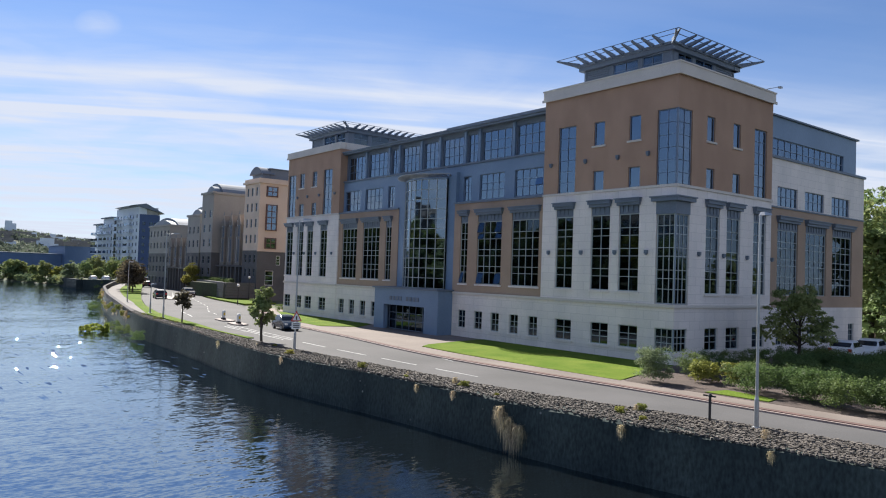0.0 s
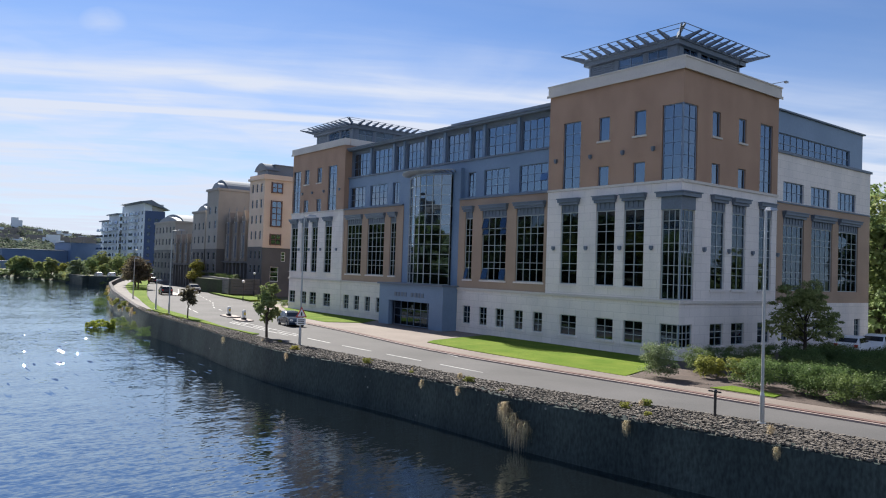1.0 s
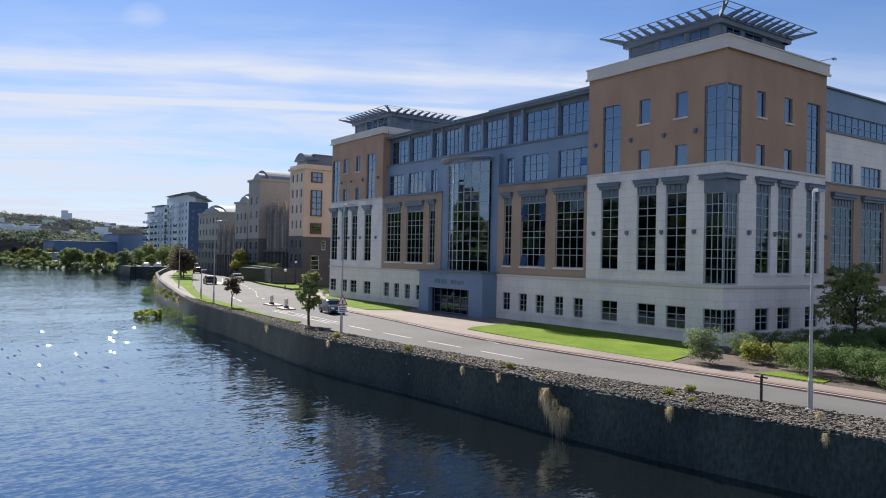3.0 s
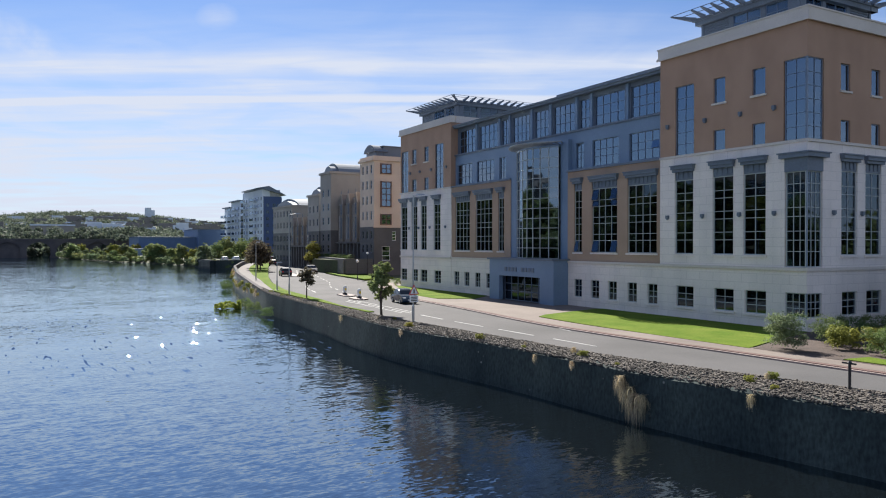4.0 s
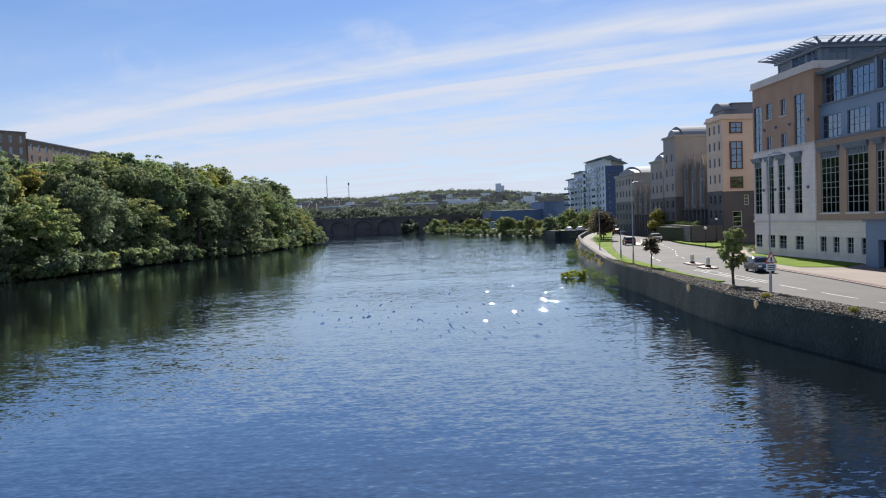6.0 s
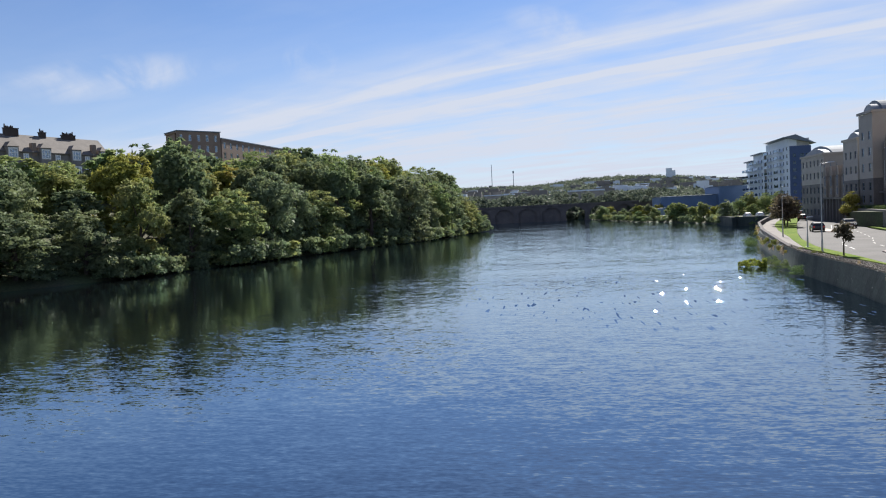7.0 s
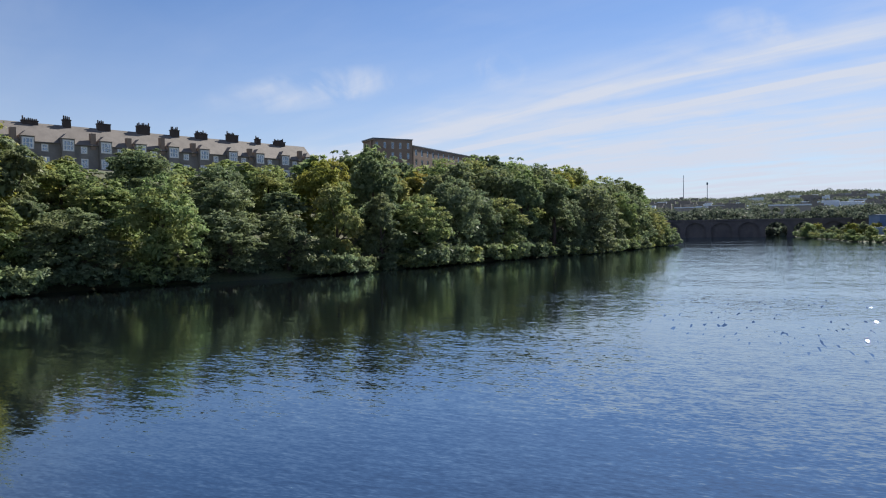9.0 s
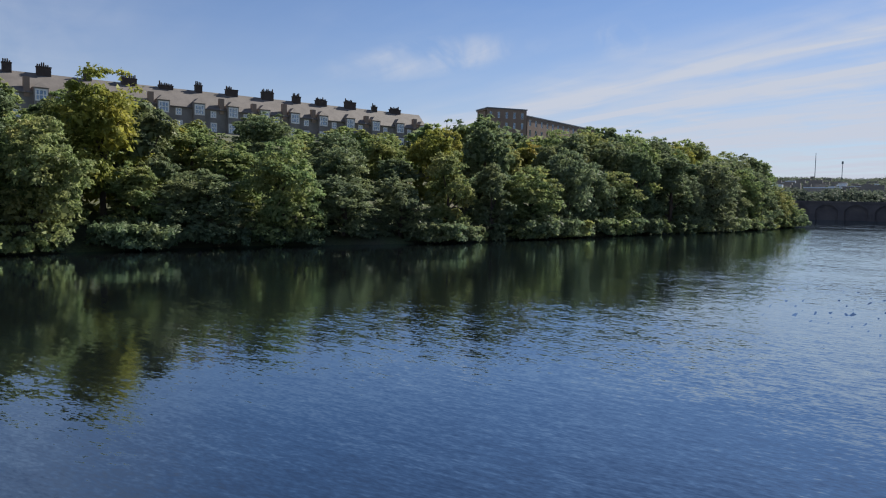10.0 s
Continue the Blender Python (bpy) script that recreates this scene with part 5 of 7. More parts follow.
for x, y in ((0.5, 128), (3.6, 140), (-1.5, 119)):
    plant(COPPER, (x, y, 0.1), 0.92, y, "copper-leaved tree on the riverside verge")
shrub(PLANTS["reed"], (-21.2, 61.0, WATER_Z - 0.1), "bright yellow-green reeds at the foot of the quay", 0.2, 0.75, "reeds", "reed_bed")
for x, y, k, s in ((-20.1, 48.6, "dark", 0.5), (-19.5, 56.0, "dark", 0.5), (-18.9, 62.5, "dark", 0.5), (-13.6, 96, "green", 0.6), (-12.4, 101, "dark", 0.7)):
    shrub(PLANTS[k], (x, y, -2.2), "overgrown bush clinging to the quay foot", y, s)
for y, z, s in ((-5.3, -2.1, 0.7), (-4.9, -1.7, 0.62), (-5.6, -1.75, 0.5), (-4.4, -1.1, 0.5), (-10.5, -0.5, 0.26), (-1.2, -0.35, 0.2), (1.6, -0.4, 0.2), (14.5, -0.4, 0.22), (26, -0.5, 0.26), (-16.0, -0.4, 0.2)):
    shrub(PLANTS["weed"], (wall_front(y) - 0.16, y, z), "tuft of dry grass hanging from the quay wall", 0.0, s, "weeds", "dry_grass_tuft")
# bushes and trees along the far right bank
for i in range(75):
    y = rs.uniform(222, 440)
    x = float(right_x(np.array(y))) + 26 * rs.random() ** 2
    k = rs.choice(("green", "pale", "green2", "gold", "pale"))
    plant(TREES_FAR[k], (x, y, -0.8), rs.choice((0.2, 0.26, 0.34, 0.45, 0.6)), rs.uniform(0, 6), "low riverside tree on the far bank", squash=1.3, group="far bank trees")
for i in range(40):
    y = 206 + i * 5.9
    shrub(PLANTS["bank" if i % 2 else "bank_dark"], (float(right_x(np.array(y))) + rs.uniform(-1.0, 3.5), y, -2.0), "low bush along the far river bank", rs.uniform(0, 6), rs.uniform(0.7, 1.3), group="far bank bushes")
for x, y, s in ((26, 268, 0.75), (34, 276, 0.7), (21, 262, 0.55), (40, 280, 0.75), (30, 262, 0.6)):
    plant(TREES["green"], (x, y, 0), s, y, "green tree before the pale blue flats", squash=1.1)


def far_woods():
    """Distant woods over the viaduct and on the hillside: nobody could count them."""
    rnd = np.random.default_rng(5)
    cl = []
    for i in range(8000):
        b = rnd.uniform(-20, 14)
        d = 520 + 2200 * rnd.random() ** 1.5
        x, y = EYE[0] - d * math.sin(radians(b)), EYE[1] + d * math.cos(radians(b))
        den = math.sin(x / 95.0 + 2) + math.sin(y / 120.0 + x / 300.0) + rnd.normal() * 0.5
        if den < (0.15 if d < 1300 else -0.7) and d < 2300:
            continue
        cl.append(((x, y, 0), rnd.uniform(3.0, 6.5) * (0.8 + d / 2200)))
    xs, ys = np.array([c[0][0] for c in cl]), np.array([c[0][1] for c in cl])
    zs = ground_height(xs, ys)
    cl = [((c[0][0], c[0][1], z + c[1] * 0.5), c[1]) for c, z in zip(cl, zs)]
    v, f = leaf_cloud(rnd, cl, 44, 3.4, up=0.3, flat=0.8)
    ob = mesh_from("far_woods", v.tolist(), f.tolist(), M["farwood"])
    tagged(ob, "distant woods covering the hillside beyond the viaduct", "woods", kind="stuff")
    cl = []
    for i in range(260):
        x = rnd.uniform(-190, 30)
        y = rnd.uniform(462, 560)
        cl.append(((x, y, 5.5 + rnd.uniform(0, 7.5) + (y - 462) * 0.03), rnd.uniform(2.5, 5.0)))
    for i in range(150):
        x = rnd.uniform(-6, 130)
        y = rnd.uniform(430, 520) + x * 0.3
        cl.append(((x, y, rnd.uniform(2, 9)), rnd.uniform(2.5, 5.0)))
    for i in range(170):
        cl.append(((rnd.uniform(-190, 20), rnd.uniform(456, 470), rnd.uniform(-2, 5.5)), rnd.uniform(2.0, 3.6)))
    v, f = leaf_cloud(rnd, cl, 190, 1.2, up=0.35, flat=0.85)
    tagged(mesh_from("viaduct_woods", v.tolist(), f.tolist(), M["farwood"]), "mixed green woods behind the viaduct", "woods", kind="stuff")


far_woods()


# ---- flats along the road ----
def simple_window(face, a, b, c, d, parent, cols=1, rows=2, material=None, glass=None):
    window(face, a, b, c, d, cols, rows, parent, back=0.14, frame_w=0.09, bar=0.07, material=material or M["white"], mesh=glass or PANE)


def block(thing_ob, x0, x1, y0, y1, z0, z1, front, side, material, thick=0.4, name="wall"):
    """Four walls; front: openings (a, b, c, d) in the river face, side: in the end face."""
    wall_panel(name, Face(x0, y0, 0, 1, -1, 0), 0, y1 - y0, z0, z1, front, thick, material, thing_ob)
    wall_panel(name, Face(x0, y0, 1, 0, 0, -1), thick + 0.002, x1 - x0, z0, z1, side, thick, material, thing_ob)
    part(name, boxes((x1 - thick, x1, y0 + thick + 0.002, y1, z0, z1)), material, thing_ob)
    part(name, boxes((x0 + thick + 0.002, x1 - thick - 0.002, y1 - thick, y1, z0, z1)), material, thing_ob)
    part("floor_slab", boxes((x0 + 1.8, x1 - 1, y0 + 1.8, y1 - 1, z0 + 0.1, z1 - 0.05)), M["inside"], thing_ob)


def vault(parent, x0, x1, y0, y1, z, rise, material, along="x", n=12):
    """A barrel-vaulted metal roof."""
    bm = bmesh.new()
    ends = []
    for e in (0, 1):
        ring = []
        for i in range(n + 1):
            t = i / n
            h = z + rise * math.sin(math.pi * t) ** 0.75
            p = (x0 + (x1 - x0) * e, y0 + (y1 - y0) * t, h) if along == "x" else (x0 + (x1 - x0) * t, y0 + (y1 - y0) * e, h)
            ring.append(bm.verts.new(p))
        ends.append(ring)
    for i in range(n):
        bm.faces.new((ends[0][i], ends[0][i + 1], ends[1][i + 1], ends[1][i]))
    bm.faces.new(ends[0]), bm.faces.new(ends[1][::-1])
    bm.faces.new((ends[0][0], ends[1][0], ends[1][-1], ends[0][-1]))
    bmesh.ops.recalc_face_normals(bm, faces=bm.faces)
    return part("vaulted_roof", bm, material, parent)


def gable(parent, x0, x1, y0, y1, z, rise, material, wallmat=None):
    """A pitched roof with its ridge along y."""
    bm = bmesh.new()
    v = [bm.verts.new(p) for p in ((x0 - 0.3, y0, z), (x1 + 0.3, y0, z), ((x0 + x1) / 2, y0, z + rise), (x0 - 0.3, y1, z), (x1 + 0.3, y1, z), ((x0 + x1) / 2, y1, z + rise))]
    for f in ((0, 2, 1), (3, 4, 5), (0, 3, 5, 2), (2, 5, 4, 1), (0, 1, 4, 3)):
        bm.faces.new([v[i] for i in f])
    bmesh.ops.recalc_face_normals(bm, faces=bm.faces)
    return part("pitched_roof", bm, material, parent)


def peach_tower():
    t = thing("apartment_block", "peach rendered apartment tower on a dark granite base", "apartment block")
    x0, x1, y0, y1 = 12.0, 26.0, 93.0, 99.4
    small = [(a, a + 0.75, z, z + 1.5) for a in (0.9, 2.8, 4.7) for z in (10.0, 12.8, 15.6, 18.4)]
    low = [(a, a + 0.75, z, z + 1.5) for a in (0.9, 2.8, 4.7) for z in (1.3, 4.0, 6.5)]
    bay = [(1.3, 3.3, 18.3, 20.1), (1.3, 3.3, 12.3, 16.9), (1.3, 3.3, 9.1, 11.0)]
    lowb = [(1.6, 3.2, 2.6, 5.2), (3.6, 4.4, 6.2, 7.9)]
    block(t, x0, x1, y0, y1, -0.3, 8.7, low, lowb, M["granite"])
    block(t, x0, x1, y0, y1, 8.701, 20.6, small, bay, M["sand"])
    Fx, Fy = Face(x0, y0, 0, 1, -1, 0), Face(x0, y0, 1, 0, 0, -1)
    for w in low + small:
        simple_window(Fx, *w, t, material=M["lead"])
    for w in lowb:
        simple_window(Fy, *w, t, 1, 3)
    for a, b, c, d in bay:
        window(Fy, a, b, c, d, 2, max(2, round((d - c) / 1.1)), t, back=-0.25, frame_w=0.16, bar=0.14, material=M["brickedge"], mesh=PANE)
        bm = bmesh.new()
        fbox(bm, Fy, a - 0.06, a, c - 0.05, d + 0.05, 0.003, 0.32)
        fbox(bm, Fy, b, b + 0.06, c - 0.05, d + 0.05, 0.003, 0.32)
        part("bay_cheek", bm, M["brickedge"], t)
    part("string_course", boxes((x0 - 0.15, x1, y0 - 0.15, y0 - 0.003, 8.55, 8.85)), M["sand"], t)
    part("cornice", boxes((x0 - 0.35, x1 + 0.2, y0 - 0.35, y1 + 0.2, 20.61, 21.0)), M["sand"], t)
    part("parapet", boxes((x0 - 0.1, x1, y0 - 0.1, y1, 21.002, 21.5)), M["sand"], t)
    part("penthouse", boxes((x0 + 2.4, x1, y0 + 1.2, y1 - 0.6, 21.5, 23.4)), M["roof"], t)
    vault(t, x0 + 0.6, x0 + 3.2, y0 + 0.8, y1 - 0.2, 22.4, 1.4, M["roof"])
    part("penthouse_glazing", boxes((x0 + 1.0, x0 + 2.398, y0 + 1.3, y1 - 0.7, 21.5, 22.5)), M["lead"], t)
    part("roof", boxes((x0 + 2.2, x1 + 0.2, y0 + 1.0, y1 - 0.4, 23.402, 23.55)), M["roof"], t)


def gabled_row(x0, x1, y0, y1, ze, n, label, wall, base=5.6):
    """Terraced flats: bays with tall windows, pointed gables and finials."""
    t = thing("terraced_flats", label, "apartment block")
    w = (y1 - y0) / n
    lows, highs = [], []
    for i in range(n):
        a = i * w
        lows += [(a + w * 0.18, a + w * 0.36, 1.0, 4.4), (a + w * 0.62, a + w * 0.80, 1.0, 4.4)]
        highs += [(a + w * 0.16, a + w * 0.34, base + 0.9, ze - 1.2), (a + w * 0.58, a + w * 0.68, base + 0.9, ze - 2.0), (a + w * 0.80, a + w * 0.9, base + 0.9, ze - 2.0)]
    block(t, x0, x1, y0, y1, -0.3, base, lows, [], M["granite"])
    block(t, x0, x1, y0, y1, base + 0.001, ze, highs, [], wall)
    Fx = Face(x0, y0, 0, 1, -1, 0)
    for a, b, c, d in lows + highs:
        simple_window(Fx, a, b, c, d, t, 1, 4)
    for i in range(n):
        a = i * w
        a0, a1, am, proud = a + w * 0.08, a + w * 0.44, a + w * 0.26, 0.45
        bm = bmesh.new()
        v = [bm.verts.new(Fx.at(p, o, z)) for o in (proud, -3.0) for p, z in ((a0, base + 0.5), (a1, base + 0.5), (a1, ze + 0.3), (am, ze + 2.2), (a0, ze + 0.3))]
        bm.faces.new(v[:5]), bm.faces.new(v[5:][::-1])
        for k in range(5):
            bm.faces.new((v[k], v[k + 5], v[(k + 1) % 5 + 5], v[(k + 1) % 5]))
        bmesh.ops.recalc_face_normals(bm, faces=bm.faces)
        part("gabled_bay", bm, wall, t)
        g = Fx.moved(o=proud + 0.02)
        wt = (a1 - a0)
        for lo, hi in ((base + 1.0, ze - 2.4), (ze - 2.0, ze + 0.2)):
            window(g, a0 + wt * 0.25, a1 - wt * 0.25, lo, hi, 2, 3, t, back=0.02, frame_w=0.12, bar=0.07, material=M["lead"])
        for p, q in ((a0 - 0.1, am), (am, a1 + 0.1)):
            bm = bmesh.new()
            zz = [ze + 0.3 if abs(e - am) > 0.01 else ze + 2.25 for e in (p, q)]
            tube(bm, Fx.at(p, proud, zz[0]), Fx.at(q, proud, zz[1]), 0.14, 0.14, 6)
            part("coping", bm, M["taupe"], t)
        bm = bmesh.new()
        tube(bm, Fx.at(am, proud, ze + 2.2), Fx.at(am, proud, ze + 3.0), 0.12, 0.03, 6)
        part("finial", bm, M["lead"], t)
        bm = bmesh.new()
        fbox(bm, Fx, a + w * 0.52, a + w * 0.96, ze - 0.1, ze + 1.4, -1.4, -0.2)
        part("dormer", bm, wall, t)
        window(Fx.moved(o=-0.18), a + w * 0.58, a + w * 0.9, ze + 0.15, ze + 1.25, 2, 1, t, back=0.02, frame_w=0.1, bar=0.07, material=M["white"])
        bm = bmesh.new()
        fbox(bm, Fx, a + w * 0.02, a + w * 0.98, base + 0.1, base + 0.4, 0.003, 0.7)
        part("balcony_ledge", bm, M["granite"], t)
        for p in (a + w * 0.06, a + w * 0.48):
            bm = bmesh.new()
            fbox(bm, Fx, p - 0.2, p + 0.2, -0.2, base + 0.09, 0.003, 0.5)
            part("pier", bm, M["granite"], t)
    gable(t, x0 + 0.4, x1, y0, y1, ze - 0.05, 2.6, M["slate"])


def taupe_tower(x0, x1, y0, y1, zt, rise, label, cap_front=True):
    t = thing("apartment_block", label, "apartment block")
    n = max(2, round((y1 - y0) / 2.6))
    w = (y1 - y0) / n
    wins = [((i + 0.3) * w, (i + 0.62) * w, z, z + 1.5) for i in range(n) for z in np.arange(9.6, zt - 2, 2.9)]
    low = [((i + 0.3) * w, (i + 0.62) * w, z, z + 1.5) for i in range(n) for z in (1.2, 3.9, 6.2)]
    sw = [(1.2, 2.0, z, z + 1.5) for z in np.arange(9.6, zt - 2, 2.9)]
    block(t, x0, x1, y0, y1, -0.3, 8.4, low, [], M["granite"])
    block(t, x0, x1, y0, y1, 8.401, zt, wins, [], M["taupe"])
    Fx = Face(x0, y0, 0, 1, -1, 0)
    for v in wins + low:
        simple_window(Fx, *v, t, material=M["lead"])
    part("cornice", boxes((x0 - 0.3, x1, y0 - 0.3, y1 + 0.2, zt + 0.002, zt + 0.45)), M["taupe"], t)
    vault(t, x0 + 2.0, x1, y0 + 0.2, y1 + 3, zt + 0.45, rise, M["roof"], "x")
    vault(t, x0 + 0.6, x0 + 1.98, y0 + 0.9, y1 - 0.6, zt + 0.45, rise * 0.62, M["lead"], "x")
    return t


peach_tower()
gabled_row(13.6, 24.0, 99.42, 114.7, 13.4, 4, "taupe stone terraced flats with pointed gables", M["darkstone"])
taupe_tower(12.0, 24.0, 114.8, 121.0, 20.1, 2.1, "taupe apartment tower with a barrel-vaulted roof")
taupe_tower(13.0, 25.0, 124.5, 132.0, 16.1, 1.9, "taupe apartment tower with a curved lantern roof")
gabled_row(13.8, 24.0, 132.02, 147.0, 9.6, 4, "taupe terraced flats with a tiled pitched roof", M["darkstone"], 4.8)
gabled_row(14.4, 24.0, 121.02, 124.48, 11.4, 1, "narrow taupe flats between two towers", M["taupe"])
taupe_tower(15.0, 32.0, 150.0, 166.0, 14.9, 2.0, "long taupe apartment block with a vaulted roof")


def blue_flats():
    t = thing("apartment_tower", "pale blue and navy apartment tower with stacked balconies", "apartment block")
    x0, y0 = 46.5, 290.0
    for (ya, yb, zt) in ((y0, y0 + 34, 29.5), (y0 + 34.01, y0 + 52, 26.0), (y0 + 52.02, y0 + 66, 23.5)):
        n = max(2, int((yb - ya) / 4.5))
        w = (yb - ya) / n
        wins = [((i + 0.3) * w, (i + 0.66) * w, z, z + 1.5) for i in range(n) for z in np.arange(1.2, zt - 2.2, 2.95)]
        Fx = Face(x0 if ya == y0 else x0 - 1.2, ya, 0, 1, -1, 0)
        wall_panel("wall", Fx, 0, yb - ya, 0, zt, wins, 0.4, M["paleblue"], t)
        for v in wins:
            simple_window(Fx, *v, t, 2, 1, material=M["lead"])
        part("floor_slab", boxes((x0 + 2, x0 + 8, ya + 0.5, yb - 0.5, 0, zt - 0.1)), M["inside"], t)
        if ya > y0:
            part("roof", boxes((x0 - 2.4, x0 + 8, ya - 0.6, yb + 0.5, zt + 0.002, zt + 0.5)), M["lead"], t)
        for z in np.arange(3.9, zt - 2, 2.95):
            for a in ((yb - ya) * 0.32, (yb - ya) * 0.80):
                bm = bmesh.new()
                fbox(bm, Fx, a - 2.6, a + 2.6, z, z + 0.22, 0.004, 2.2)
                bal = part("balcony", bm, M["paleblue"], t)
                bm = bmesh.new()
                fbox(bm, Fx, a - 2.6, a + 2.6, z + 0.222, z + 1.2, 2.1, 2.16)
                part("balcony_panel", bm, M["glass"], bal)
    Fy = Face(x0, y0, 1, 0, 0, -1)
    wl = [(a, a + 1.3, z, z + 1.5) for a in (1.6,) for z in np.arange(1.2, 24, 2.95)]
    wn = [(a, a + 1.6, z, z + 1.5) for a in (4.4, 6.4) for z in np.arange(1.2, 24, 2.95)]
    wall_panel("wall", Fy, 0.41, 8.6, 0, 26.4, wn + wl, 0.4, M["navy"], t, "navy blue clad end wall")
    for v in wn + wl:
        simple_window(Fy, *v, t, 2, 1, material=M["navy"], glass=PANE_LO)
    part("wall", boxes((x0 + 8.2, x0 + 8.6, y0 + 0.41, y0 + 60, 0, 26.4)), M["navy"], t)
    part("wall", boxes((x0 + 0.41, x0 + 3.2, y0 + 0.02, y0 + 30, 26.41, 29.4)), M["paleblue"], t)
    bm = bmesh.new()
    v = [bm.verts.new(p) for p in ((x0 - 2.2, y0 - 1.5, 30.0), (x0 + 2.5, y0 - 1.5, 30.9), (x0 + 10.2, y0 - 1.5, 27.0), (x0 - 2.2, y0 + 30, 30.0), (x0 + 2.5, y0 + 30, 30.9), (x0 + 10.2, y0 + 30, 27.0))]
    for f in ((0, 1, 4, 3), (1, 2, 5, 4), (0, 2, 1), (3, 4, 5), (0, 3, 5, 2)):
        bm.faces.new([v[i] for i in f])
    bmesh.ops.recalc_face_normals(bm, faces=bm.faces)
    part("oversailing_roof", bm, M["lead"], t)


blue_flats()


# ---- terraces and flats above the wooded bank ----
def terraced_houses():
    p0, p1 = Vector((-219.0, 14.0, 0)), Vector((-169.0, 163.0, 0))
    u = (p1 - p0).normalized()
    o = Vector((u.y, -u.x, 0))
    w, n = 8.7, 18
    z0 = 19.0
    rnd = random.Random(31)
    wins = [(0.9, 2.6, 2.0, 4.2), (5.3, 7.6, 1.6, 4.4), (0.9, 2.4, 5.4, 7.1)]
    for i in range(n):
        q = p0 + u * (i * w)
        f = Face(q.x, q.y, u.x, u.y, o.x, o.y)
        h = thing("terraced_house", "granite terraced house with slate roof, dormer and bay", "house", "terrace above the wooded bank")
        wall_panel("wall", f, 0, w, z0 - 5, z0 + 7.6, [(a, b, z0 + c, z0 + d) for a, b, c, d in wins], 0.4, M["house"], h)
        for a, b, c, d in wins:
            window(f, a, b, z0 + c, z0 + d, 2, 2, h, back=0.02, frame_w=0.3, bar=0.18, material=M["white"])
        bm = bmesh.new()
        v = [bm.verts.new(f.at(a, oo, z)) for a in (0, w) for oo, z in ((0.45, z0 + 7.5), (-4.5, z0 + 12.3), (-9.5, z0 + 7.5), (-9.5, z0 + 7.3), (0.45, z0 + 7.3))]
        for k in range(5):
            bm.faces.new((v[k], v[(k + 1) % 5], v[(k + 1) % 5 + 5], v[k + 5]))
        bm.faces.new(v[:5][::-1]), bm.faces.new(v[5:])
        bmesh.ops.recalc_face_normals(bm, faces=bm.faces)
        part("roof", bm, M["slate"], h)
        # dormer bay with a hipped slate cap
        bm = bmesh.new()
        fbox(bm, f, 5.0, 7.9, z0 + 0.5, z0 + 8.6, 0.003, 1.0)
        fbox(bm, f, 5.0, 7.9, z0 + 7.61, z0 + 8.6, -2.2, 0.0)
        part("dormer_bay", bm, M["house"], h)
        g = f.moved(o=1.02)
        window(g, 5.2, 7.7, z0 + 5.7, z0 + 8.3, [0.6, 1, 0.6], 2, h, back=0.02, frame_w=0.34, bar=0.2, material=M["white"])
        window(g, 5.2, 7.7, z0 + 1.8, z0 + 4.2, [0.6, 1, 0.6], 2, h, back=0.02, frame_w=0.34, bar=0.2, material=M["white"])
        bm = bmesh.new()
        base = [bm.verts.new(f.at(a, oo, z0 + 8.6)) for a, oo in ((4.8, 1.25), (8.1, 1.25), (8.1, -2.4), (4.8, -2.4))]
        tip = [bm.verts.new(f.at(a, oo, z0 + 9.9)) for a, oo in ((6.45, 0.0), (6.45, -2.4))]
        bm.faces.new((base[0], base[1], tip[0])), bm.faces.new((base[1], base[2], tip[1], tip[0])), bm.faces.new((base[3], base[0], tip[0], tip[1]))
        bm.faces.new((base[2], base[3], tip[1])), bm.faces.new(base[::-1])
        bmesh.ops.recalc_face_normals(bm, faces=bm.faces)
        part("dormer_roof", bm, M["slate"], h)
        cw, top, at = rnd.uniform(0.8, 1.9), z0 + rnd.uniform(12.5, 14.1), rnd.uniform(-0.9, 1.0)
        bm = bmesh.new()
        fbox(bm, f, at - cw, at + cw, z0 + 8.5, top, -4.9, -3.9)
        stack = part("chimney_stack", bm, M["chimney"], h)
        bm = bmesh.new()
        fbox(bm, f, at - cw - 0.1, at + cw + 0.1, top + 0.004, top + 0.25, -5.0, -3.8)
        part("chimney_cap", bm, M["chimney"], stack)
        for k in range(rnd.randint(3, 9)):
            bm = bmesh.new()
            c = f.at(at - cw + 0.25 + 0.42 * k, -4.4, top + 0.25)
            if c is None or 0.25 + 0.42 * k > 2 * cw - 0.1:
                bm.free()
                continue
            tube(bm, c, c + Vector((0, 0, rnd.uniform(0.35, 1.0))), 0.19, 0.15, 8)
            part("chimney_pot", bm, M["chimney"], stack)
        if rnd.random() < 0.7:
            bm = bmesh.new()
            fbox(bm, f, 3.2, 4.4, z0 + 6.5, z0 + rnd.uniform(9.8, 10.9), -0.9, 0.2)
            part("chimney_stack", bm, M["aptbrick"], h)


terraced_houses()


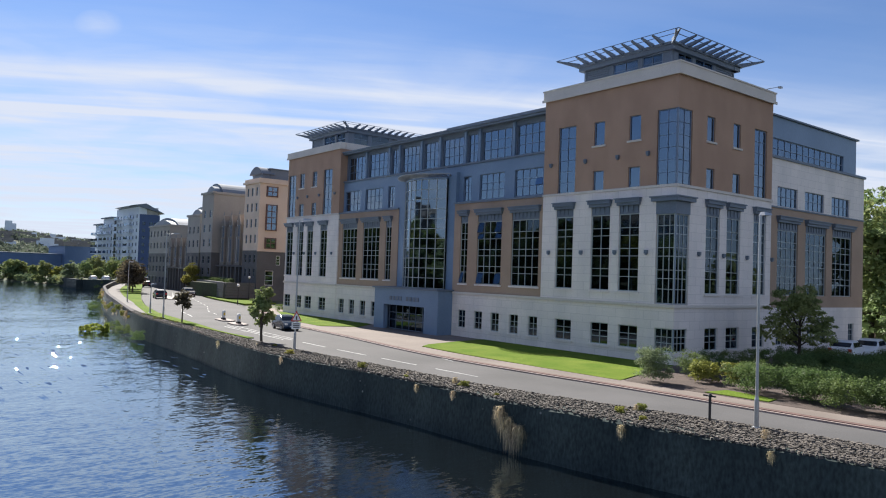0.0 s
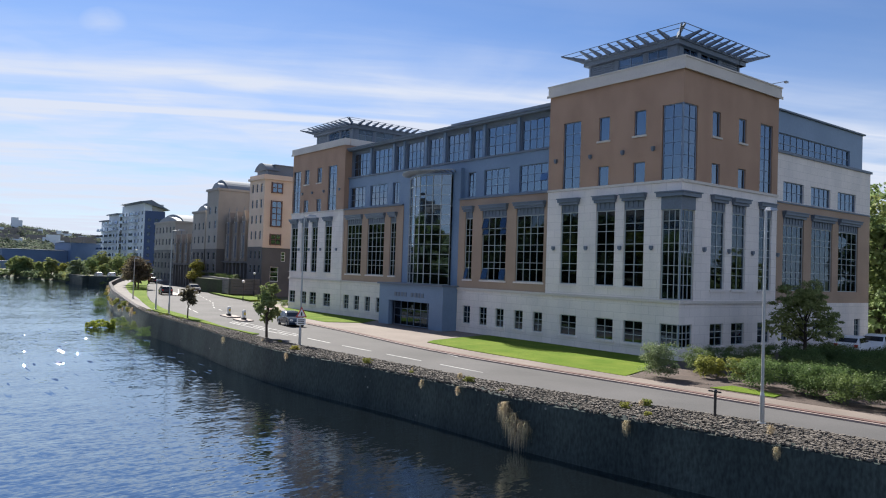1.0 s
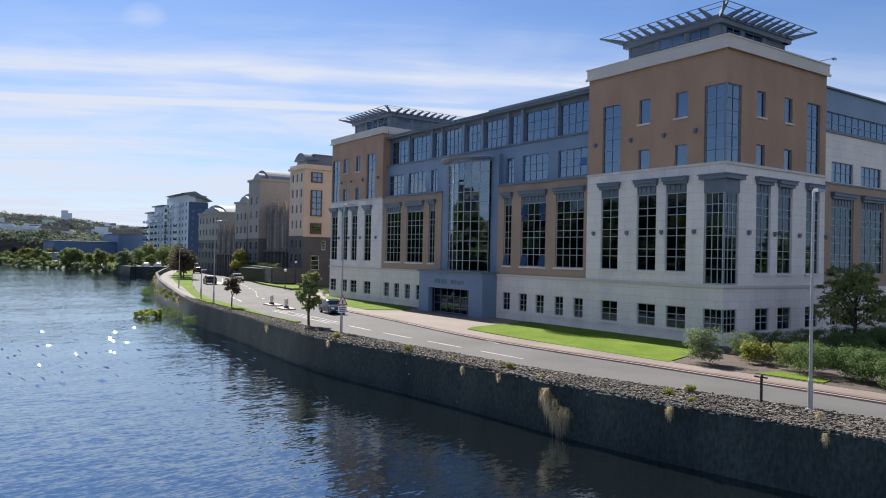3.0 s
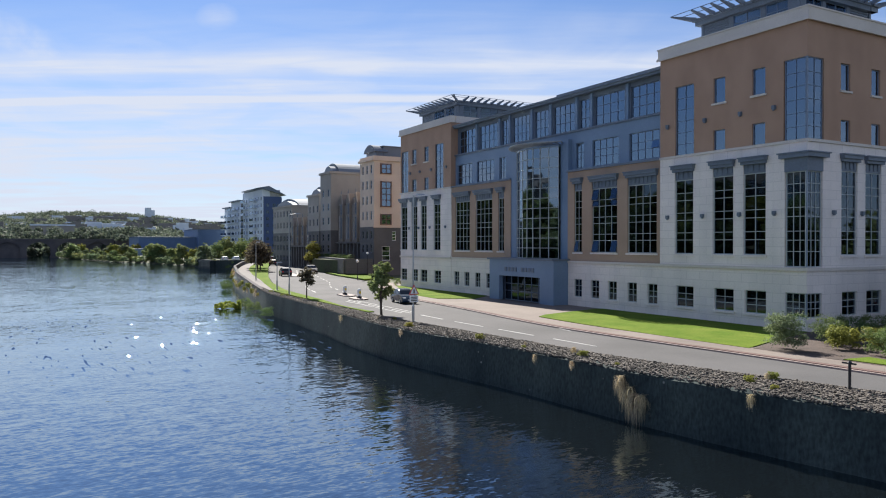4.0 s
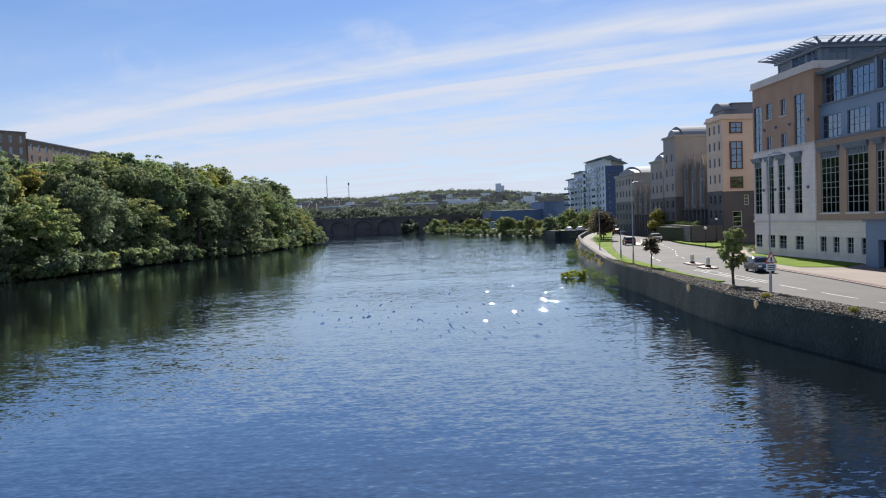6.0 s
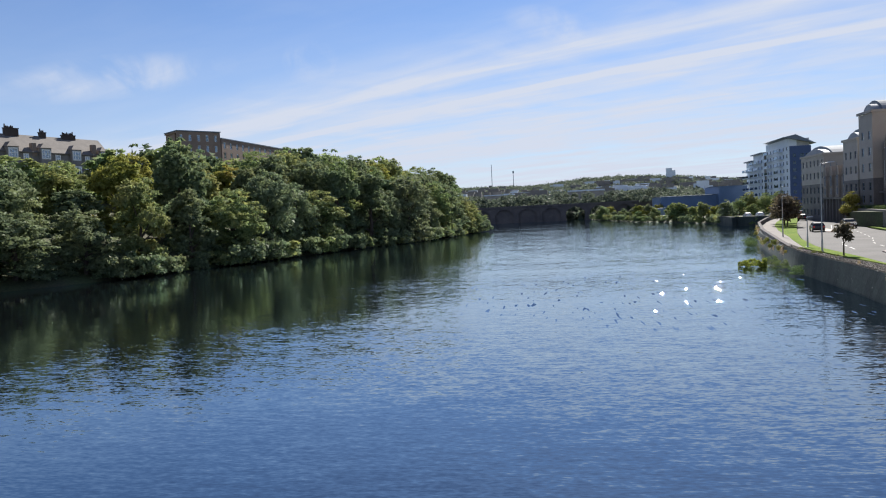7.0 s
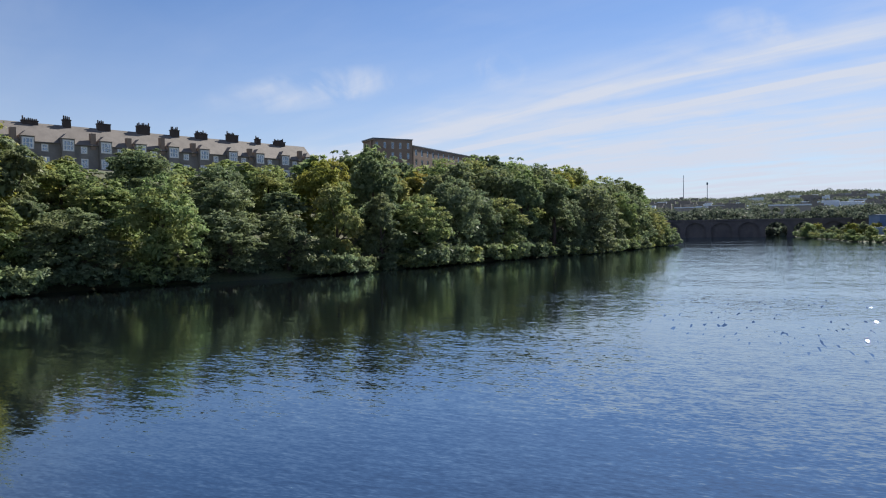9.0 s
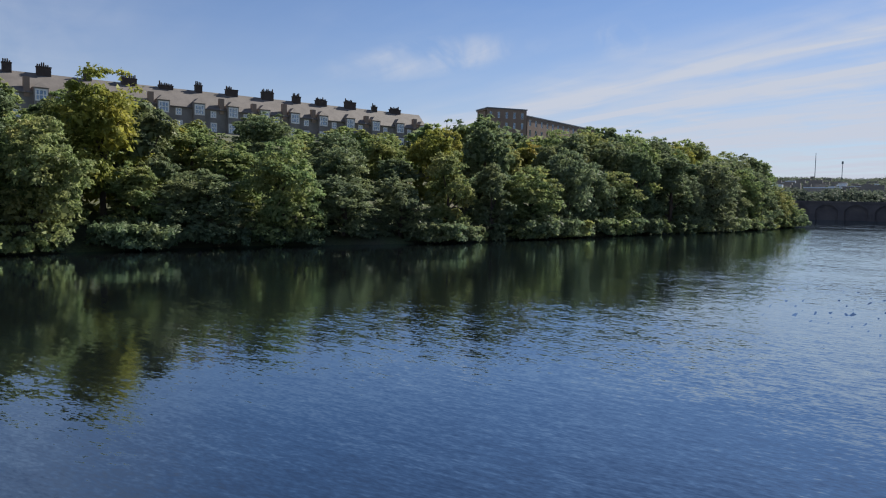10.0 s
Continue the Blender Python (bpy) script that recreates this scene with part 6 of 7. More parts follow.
def hill_flats():
    t = thing("apartment_block", "brown brick flats with flat roof above the wood", "apartment block")
    for p0, p1, z1, cols in ((Vector((-153, 171, 0)), Vector((-144.8, 181.5, 0)), 33.4, 5), (Vector((-144.6, 181.9, 0)), Vector((-141.5, 236, 0)), 31.6, 14)):
        u = (p1 - p0).normalized()
        f = Face(p0.x, p0.y, u.x, u.y, u.y, -u.x)
        L = (p1 - p0).length
        w = L / cols
        wins = [((i + 0.3) * w, (i + 0.62) * w, z, z + 1.9) for i in range(cols) for z in (z1 - 12.1, z1 - 9.0, z1 - 5.9, z1 - 2.8)]
        wall_panel("wall", f, 0, L, 16, z1, wins, 0.4, M["aptbrick"], t)
        for v in wins:
            simple_window(f, *v, t, 2, 1)
        bm = bmesh.new()
        fbox(bm, f, 0.4, L, 16, z1 - 0.02, -9, -2.5)
        fbox(bm, f, 0, L, z1 - 0.4, z1 - 0.05, -9, -0.41)
        part("core", bm, M["aptbrick"], t)
        bm = bmesh.new()
        fbox(bm, f, -0.2, L + 0.2, z1 + 0.002, z1 + 0.3, -9, 0.2)
        part("roof", bm, M["lead"], t)


hill_flats()


# ---- the far end of the river ----
def viaduct():
    t = thing("viaduct", "long dark stone railway viaduct across the river", "viaduct")
    y, z1 = 446.0, 8.6
    xs = np.arange(-180, 0.1, 15)
    for i, x in enumerate(xs):
        part("pier", boxes((x - 1.6, x + 1.6, y, y + 7, -4, 3.0), (x - 2.0, x + 2.0, y - 0.5, y + 7.5, -4, -1.2)), M["viaduct"], t)
    for a, b in zip(xs, xs[1:]):
        bm = bmesh.new()
        n = 14
        top, bot = [], []
        for side in (0, 7):
            for k in range(n + 1):
                px = a + 1.6 + (b - a - 3.2) * k / n
                bot.append(bm.verts.new((px, y + side, 3.0 + 3.6 * math.sin(math.pi * k / n) ** 0.7)))
                top.append(bm.verts.new((px, y + side, 7.4)))
        m = n + 1
        for k in range(n):
            bm.faces.new((bot[k], bot[k + 1], top[k + 1], top[k]))
            bm.faces.new((bot[m + k], top[m + k], top[m + k + 1], bot[m + k + 1]))
            bm.faces.new((bot[k], bot[m + k], bot[m + k + 1], bot[k + 1]))
        bmesh.ops.recalc_face_normals(bm, faces=bm.faces)
        part("arch", bm, M["viaduct"], t)
    # solid panels stand in for the dark shade inside most arches
    for a, b in zip(xs, xs[1:]):
        if not -46 < a < -29:
            part("arch_shade_panel", boxes((a + 1.6, b - 1.6, y + 1.2, y + 2.0, -4, 7.0)), M["viaduct"], t)
    for x in xs:
        part("spandrel", boxes((x - 1.6, x + 1.6, y, y + 7, 3.002, 7.4)), M["viaduct"], t)
    part("parapet", boxes((-182, 2, y - 0.3, y + 7.3, 7.402, z1)), M["viaduct"], t)
    part("abutment", boxes((-200, -182.01, y - 1, y + 8, -4, z1 - 0.4), (2.01, 30, y - 1, y + 8, -4, z1 - 0.4)), M["viaduct"], t)


viaduct()


def warehouse():
    t = thing("warehouse", "blue metal-clad riverside warehouse with pitched roofs", "warehouse")
    for x0, x1, y0, z0, z1, zr in ((6, 34, 372, 0, 9.2, 9.5), (34.1, 60, 366, 0, 13.2, 13.6)):
        n = 6
        w = (x1 - x0) / n
        f = Face(x0, y0, 1, 0, 0, -1)
        wall_panel("wall", f, 0, x1 - x0, z0, z1, [(i * w + 1, i * w + 2.6, 1.5, 3.6) for i in range(n)], 0.3, M["shedblue"], t)
        for i in range(n):
            simple_window(f, i * w + 1, i * w + 2.6, 1.5, 3.6, t, 2, 2)
        part("wall", boxes((x0, x0 + 0.3, y0 + 0.31, y0 + 40, z0, z1)), M["shedblue"], t)
        bm = bmesh.new()
        v = [bm.verts.new(p) for p in ((x0 - 0.5, y0 - 0.5, z1), (x1 + 0.3, y0 - 0.5, z1), (x0 - 0.5, y0 + 20, zr), (x1 + 0.3, y0 + 20, zr), (x0 - 0.5, y0 + 40, z1), (x1 + 0.3, y0 + 40, z1))]
        for q in ((0, 1, 3, 2), (2, 3, 5, 4), (0, 2, 4), (1, 5, 3), (0, 4, 5, 1)):
            bm.faces.new([v[k] for k in q])
        bmesh.ops.recalc_face_normals(bm, faces=bm.faces)
        part("roof", bm, M["shedroof"], t)
    part("annexe", boxes((2.0, 12, 360, 371.9, 0, 3.4)), M["blue"], t)


warehouse()
tagged(part("far_quay_wall", boxes((6.5, 8.0, 205, 228, -4, 0.6), (8.001, 70, 204, 205, -4, 0.6)), M["quay"]), "dark stone wall on the far river bend", "quay wall", kind="structure")


def hillside_town():
    """Small far houses on the hillside, too many to count."""
    rnd = np.random.default_rng(9)
    for mat_name, name, label, count in (("house", "hillside_houses", "pale houses scattered on the far hillside", 170), ("paleblue", "hillside_roofs", "pale roofs scattered on the far hillside", 60)):
        bm = bmesh.new()
        for i in range(count):
            b, d = rnd.uniform(-16, 11), rnd.uniform(900, 2200)
            x, y = EYE[0] - d * math.sin(radians(b)), EYE[1] + d * math.cos(radians(b))
            z = float(ground_height(np.array([x]), np.array([y]))[0])
            w, dd, h = rnd.uniform(7, 26), rnd.uniform(8, 12), rnd.uniform(7, 15)
            box(bm, x - w / 2, x + w / 2, y - dd / 2, y + dd / 2, z - 3, z + h)
        tagged(part(name, bm, M[mat_name]), label, "houses", kind="stuff")
    b, d = -7.5, 2350
    x, y = EYE[0] - d * math.sin(radians(b)), EYE[1] + d * math.cos(radians(b))
    t = thing("tower_block", "grey tower block on the far hilltop", "tower block")
    part("wall", boxes((x - 8, x + 8, y, y + 14, 60, 113), (x + 8.01, x + 18, y, y + 14, 60, 106)), M["paleblue"], t)
    for b, hgt in ((5.7, 152), (4.05, 122)):
        d = 2300
        x, y = EYE[0] - d * math.sin(radians(b)), EYE[1] + d * math.cos(radians(b))
        bm = bmesh.new()
        tube(bm, (x, y, 70), (x, y, hgt), 1.1, 0.7, 6)
        if hgt < 130:
            tube(bm, (x, y, hgt), (x, y, hgt + 7), 2.4, 2.4, 8)
        tagged(part("radio_mast", bm, M["lead"]), "slender radio mast on the far hilltop", "mast")
    for b, d, w, z0, h in ((-1.4, 640, 30, 4, 15.5), (5.2, 900, 36, 8, 17), (-5.0, 1050, 34, 14, 17)):
        x, y = EYE[0] - d * math.sin(radians(b)), EYE[1] + d * math.cos(radians(b))
        t = thing("industrial_shed", "pale grey industrial shed beyond the viaduct", "warehouse")
        part("wall", boxes((x - w / 2, x + w / 2, y, y + 25, z0 - 6, z0 + h)), M["taupe"], t)
        part("roof", boxes((x - w / 2 - 0.5, x + w / 2 + 0.5, y - 0.5, y + 26, z0 + h + 0.01, z0 + h + 1.2)), M["paleblue"], t)


hillside_town()


# ---- street furniture, cars and small things ----
def street_lamp(at, h, label, arm=0.7, turn=0.0):
    t = thing("street_lamp", label, "street lamp", "lamps along the river road", at=at)
    t.rotation_euler = (0, 0, turn)
    bm = bmesh.new()
    tube(bm, (0, 0, 0), (0, 0, 1.1), 0.095, 0.09, 12)
    tube(bm, (0, 0, 1.1), (0, 0, 1.22), 0.09, 0.062, 12)
    tube(bm, (0, 0, 1.22), (0, 0, h), 0.062, 0.045, 12)
    part("column", bm, M["steel"], t)
    bm = bmesh.new()
    tube(bm, (0, 0, 0), (0, 0, 0.06), 0.18, 0.16, 12)
    part("base_plate", bm, M["steel"], t)
    bm = bmesh.new()
    tube(bm, (0, 0, h - 0.05), (arm, 0, h + 0.05), 0.035, 0.03, 8)
    part("arm", bm, M["steel"], t)
    bm = bmesh.new()
    v = [bm.verts.new(p) for p in ((arm - 0.15, -0.13, h), (arm + 0.5, -0.1, h + 0.05), (arm + 0.5, 0.1, h + 0.05), (arm - 0.15, 0.13, h), (arm - 0.1, -0.08, h + 0.14), (arm + 0.42, -0.06, h + 0.13), (arm + 0.42, 0.06, h + 0.13), (arm - 0.1, 0.08, h + 0.14))]
    for f in ((3, 2, 1, 0), (4, 5, 6, 7), (0, 1, 5, 4), (1, 2, 6, 5), (2, 3, 7, 6), (3, 0, 4, 7)):
        bm.faces.new([v[i] for i in f])
    part("lantern", bm, M["steel"], t, "grey lamp head")
    return t


street_lamp((-14.5, -13.8, 0.02), 8.3, "tall grey street lamp column on the quay edge", 0.25, 0.0)
col = street_lamp((-18.25, 17.9, 0.02), 9.0, "tall grey lamp column carrying a warning sign", 0.4)
bm = bmesh.new()
tri = [(-0.42, 1.95), (0.42, 1.95), (0.0, 2.68)]
lo, hi = [bm.verts.new((x, -0.114, z)) for x, z in tri], [bm.verts.new((x, -0.094, z)) for x, z in tri]
bm.faces.new(lo), bm.faces.new(hi[::-1])
for k in range(3):
    bm.faces.new((lo[k], hi[k], hi[(k + 1) % 3], lo[(k + 1) % 3]))
bmesh.ops.recalc_face_normals(bm, faces=bm.faces)
sign = part("warning_triangle", bm, M["red"], col, "red and white triangular warning sign")
bm = bmesh.new()
c = [(x * 0.72, z + (2.19 - z) * 0.28) for x, z in tri]
lo, hi = [bm.verts.new((x, -0.122, z)) for x, z in c], [bm.verts.new((x, -0.116, z)) for x, z in c]
bm.faces.new(lo), bm.faces.new(hi[::-1])
for k in range(3):
    bm.faces.new((lo[k], hi[k], hi[(k + 1) % 3], lo[(k + 1) % 3]))
bmesh.ops.recalc_face_normals(bm, faces=bm.faces)
part("sign_face", bm, M["white"], sign)
part("symbol", boxes((-0.05, 0.05, -0.13, -0.124, 2.05, 2.32)), M["black"], sign)
plate = part("sign_plate", boxes((-0.34, 0.34, -0.114, -0.095, 1.42, 1.88)), M["white"], col)
for z in (1.5, 1.62, 1.74):
    part("text_bar", boxes((-0.24, 0.24, -0.12, -0.1145, z, z + 0.06)), M["black"], plate)
street_lamp((-17.5, 49.0, 0.1), 8.7, "tall grey street lamp on the grass verge", 0.8)
street_lamp((-12.2, 82.2, 0.1), 5.7, "grey lamp post beside the riverside path", 0.2)
street_lamp((-16.4, 57.2, 0.1), 3.2, "short grey post on the grass verge", 0.1)
street_lamp((6.0, 150.0, 0.1), 8.0, "grey street lamp at the road bend", 0.8)


def globe_lamp(at, h):
    t = thing("globe_lamp", "black lamp post with a white globe", "street lamp", at=at)
    bm = bmesh.new()
    tube(bm, (0, 0, 0), (0, 0, h), 0.06, 0.045, 10)
    tube(bm, (0, 0, 0), (0, 0, 0.5), 0.1, 0.09, 10)
    part("column", bm, M["black"], t)
    bm = bmesh.new()
    bmesh.ops.create_uvsphere(bm, u_segments=16, v_segments=10, radius=0.22)
    bmesh.ops.translate(bm, vec=(0, 0, h + 0.25), verts=bm.verts)
    part("globe", bm, M["white"], t, "white glass globe")


globe_lamp((1.6, 75.7, 0.1), 2.6)
globe_lamp((10.4, 92.2, 0.1), 3.6)


def bollard(at, kind):
    t = thing("bollard", {"post": "dark metal post at the road edge", "island": "white and yellow traffic island bollard"}[kind], "bollard", at=at)
    bm = bmesh.new()
    if kind == "post":
        tube(bm, (0, 0, -0.2), (0, 0, 1.05), 0.055, 0.055, 10)
        tube(bm, (0, 0, 1.05), (0, 0, 1.12), 0.09, 0.05, 10)
        part("post", bm, M["black"], t)
        part("rail", boxes((-0.03, 0.03, -0.25, 0.3, 1.0, 1.06)), M["black"], t)
    else:
        box(bm, -0.15, 0.15, -0.2, 0.2, 0.2, 0.95)
        bmesh.ops.bevel(bm, geom=bm.edges[:], offset=0.07, segments=3, affect="EDGES")
        part("shell", bm, M["white"], t)
        part("plinth", boxes((-0.18, 0.18, -0.23, 0.23, 0.0, 0.198)), M["black"], t)
        part("panel", boxes((-0.09, 0.09, -0.215, -0.202, 0.45, 0.7)), M["yellow"], t)


bollard((-15.0, -12.1, 0.02), "post")
for x, y in ((-12.5, 45.4), (-13.2, 39.8)):
    bollard((x, y, 0.14), "island")


def island(x0, y0, x1, y1, w):
    bm = bmesh.new()
    d = Vector((x1 - x0, y1 - y0, 0)).normalized()
    s = Vector((d.y, -d.x, 0)) * w
    p0, p1 = Vector((x0, y0, 0)), Vector((x1, y1, 0))
    ring = [p0 - s, p0 - d * w, p0 + s, p1 + s, p1 + d * w, p1 - s]
    up = [bm.verts.new((p.x, p.y, 0.14)) for p in ring]
    lo = [bm.verts.new((p.x, p.y, 0.0)) for p in ring]
    bm.faces.new(up)
    for i in range(6):
        bm.faces.new((up[i], lo[i], lo[(i + 1) % 6], up[(i + 1) % 6]))
    bmesh.ops.recalc_face_normals(bm, faces=bm.faces)
    tagged(part("traffic_island", bm, M["kerb"]), "raised kerbed traffic island in the road", "traffic island")


island(-13.3, 38.9, -13.1, 41.0, 0.7)
island(-12.5, 44.0, -12.3, 46.5, 0.7)
island(-2.4, 92.5, -0.2, 104.0, 0.8)

# road paint
LINE = [(0, -15.3), (16, -15.6), (28, -15.3), (48, -14.3), (61, -11.6), (72, -7.6), (95, -1.5), (120, 6.5), (150, 16)]


def paint(y0, y1, x_of, w=0.12):
    bm = bmesh.new()
    up = [bm.verts.new((x_of(y) + s * w / 2, y, 0.042)) for y, s in ((y0, -1), (y0, 1), (y1, 1), (y1, -1))]
    lo = [bm.verts.new((v.co.x, v.co.y, 0.028)) for v in up]
    bm.faces.new(up)
    for i in range(4):
        bm.faces.new((up[i], lo[i], lo[(i + 1) % 4], up[(i + 1) % 4]))
    bmesh.ops.recalc_face_normals(bm, faces=bm.faces)
    tagged(part("road_marking", bm, M["line"]), "worn white painted road line", "road marking", "road markings", "structure")


def mid(y):
    return float(np.interp(y, [p[0] for p in LINE], [p[1] for p in LINE]))


y = 1.8
while y < 120:
    if not 37 < y < 47:
        paint(y, y + 3.7, mid)
    y += 5.55
for o in (-0.55, 0.55):
    paint(24.5, 38, lambda v, o=o: mid(v) + o, 0.1)
paint(8, 64, lambda v: kerb_far(v) - 0.3, 0.09)
y = 50.0
while y < 110:
    paint(y, y + 2.0, lambda v: mid(v) + 3.3, 0.12)
    y += 5.0


def car(at, turn, paint_name, label, scale=1.0):
    """A small hatchback facing +x."""
    t = thing("car", label, "car", at=at)
    t.rotation_euler, t.scale = (0, 0, turn), (scale,) * 3
    prof = [(-2.0, 0.28), (-2.08, 0.55), (-2.02, 0.92), (-1.92, 1.02), (-1.55, 1.38), (-1.1, 1.5), (0.1, 1.5), (0.5, 1.38), (1.05, 1.0), (1.75, 0.86), (2.05, 0.68), (2.1, 0.42), (2.0, 0.25)]
    bm = bmesh.new()
    rows = []
    for s in (-1, -0.88, 0.88, 1):
        row = []
        for x, z in prof:
            half = 0.88 if z <= 1.03 else 0.88 - (z - 1.0) * 0.42
            k = abs(s)
            row.append(bm.verts.new((x * (0.985 if k == 1 else 1.0), math.copysign(half * (1.0 if k == 1 else 0.9), s), z - (0.035 if k == 1 and z > 1.2 else 0))))
        rows.append(row)
    n = len(prof)
    for p, q in zip(rows, rows[1:]):
        for i in range(n):
            bm.faces.new((p[i], p[(i + 1) % n], q[(i + 1) % n], q[i]))
    bm.faces.new(rows[0][::-1]), bm.faces.new(rows[-1])
    bmesh.ops.recalc_face_normals(bm, faces=bm.faces)
    body = part("body", bm, M[paint_name], t)
    for f in body.data.polygons:
        f.use_smooth = False
    for nm, quad, o in (("windscreen", [(0.52, 1.36), (1.0, 1.03)], 0.02), ("rear_window", [(-1.86, 1.06), (-1.55, 1.37)], 0.02)):
        (xa, za), (xb, zb) = quad
        d = Vector((zb - za, 0, -(xb - xa))).normalized() * (o if nm == "windscreen" else o)
        if d.z < 0:
            d = -d
        bm = bmesh.new()
        lo = [bm.verts.new(Vector((x, y, z))) for x, y, z in ((xa, -0.66, za), (xa, 0.66, za), (xb, 0.7, zb), (xb, -0.7, zb))]
        hi = [bm.verts.new(v.co + d) for v in lo]
        bm.faces.new(hi), bm.faces.new(lo[::-1])
        for k in range(4):
            bm.faces.new((lo[k], lo[(k + 1) % 4], hi[(k + 1) % 4], hi[k]))
        bmesh.ops.recalc_face_normals(bm, faces=bm.faces)
        part(nm, bm, M["glass_car"], t)
    for s in (-1, 1):
        for xa, xb in ((-1.5, -0.45), (-0.38, 0.62)):
            bm = bmesh.new()
            pts = [(xa, 1.04), (xb + (0.25 if xb > 0 else 0), 1.04), (xb - (0.1 if xb > 0 else 0), 1.36), (xa + (0.2 if xa < -1 else 0), 1.38)]
            lo = [bm.verts.new((x, s * (0.885 - (z - 1.0) * 0.42), z)) for x, z in pts]
            hi = [bm.verts.new((v.co.x, v.co.y + s * 0.012, v.co.z)) for v in lo]
            bm.faces.new(lo), bm.faces.new(hi[::-1])
            for k in range(4):
                bm.faces.new((lo[k], lo[(k + 1) % 4], hi[(k + 1) % 4], hi[k]))
            bmesh.ops.recalc_face_normals(bm, faces=bm.faces)
            part("side_window", bm, M["glass_car"], t)
        for x in (-1.28, 1.28):
            bm = bmesh.new()
            tube(bm, (x, s * 0.70, 0.31), (x, s * 0.90, 0.31), 0.31, 0.31, 18)
            w = part("wheel", bm, M["rubber"], t)
            bm = bmesh.new()
            tube(bm, (x, s * 0.80, 0.31), (x, s * 0.912, 0.31), 0.2, 0.19, 14)
            part("rim", bm, M["steel"], w)
        part("headlight", boxes((1.96, 2.09, s * 0.62 - 0.16, s * 0.62 + 0.16, 0.6, 0.74)), M["white"], t)
        part("tail_light", boxes((-2.09, -1.98, s * 0.68 - 0.12, s * 0.68 + 0.12, 0.72, 0.95)), M["red"], t)
    part("number_plate", boxes((2.085, 2.115, -0.26, 0.26, 0.4, 0.5)), M["white"], t)


M["glass_car"] = mat("dark_car_glass", (0.01, 0.012, 0.014), 0.08, 0.02, 1, 0.0)
car((-11.3, 33.5, 0.03), radians(-98), "paint_blue", "dark blue hatchback on the river road", 0.88)
car((-3.4, 96.0, 0.03), radians(80), "paint_black", "dark car on the river road beyond the islands", 1.0)
car((4.4, 105.0, 0.03), radians(-100), "paint_black", "black car on the river road below the flats", 1.05)
car((12.3, 157.0, 0.03), radians(70), "paint_black", "dark parked car near the far trees", 1.05)
for x, y, p, tn in ((17.5, -3.4, "paint_white", 10), (21.0, -3.6, "paint_white", 190), (25.0, -4.4, "paint_blue", 15), (30.5, -5.0, "paint_white", 12)):
    car((x, y, 0.14), radians(tn), p, "white car parked beside the office wing" if p == "paint_white" else "dark car parked beside the office wing")
tagged(part("car_park", boxes((12.3, 60, -16, 0.35, -0.1, 0.13)), M["asphalt"]), "grey asphalt car park beside the office", "car park", kind="structure")
for i in range(7):
    car((14 + i * 4.0, 219 + (i % 2), 0.0), radians(90), rs.choice(("paint_white", "paint_black", "paint_white")), "parked car on the far river bend")

# hedge terrace in front of the flats
bm = bmesh.new()
for a, b in (((6.9, 94.2), (13.2, 130)), ((6.9, 94.0), (11.6, 92.6))):
    d = Vector((b[0] - a[0], b[1] - a[1], 0))
    s = Vector((d.y, -d.x, 0)).normalized() * 0.25
    n = 6
    for k in range(n):
        z = 0.3 + k * 0.45
        q = [Vector((*a, 0)) - s, Vector((*b, 0)) - s, Vector((*b, 0)) + s, Vector((*a, 0)) + s]
        lo, hi = [bm.verts.new((p.x, p.y, z)) for p in q], [bm.verts.new((p.x, p.y, z + 0.41)) for p in q]
        for f in (lo[::-1], hi):
            bm.faces.new(f)
        for i in range(4):
            bm.faces.new((lo[i], lo[(i + 1) % 4], hi[(i + 1) % 4], hi[i]))
bmesh.ops.recalc_face_normals(bm, faces=bm.faces)
tagged(part("retaining_wall", bm, M["granite"]), "dark banded retaining wall below a hedge", "wall", kind="structure")
tagged(part("terrace_fill", boxes((7.6, 11.9, 95.0, 113, -0.1, 2.6), (11.901, 13.4, 99.5, 128, -0.1, 2.6)), M["earth"]), "raised planted terrace before the flats", "terrace", kind="structure")
for i in range(16):
    yy = 94.8 + i * 1.9
    shrub(PLANTS["green" if i % 3 else "pale"], (8.3 + (yy - 95) * 0.17, yy, 2.5), "trimmed shrub on the raised terrace", i, 0.55, group="terrace shrubs")
plant(TREES["gold"], (10.5, 121, 1.5), 0.42, 1.0, "small yellow-green tree beside the flats")
for i in range(5):
    shrub(PLANTS["gold" if i % 2 else "green"], (0.6 + i * 0.7, 58.8 + i * 0.5, 0.12), "low rounded shrub beside the office tower", i, 0.5)


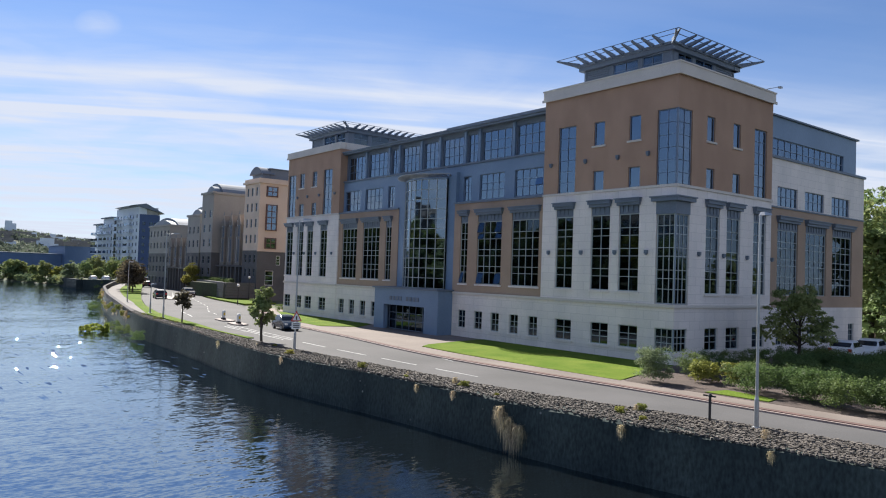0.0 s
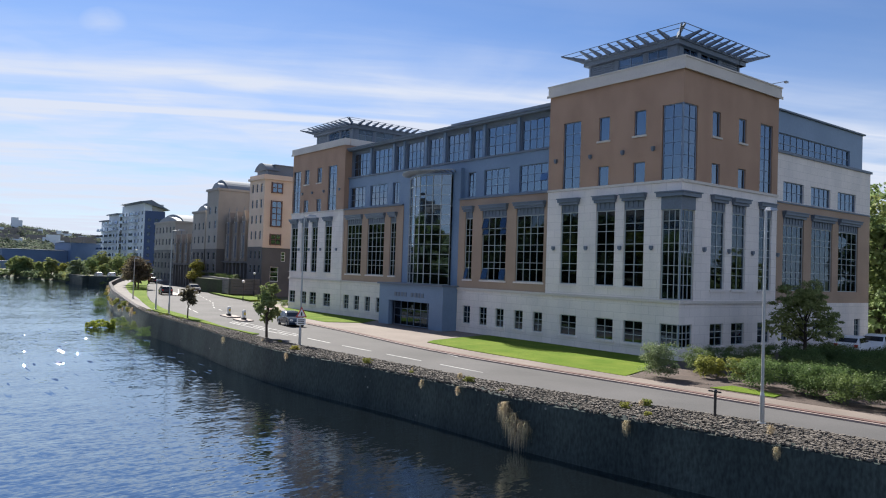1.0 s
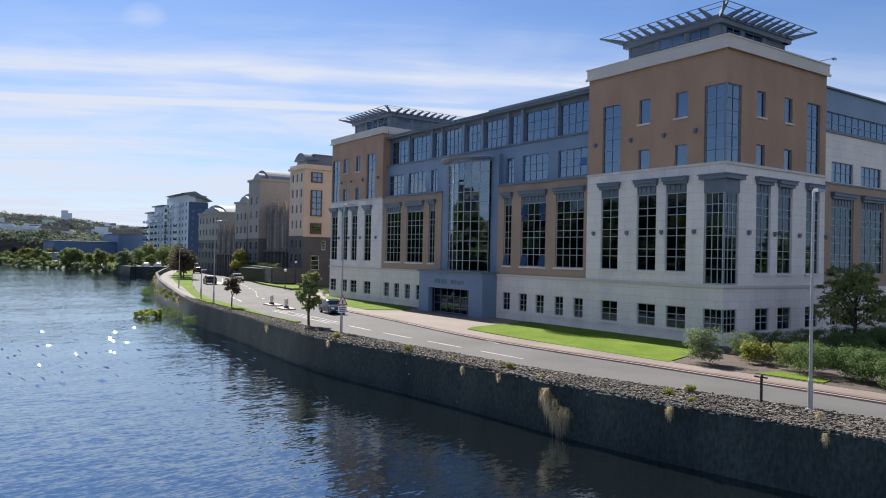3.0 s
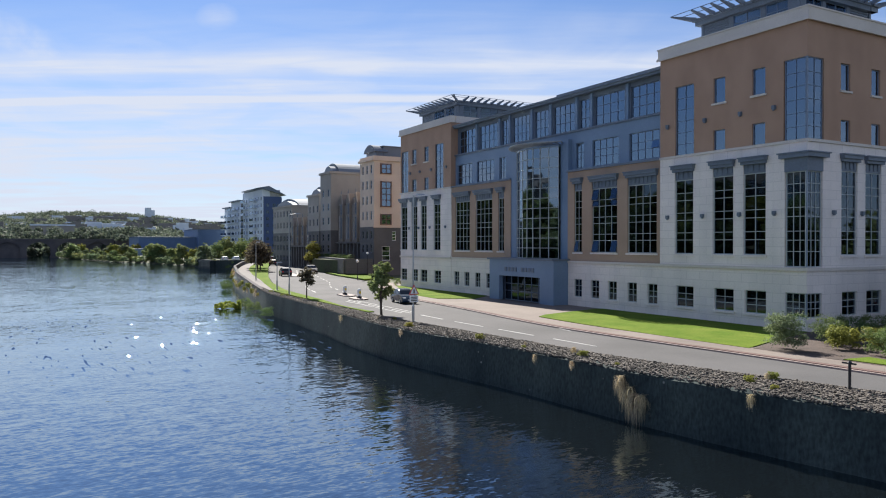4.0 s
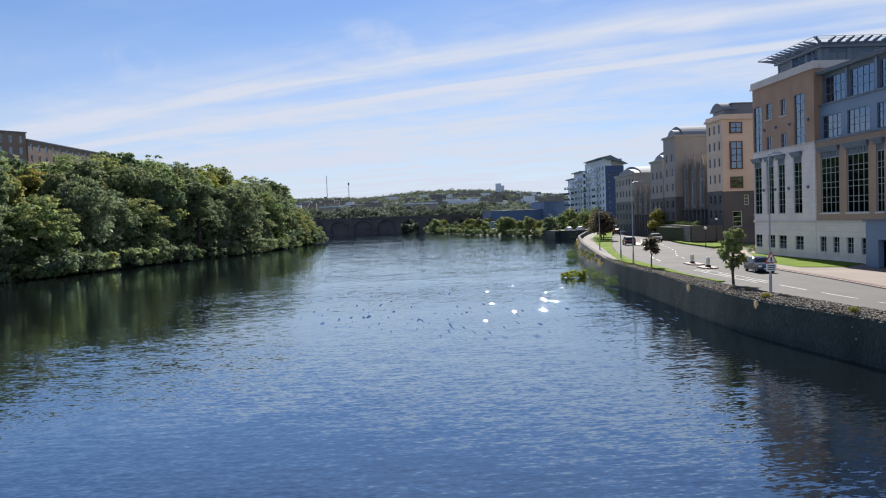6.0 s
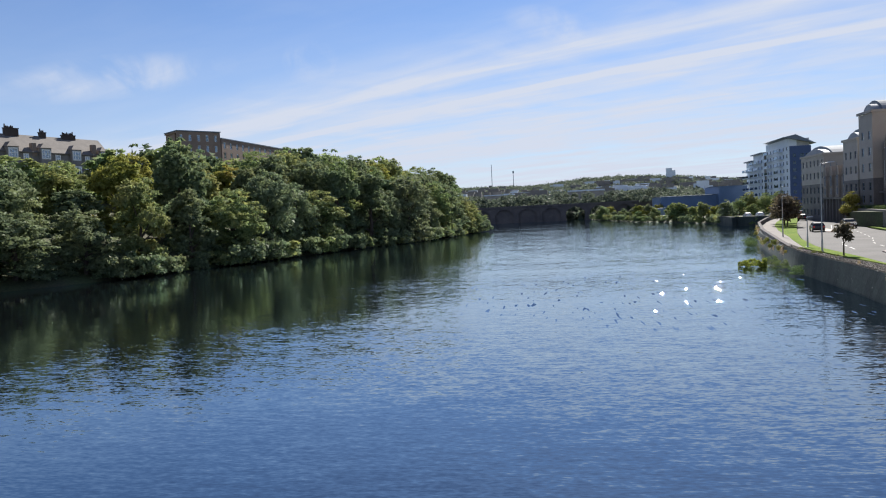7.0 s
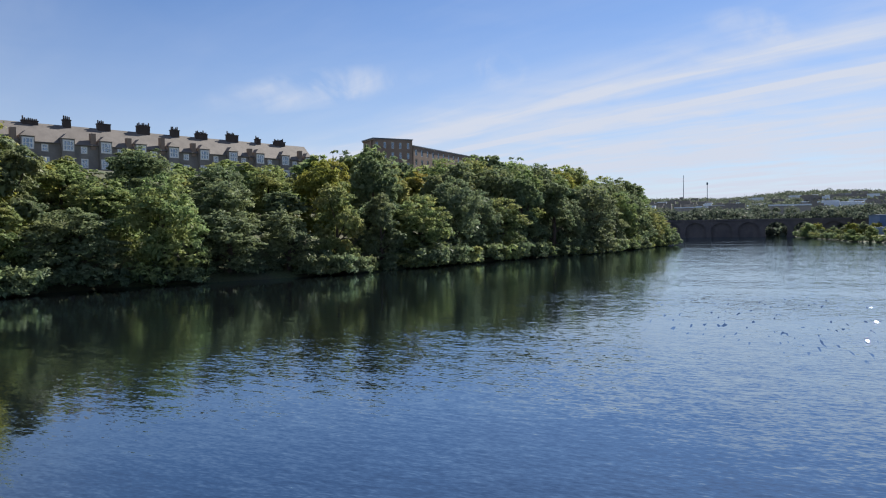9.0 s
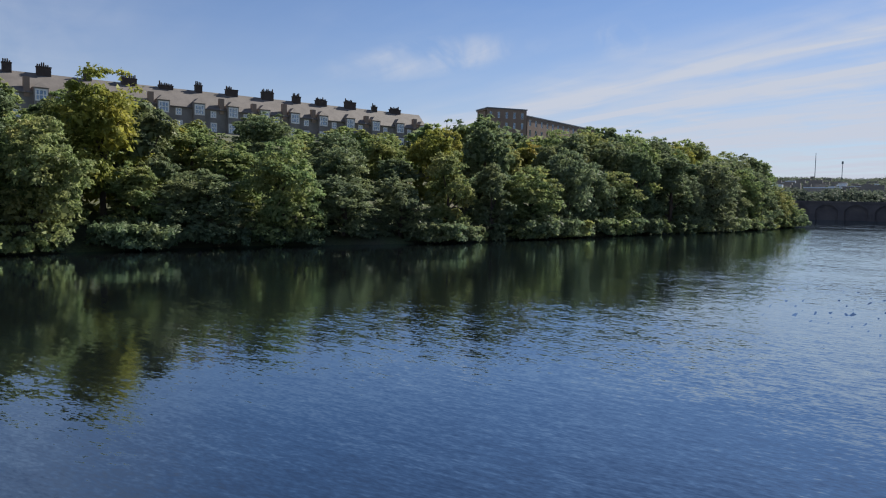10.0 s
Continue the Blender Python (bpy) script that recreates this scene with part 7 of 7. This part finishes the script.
def rubble_strip():
    """The rough stone pitching along the top of the quay."""
    rnd = np.random.default_rng(3)
    cube = np.array([(x, y, z) for z in (-1, 1) for x, y in ((-1, -1), (1, -1), (1, 1), (-1, 1))], float)
    fc = np.array([(3, 2, 1, 0), (4, 5, 6, 7), (0, 1, 5, 4), (1, 2, 6, 5), (2, 3, 7, 6), (3, 0, 4, 7)])
    V, Fc = [], []
    for i in range(26000):
        y = -24 + 95 * rnd.random() ** 1.7
        f, b = wall_front(y), wall_back(y)
        t = rnd.random()
        x = f + (b - f) * t
        s = rnd.uniform(0.018, 0.05) * np.array([rnd.uniform(0.7, 1.4), rnd.uniform(0.7, 1.4), rnd.uniform(0.6, 1.1)])
        a = rnd.uniform(0, 6.28)
        c = cube * s * rnd.uniform(0.7, 1.25, (8, 3))
        r = np.array([[math.cos(a), -math.sin(a), 0], [math.sin(a), math.cos(a), 0], [0, 0, 1]])
        V.append(c @ r.T + np.array([x, y, 0.02 + rnd.uniform(-0.02, 0.03) + 0.03 * math.sin(math.pi * t)]))
        Fc.append(fc + 8 * i)
    tagged(mesh_from("rubble", np.concatenate(V).tolist(), np.concatenate(Fc).tolist(), M["rubble"]), "rough grey-brown stone pitching along the quay top", "stones", kind="stuff")


rubble_strip()


# ---- river parapet beyond the lamp columns ----
ribbon("river_parapet", [y for y in np.arange(60, 187, 1.5)], lambda y: wall_front(y) + 0.05, lambda y: wall_front(y) + 0.55, lambda y: float(np.interp(y, [60, 72, 110, 186], [0.06, 0.35, 0.85, 1.0])), 1.2, M["viaduct"], "low dark stone parapet along the riverside path", "wall")
for i in range(26):
    yy = 62 + i * 2.6 + rs.uniform(-0.8, 0.8)
    shrub(PLANTS["weed" if i % 2 else "gold"], (wall_front(yy) - 0.1, yy, rs.uniform(-1.6, -0.2)), "straggling weeds growing from the quay wall", rs.uniform(0, 6), rs.uniform(0.25, 0.6), "weeds", "wall_weeds")
for i in range(24):
    yy = rs.uniform(-20, 58)
    shrub(PLANTS["gold" if i % 3 else "weed"], (rs.uniform(wall_front(yy) + 0.1, wall_back(yy) - 0.1), yy, 0.0), "tuft of weeds among the quay stones", rs.uniform(0, 6), rs.uniform(0.10, 0.24), "weeds", "stone_weeds")
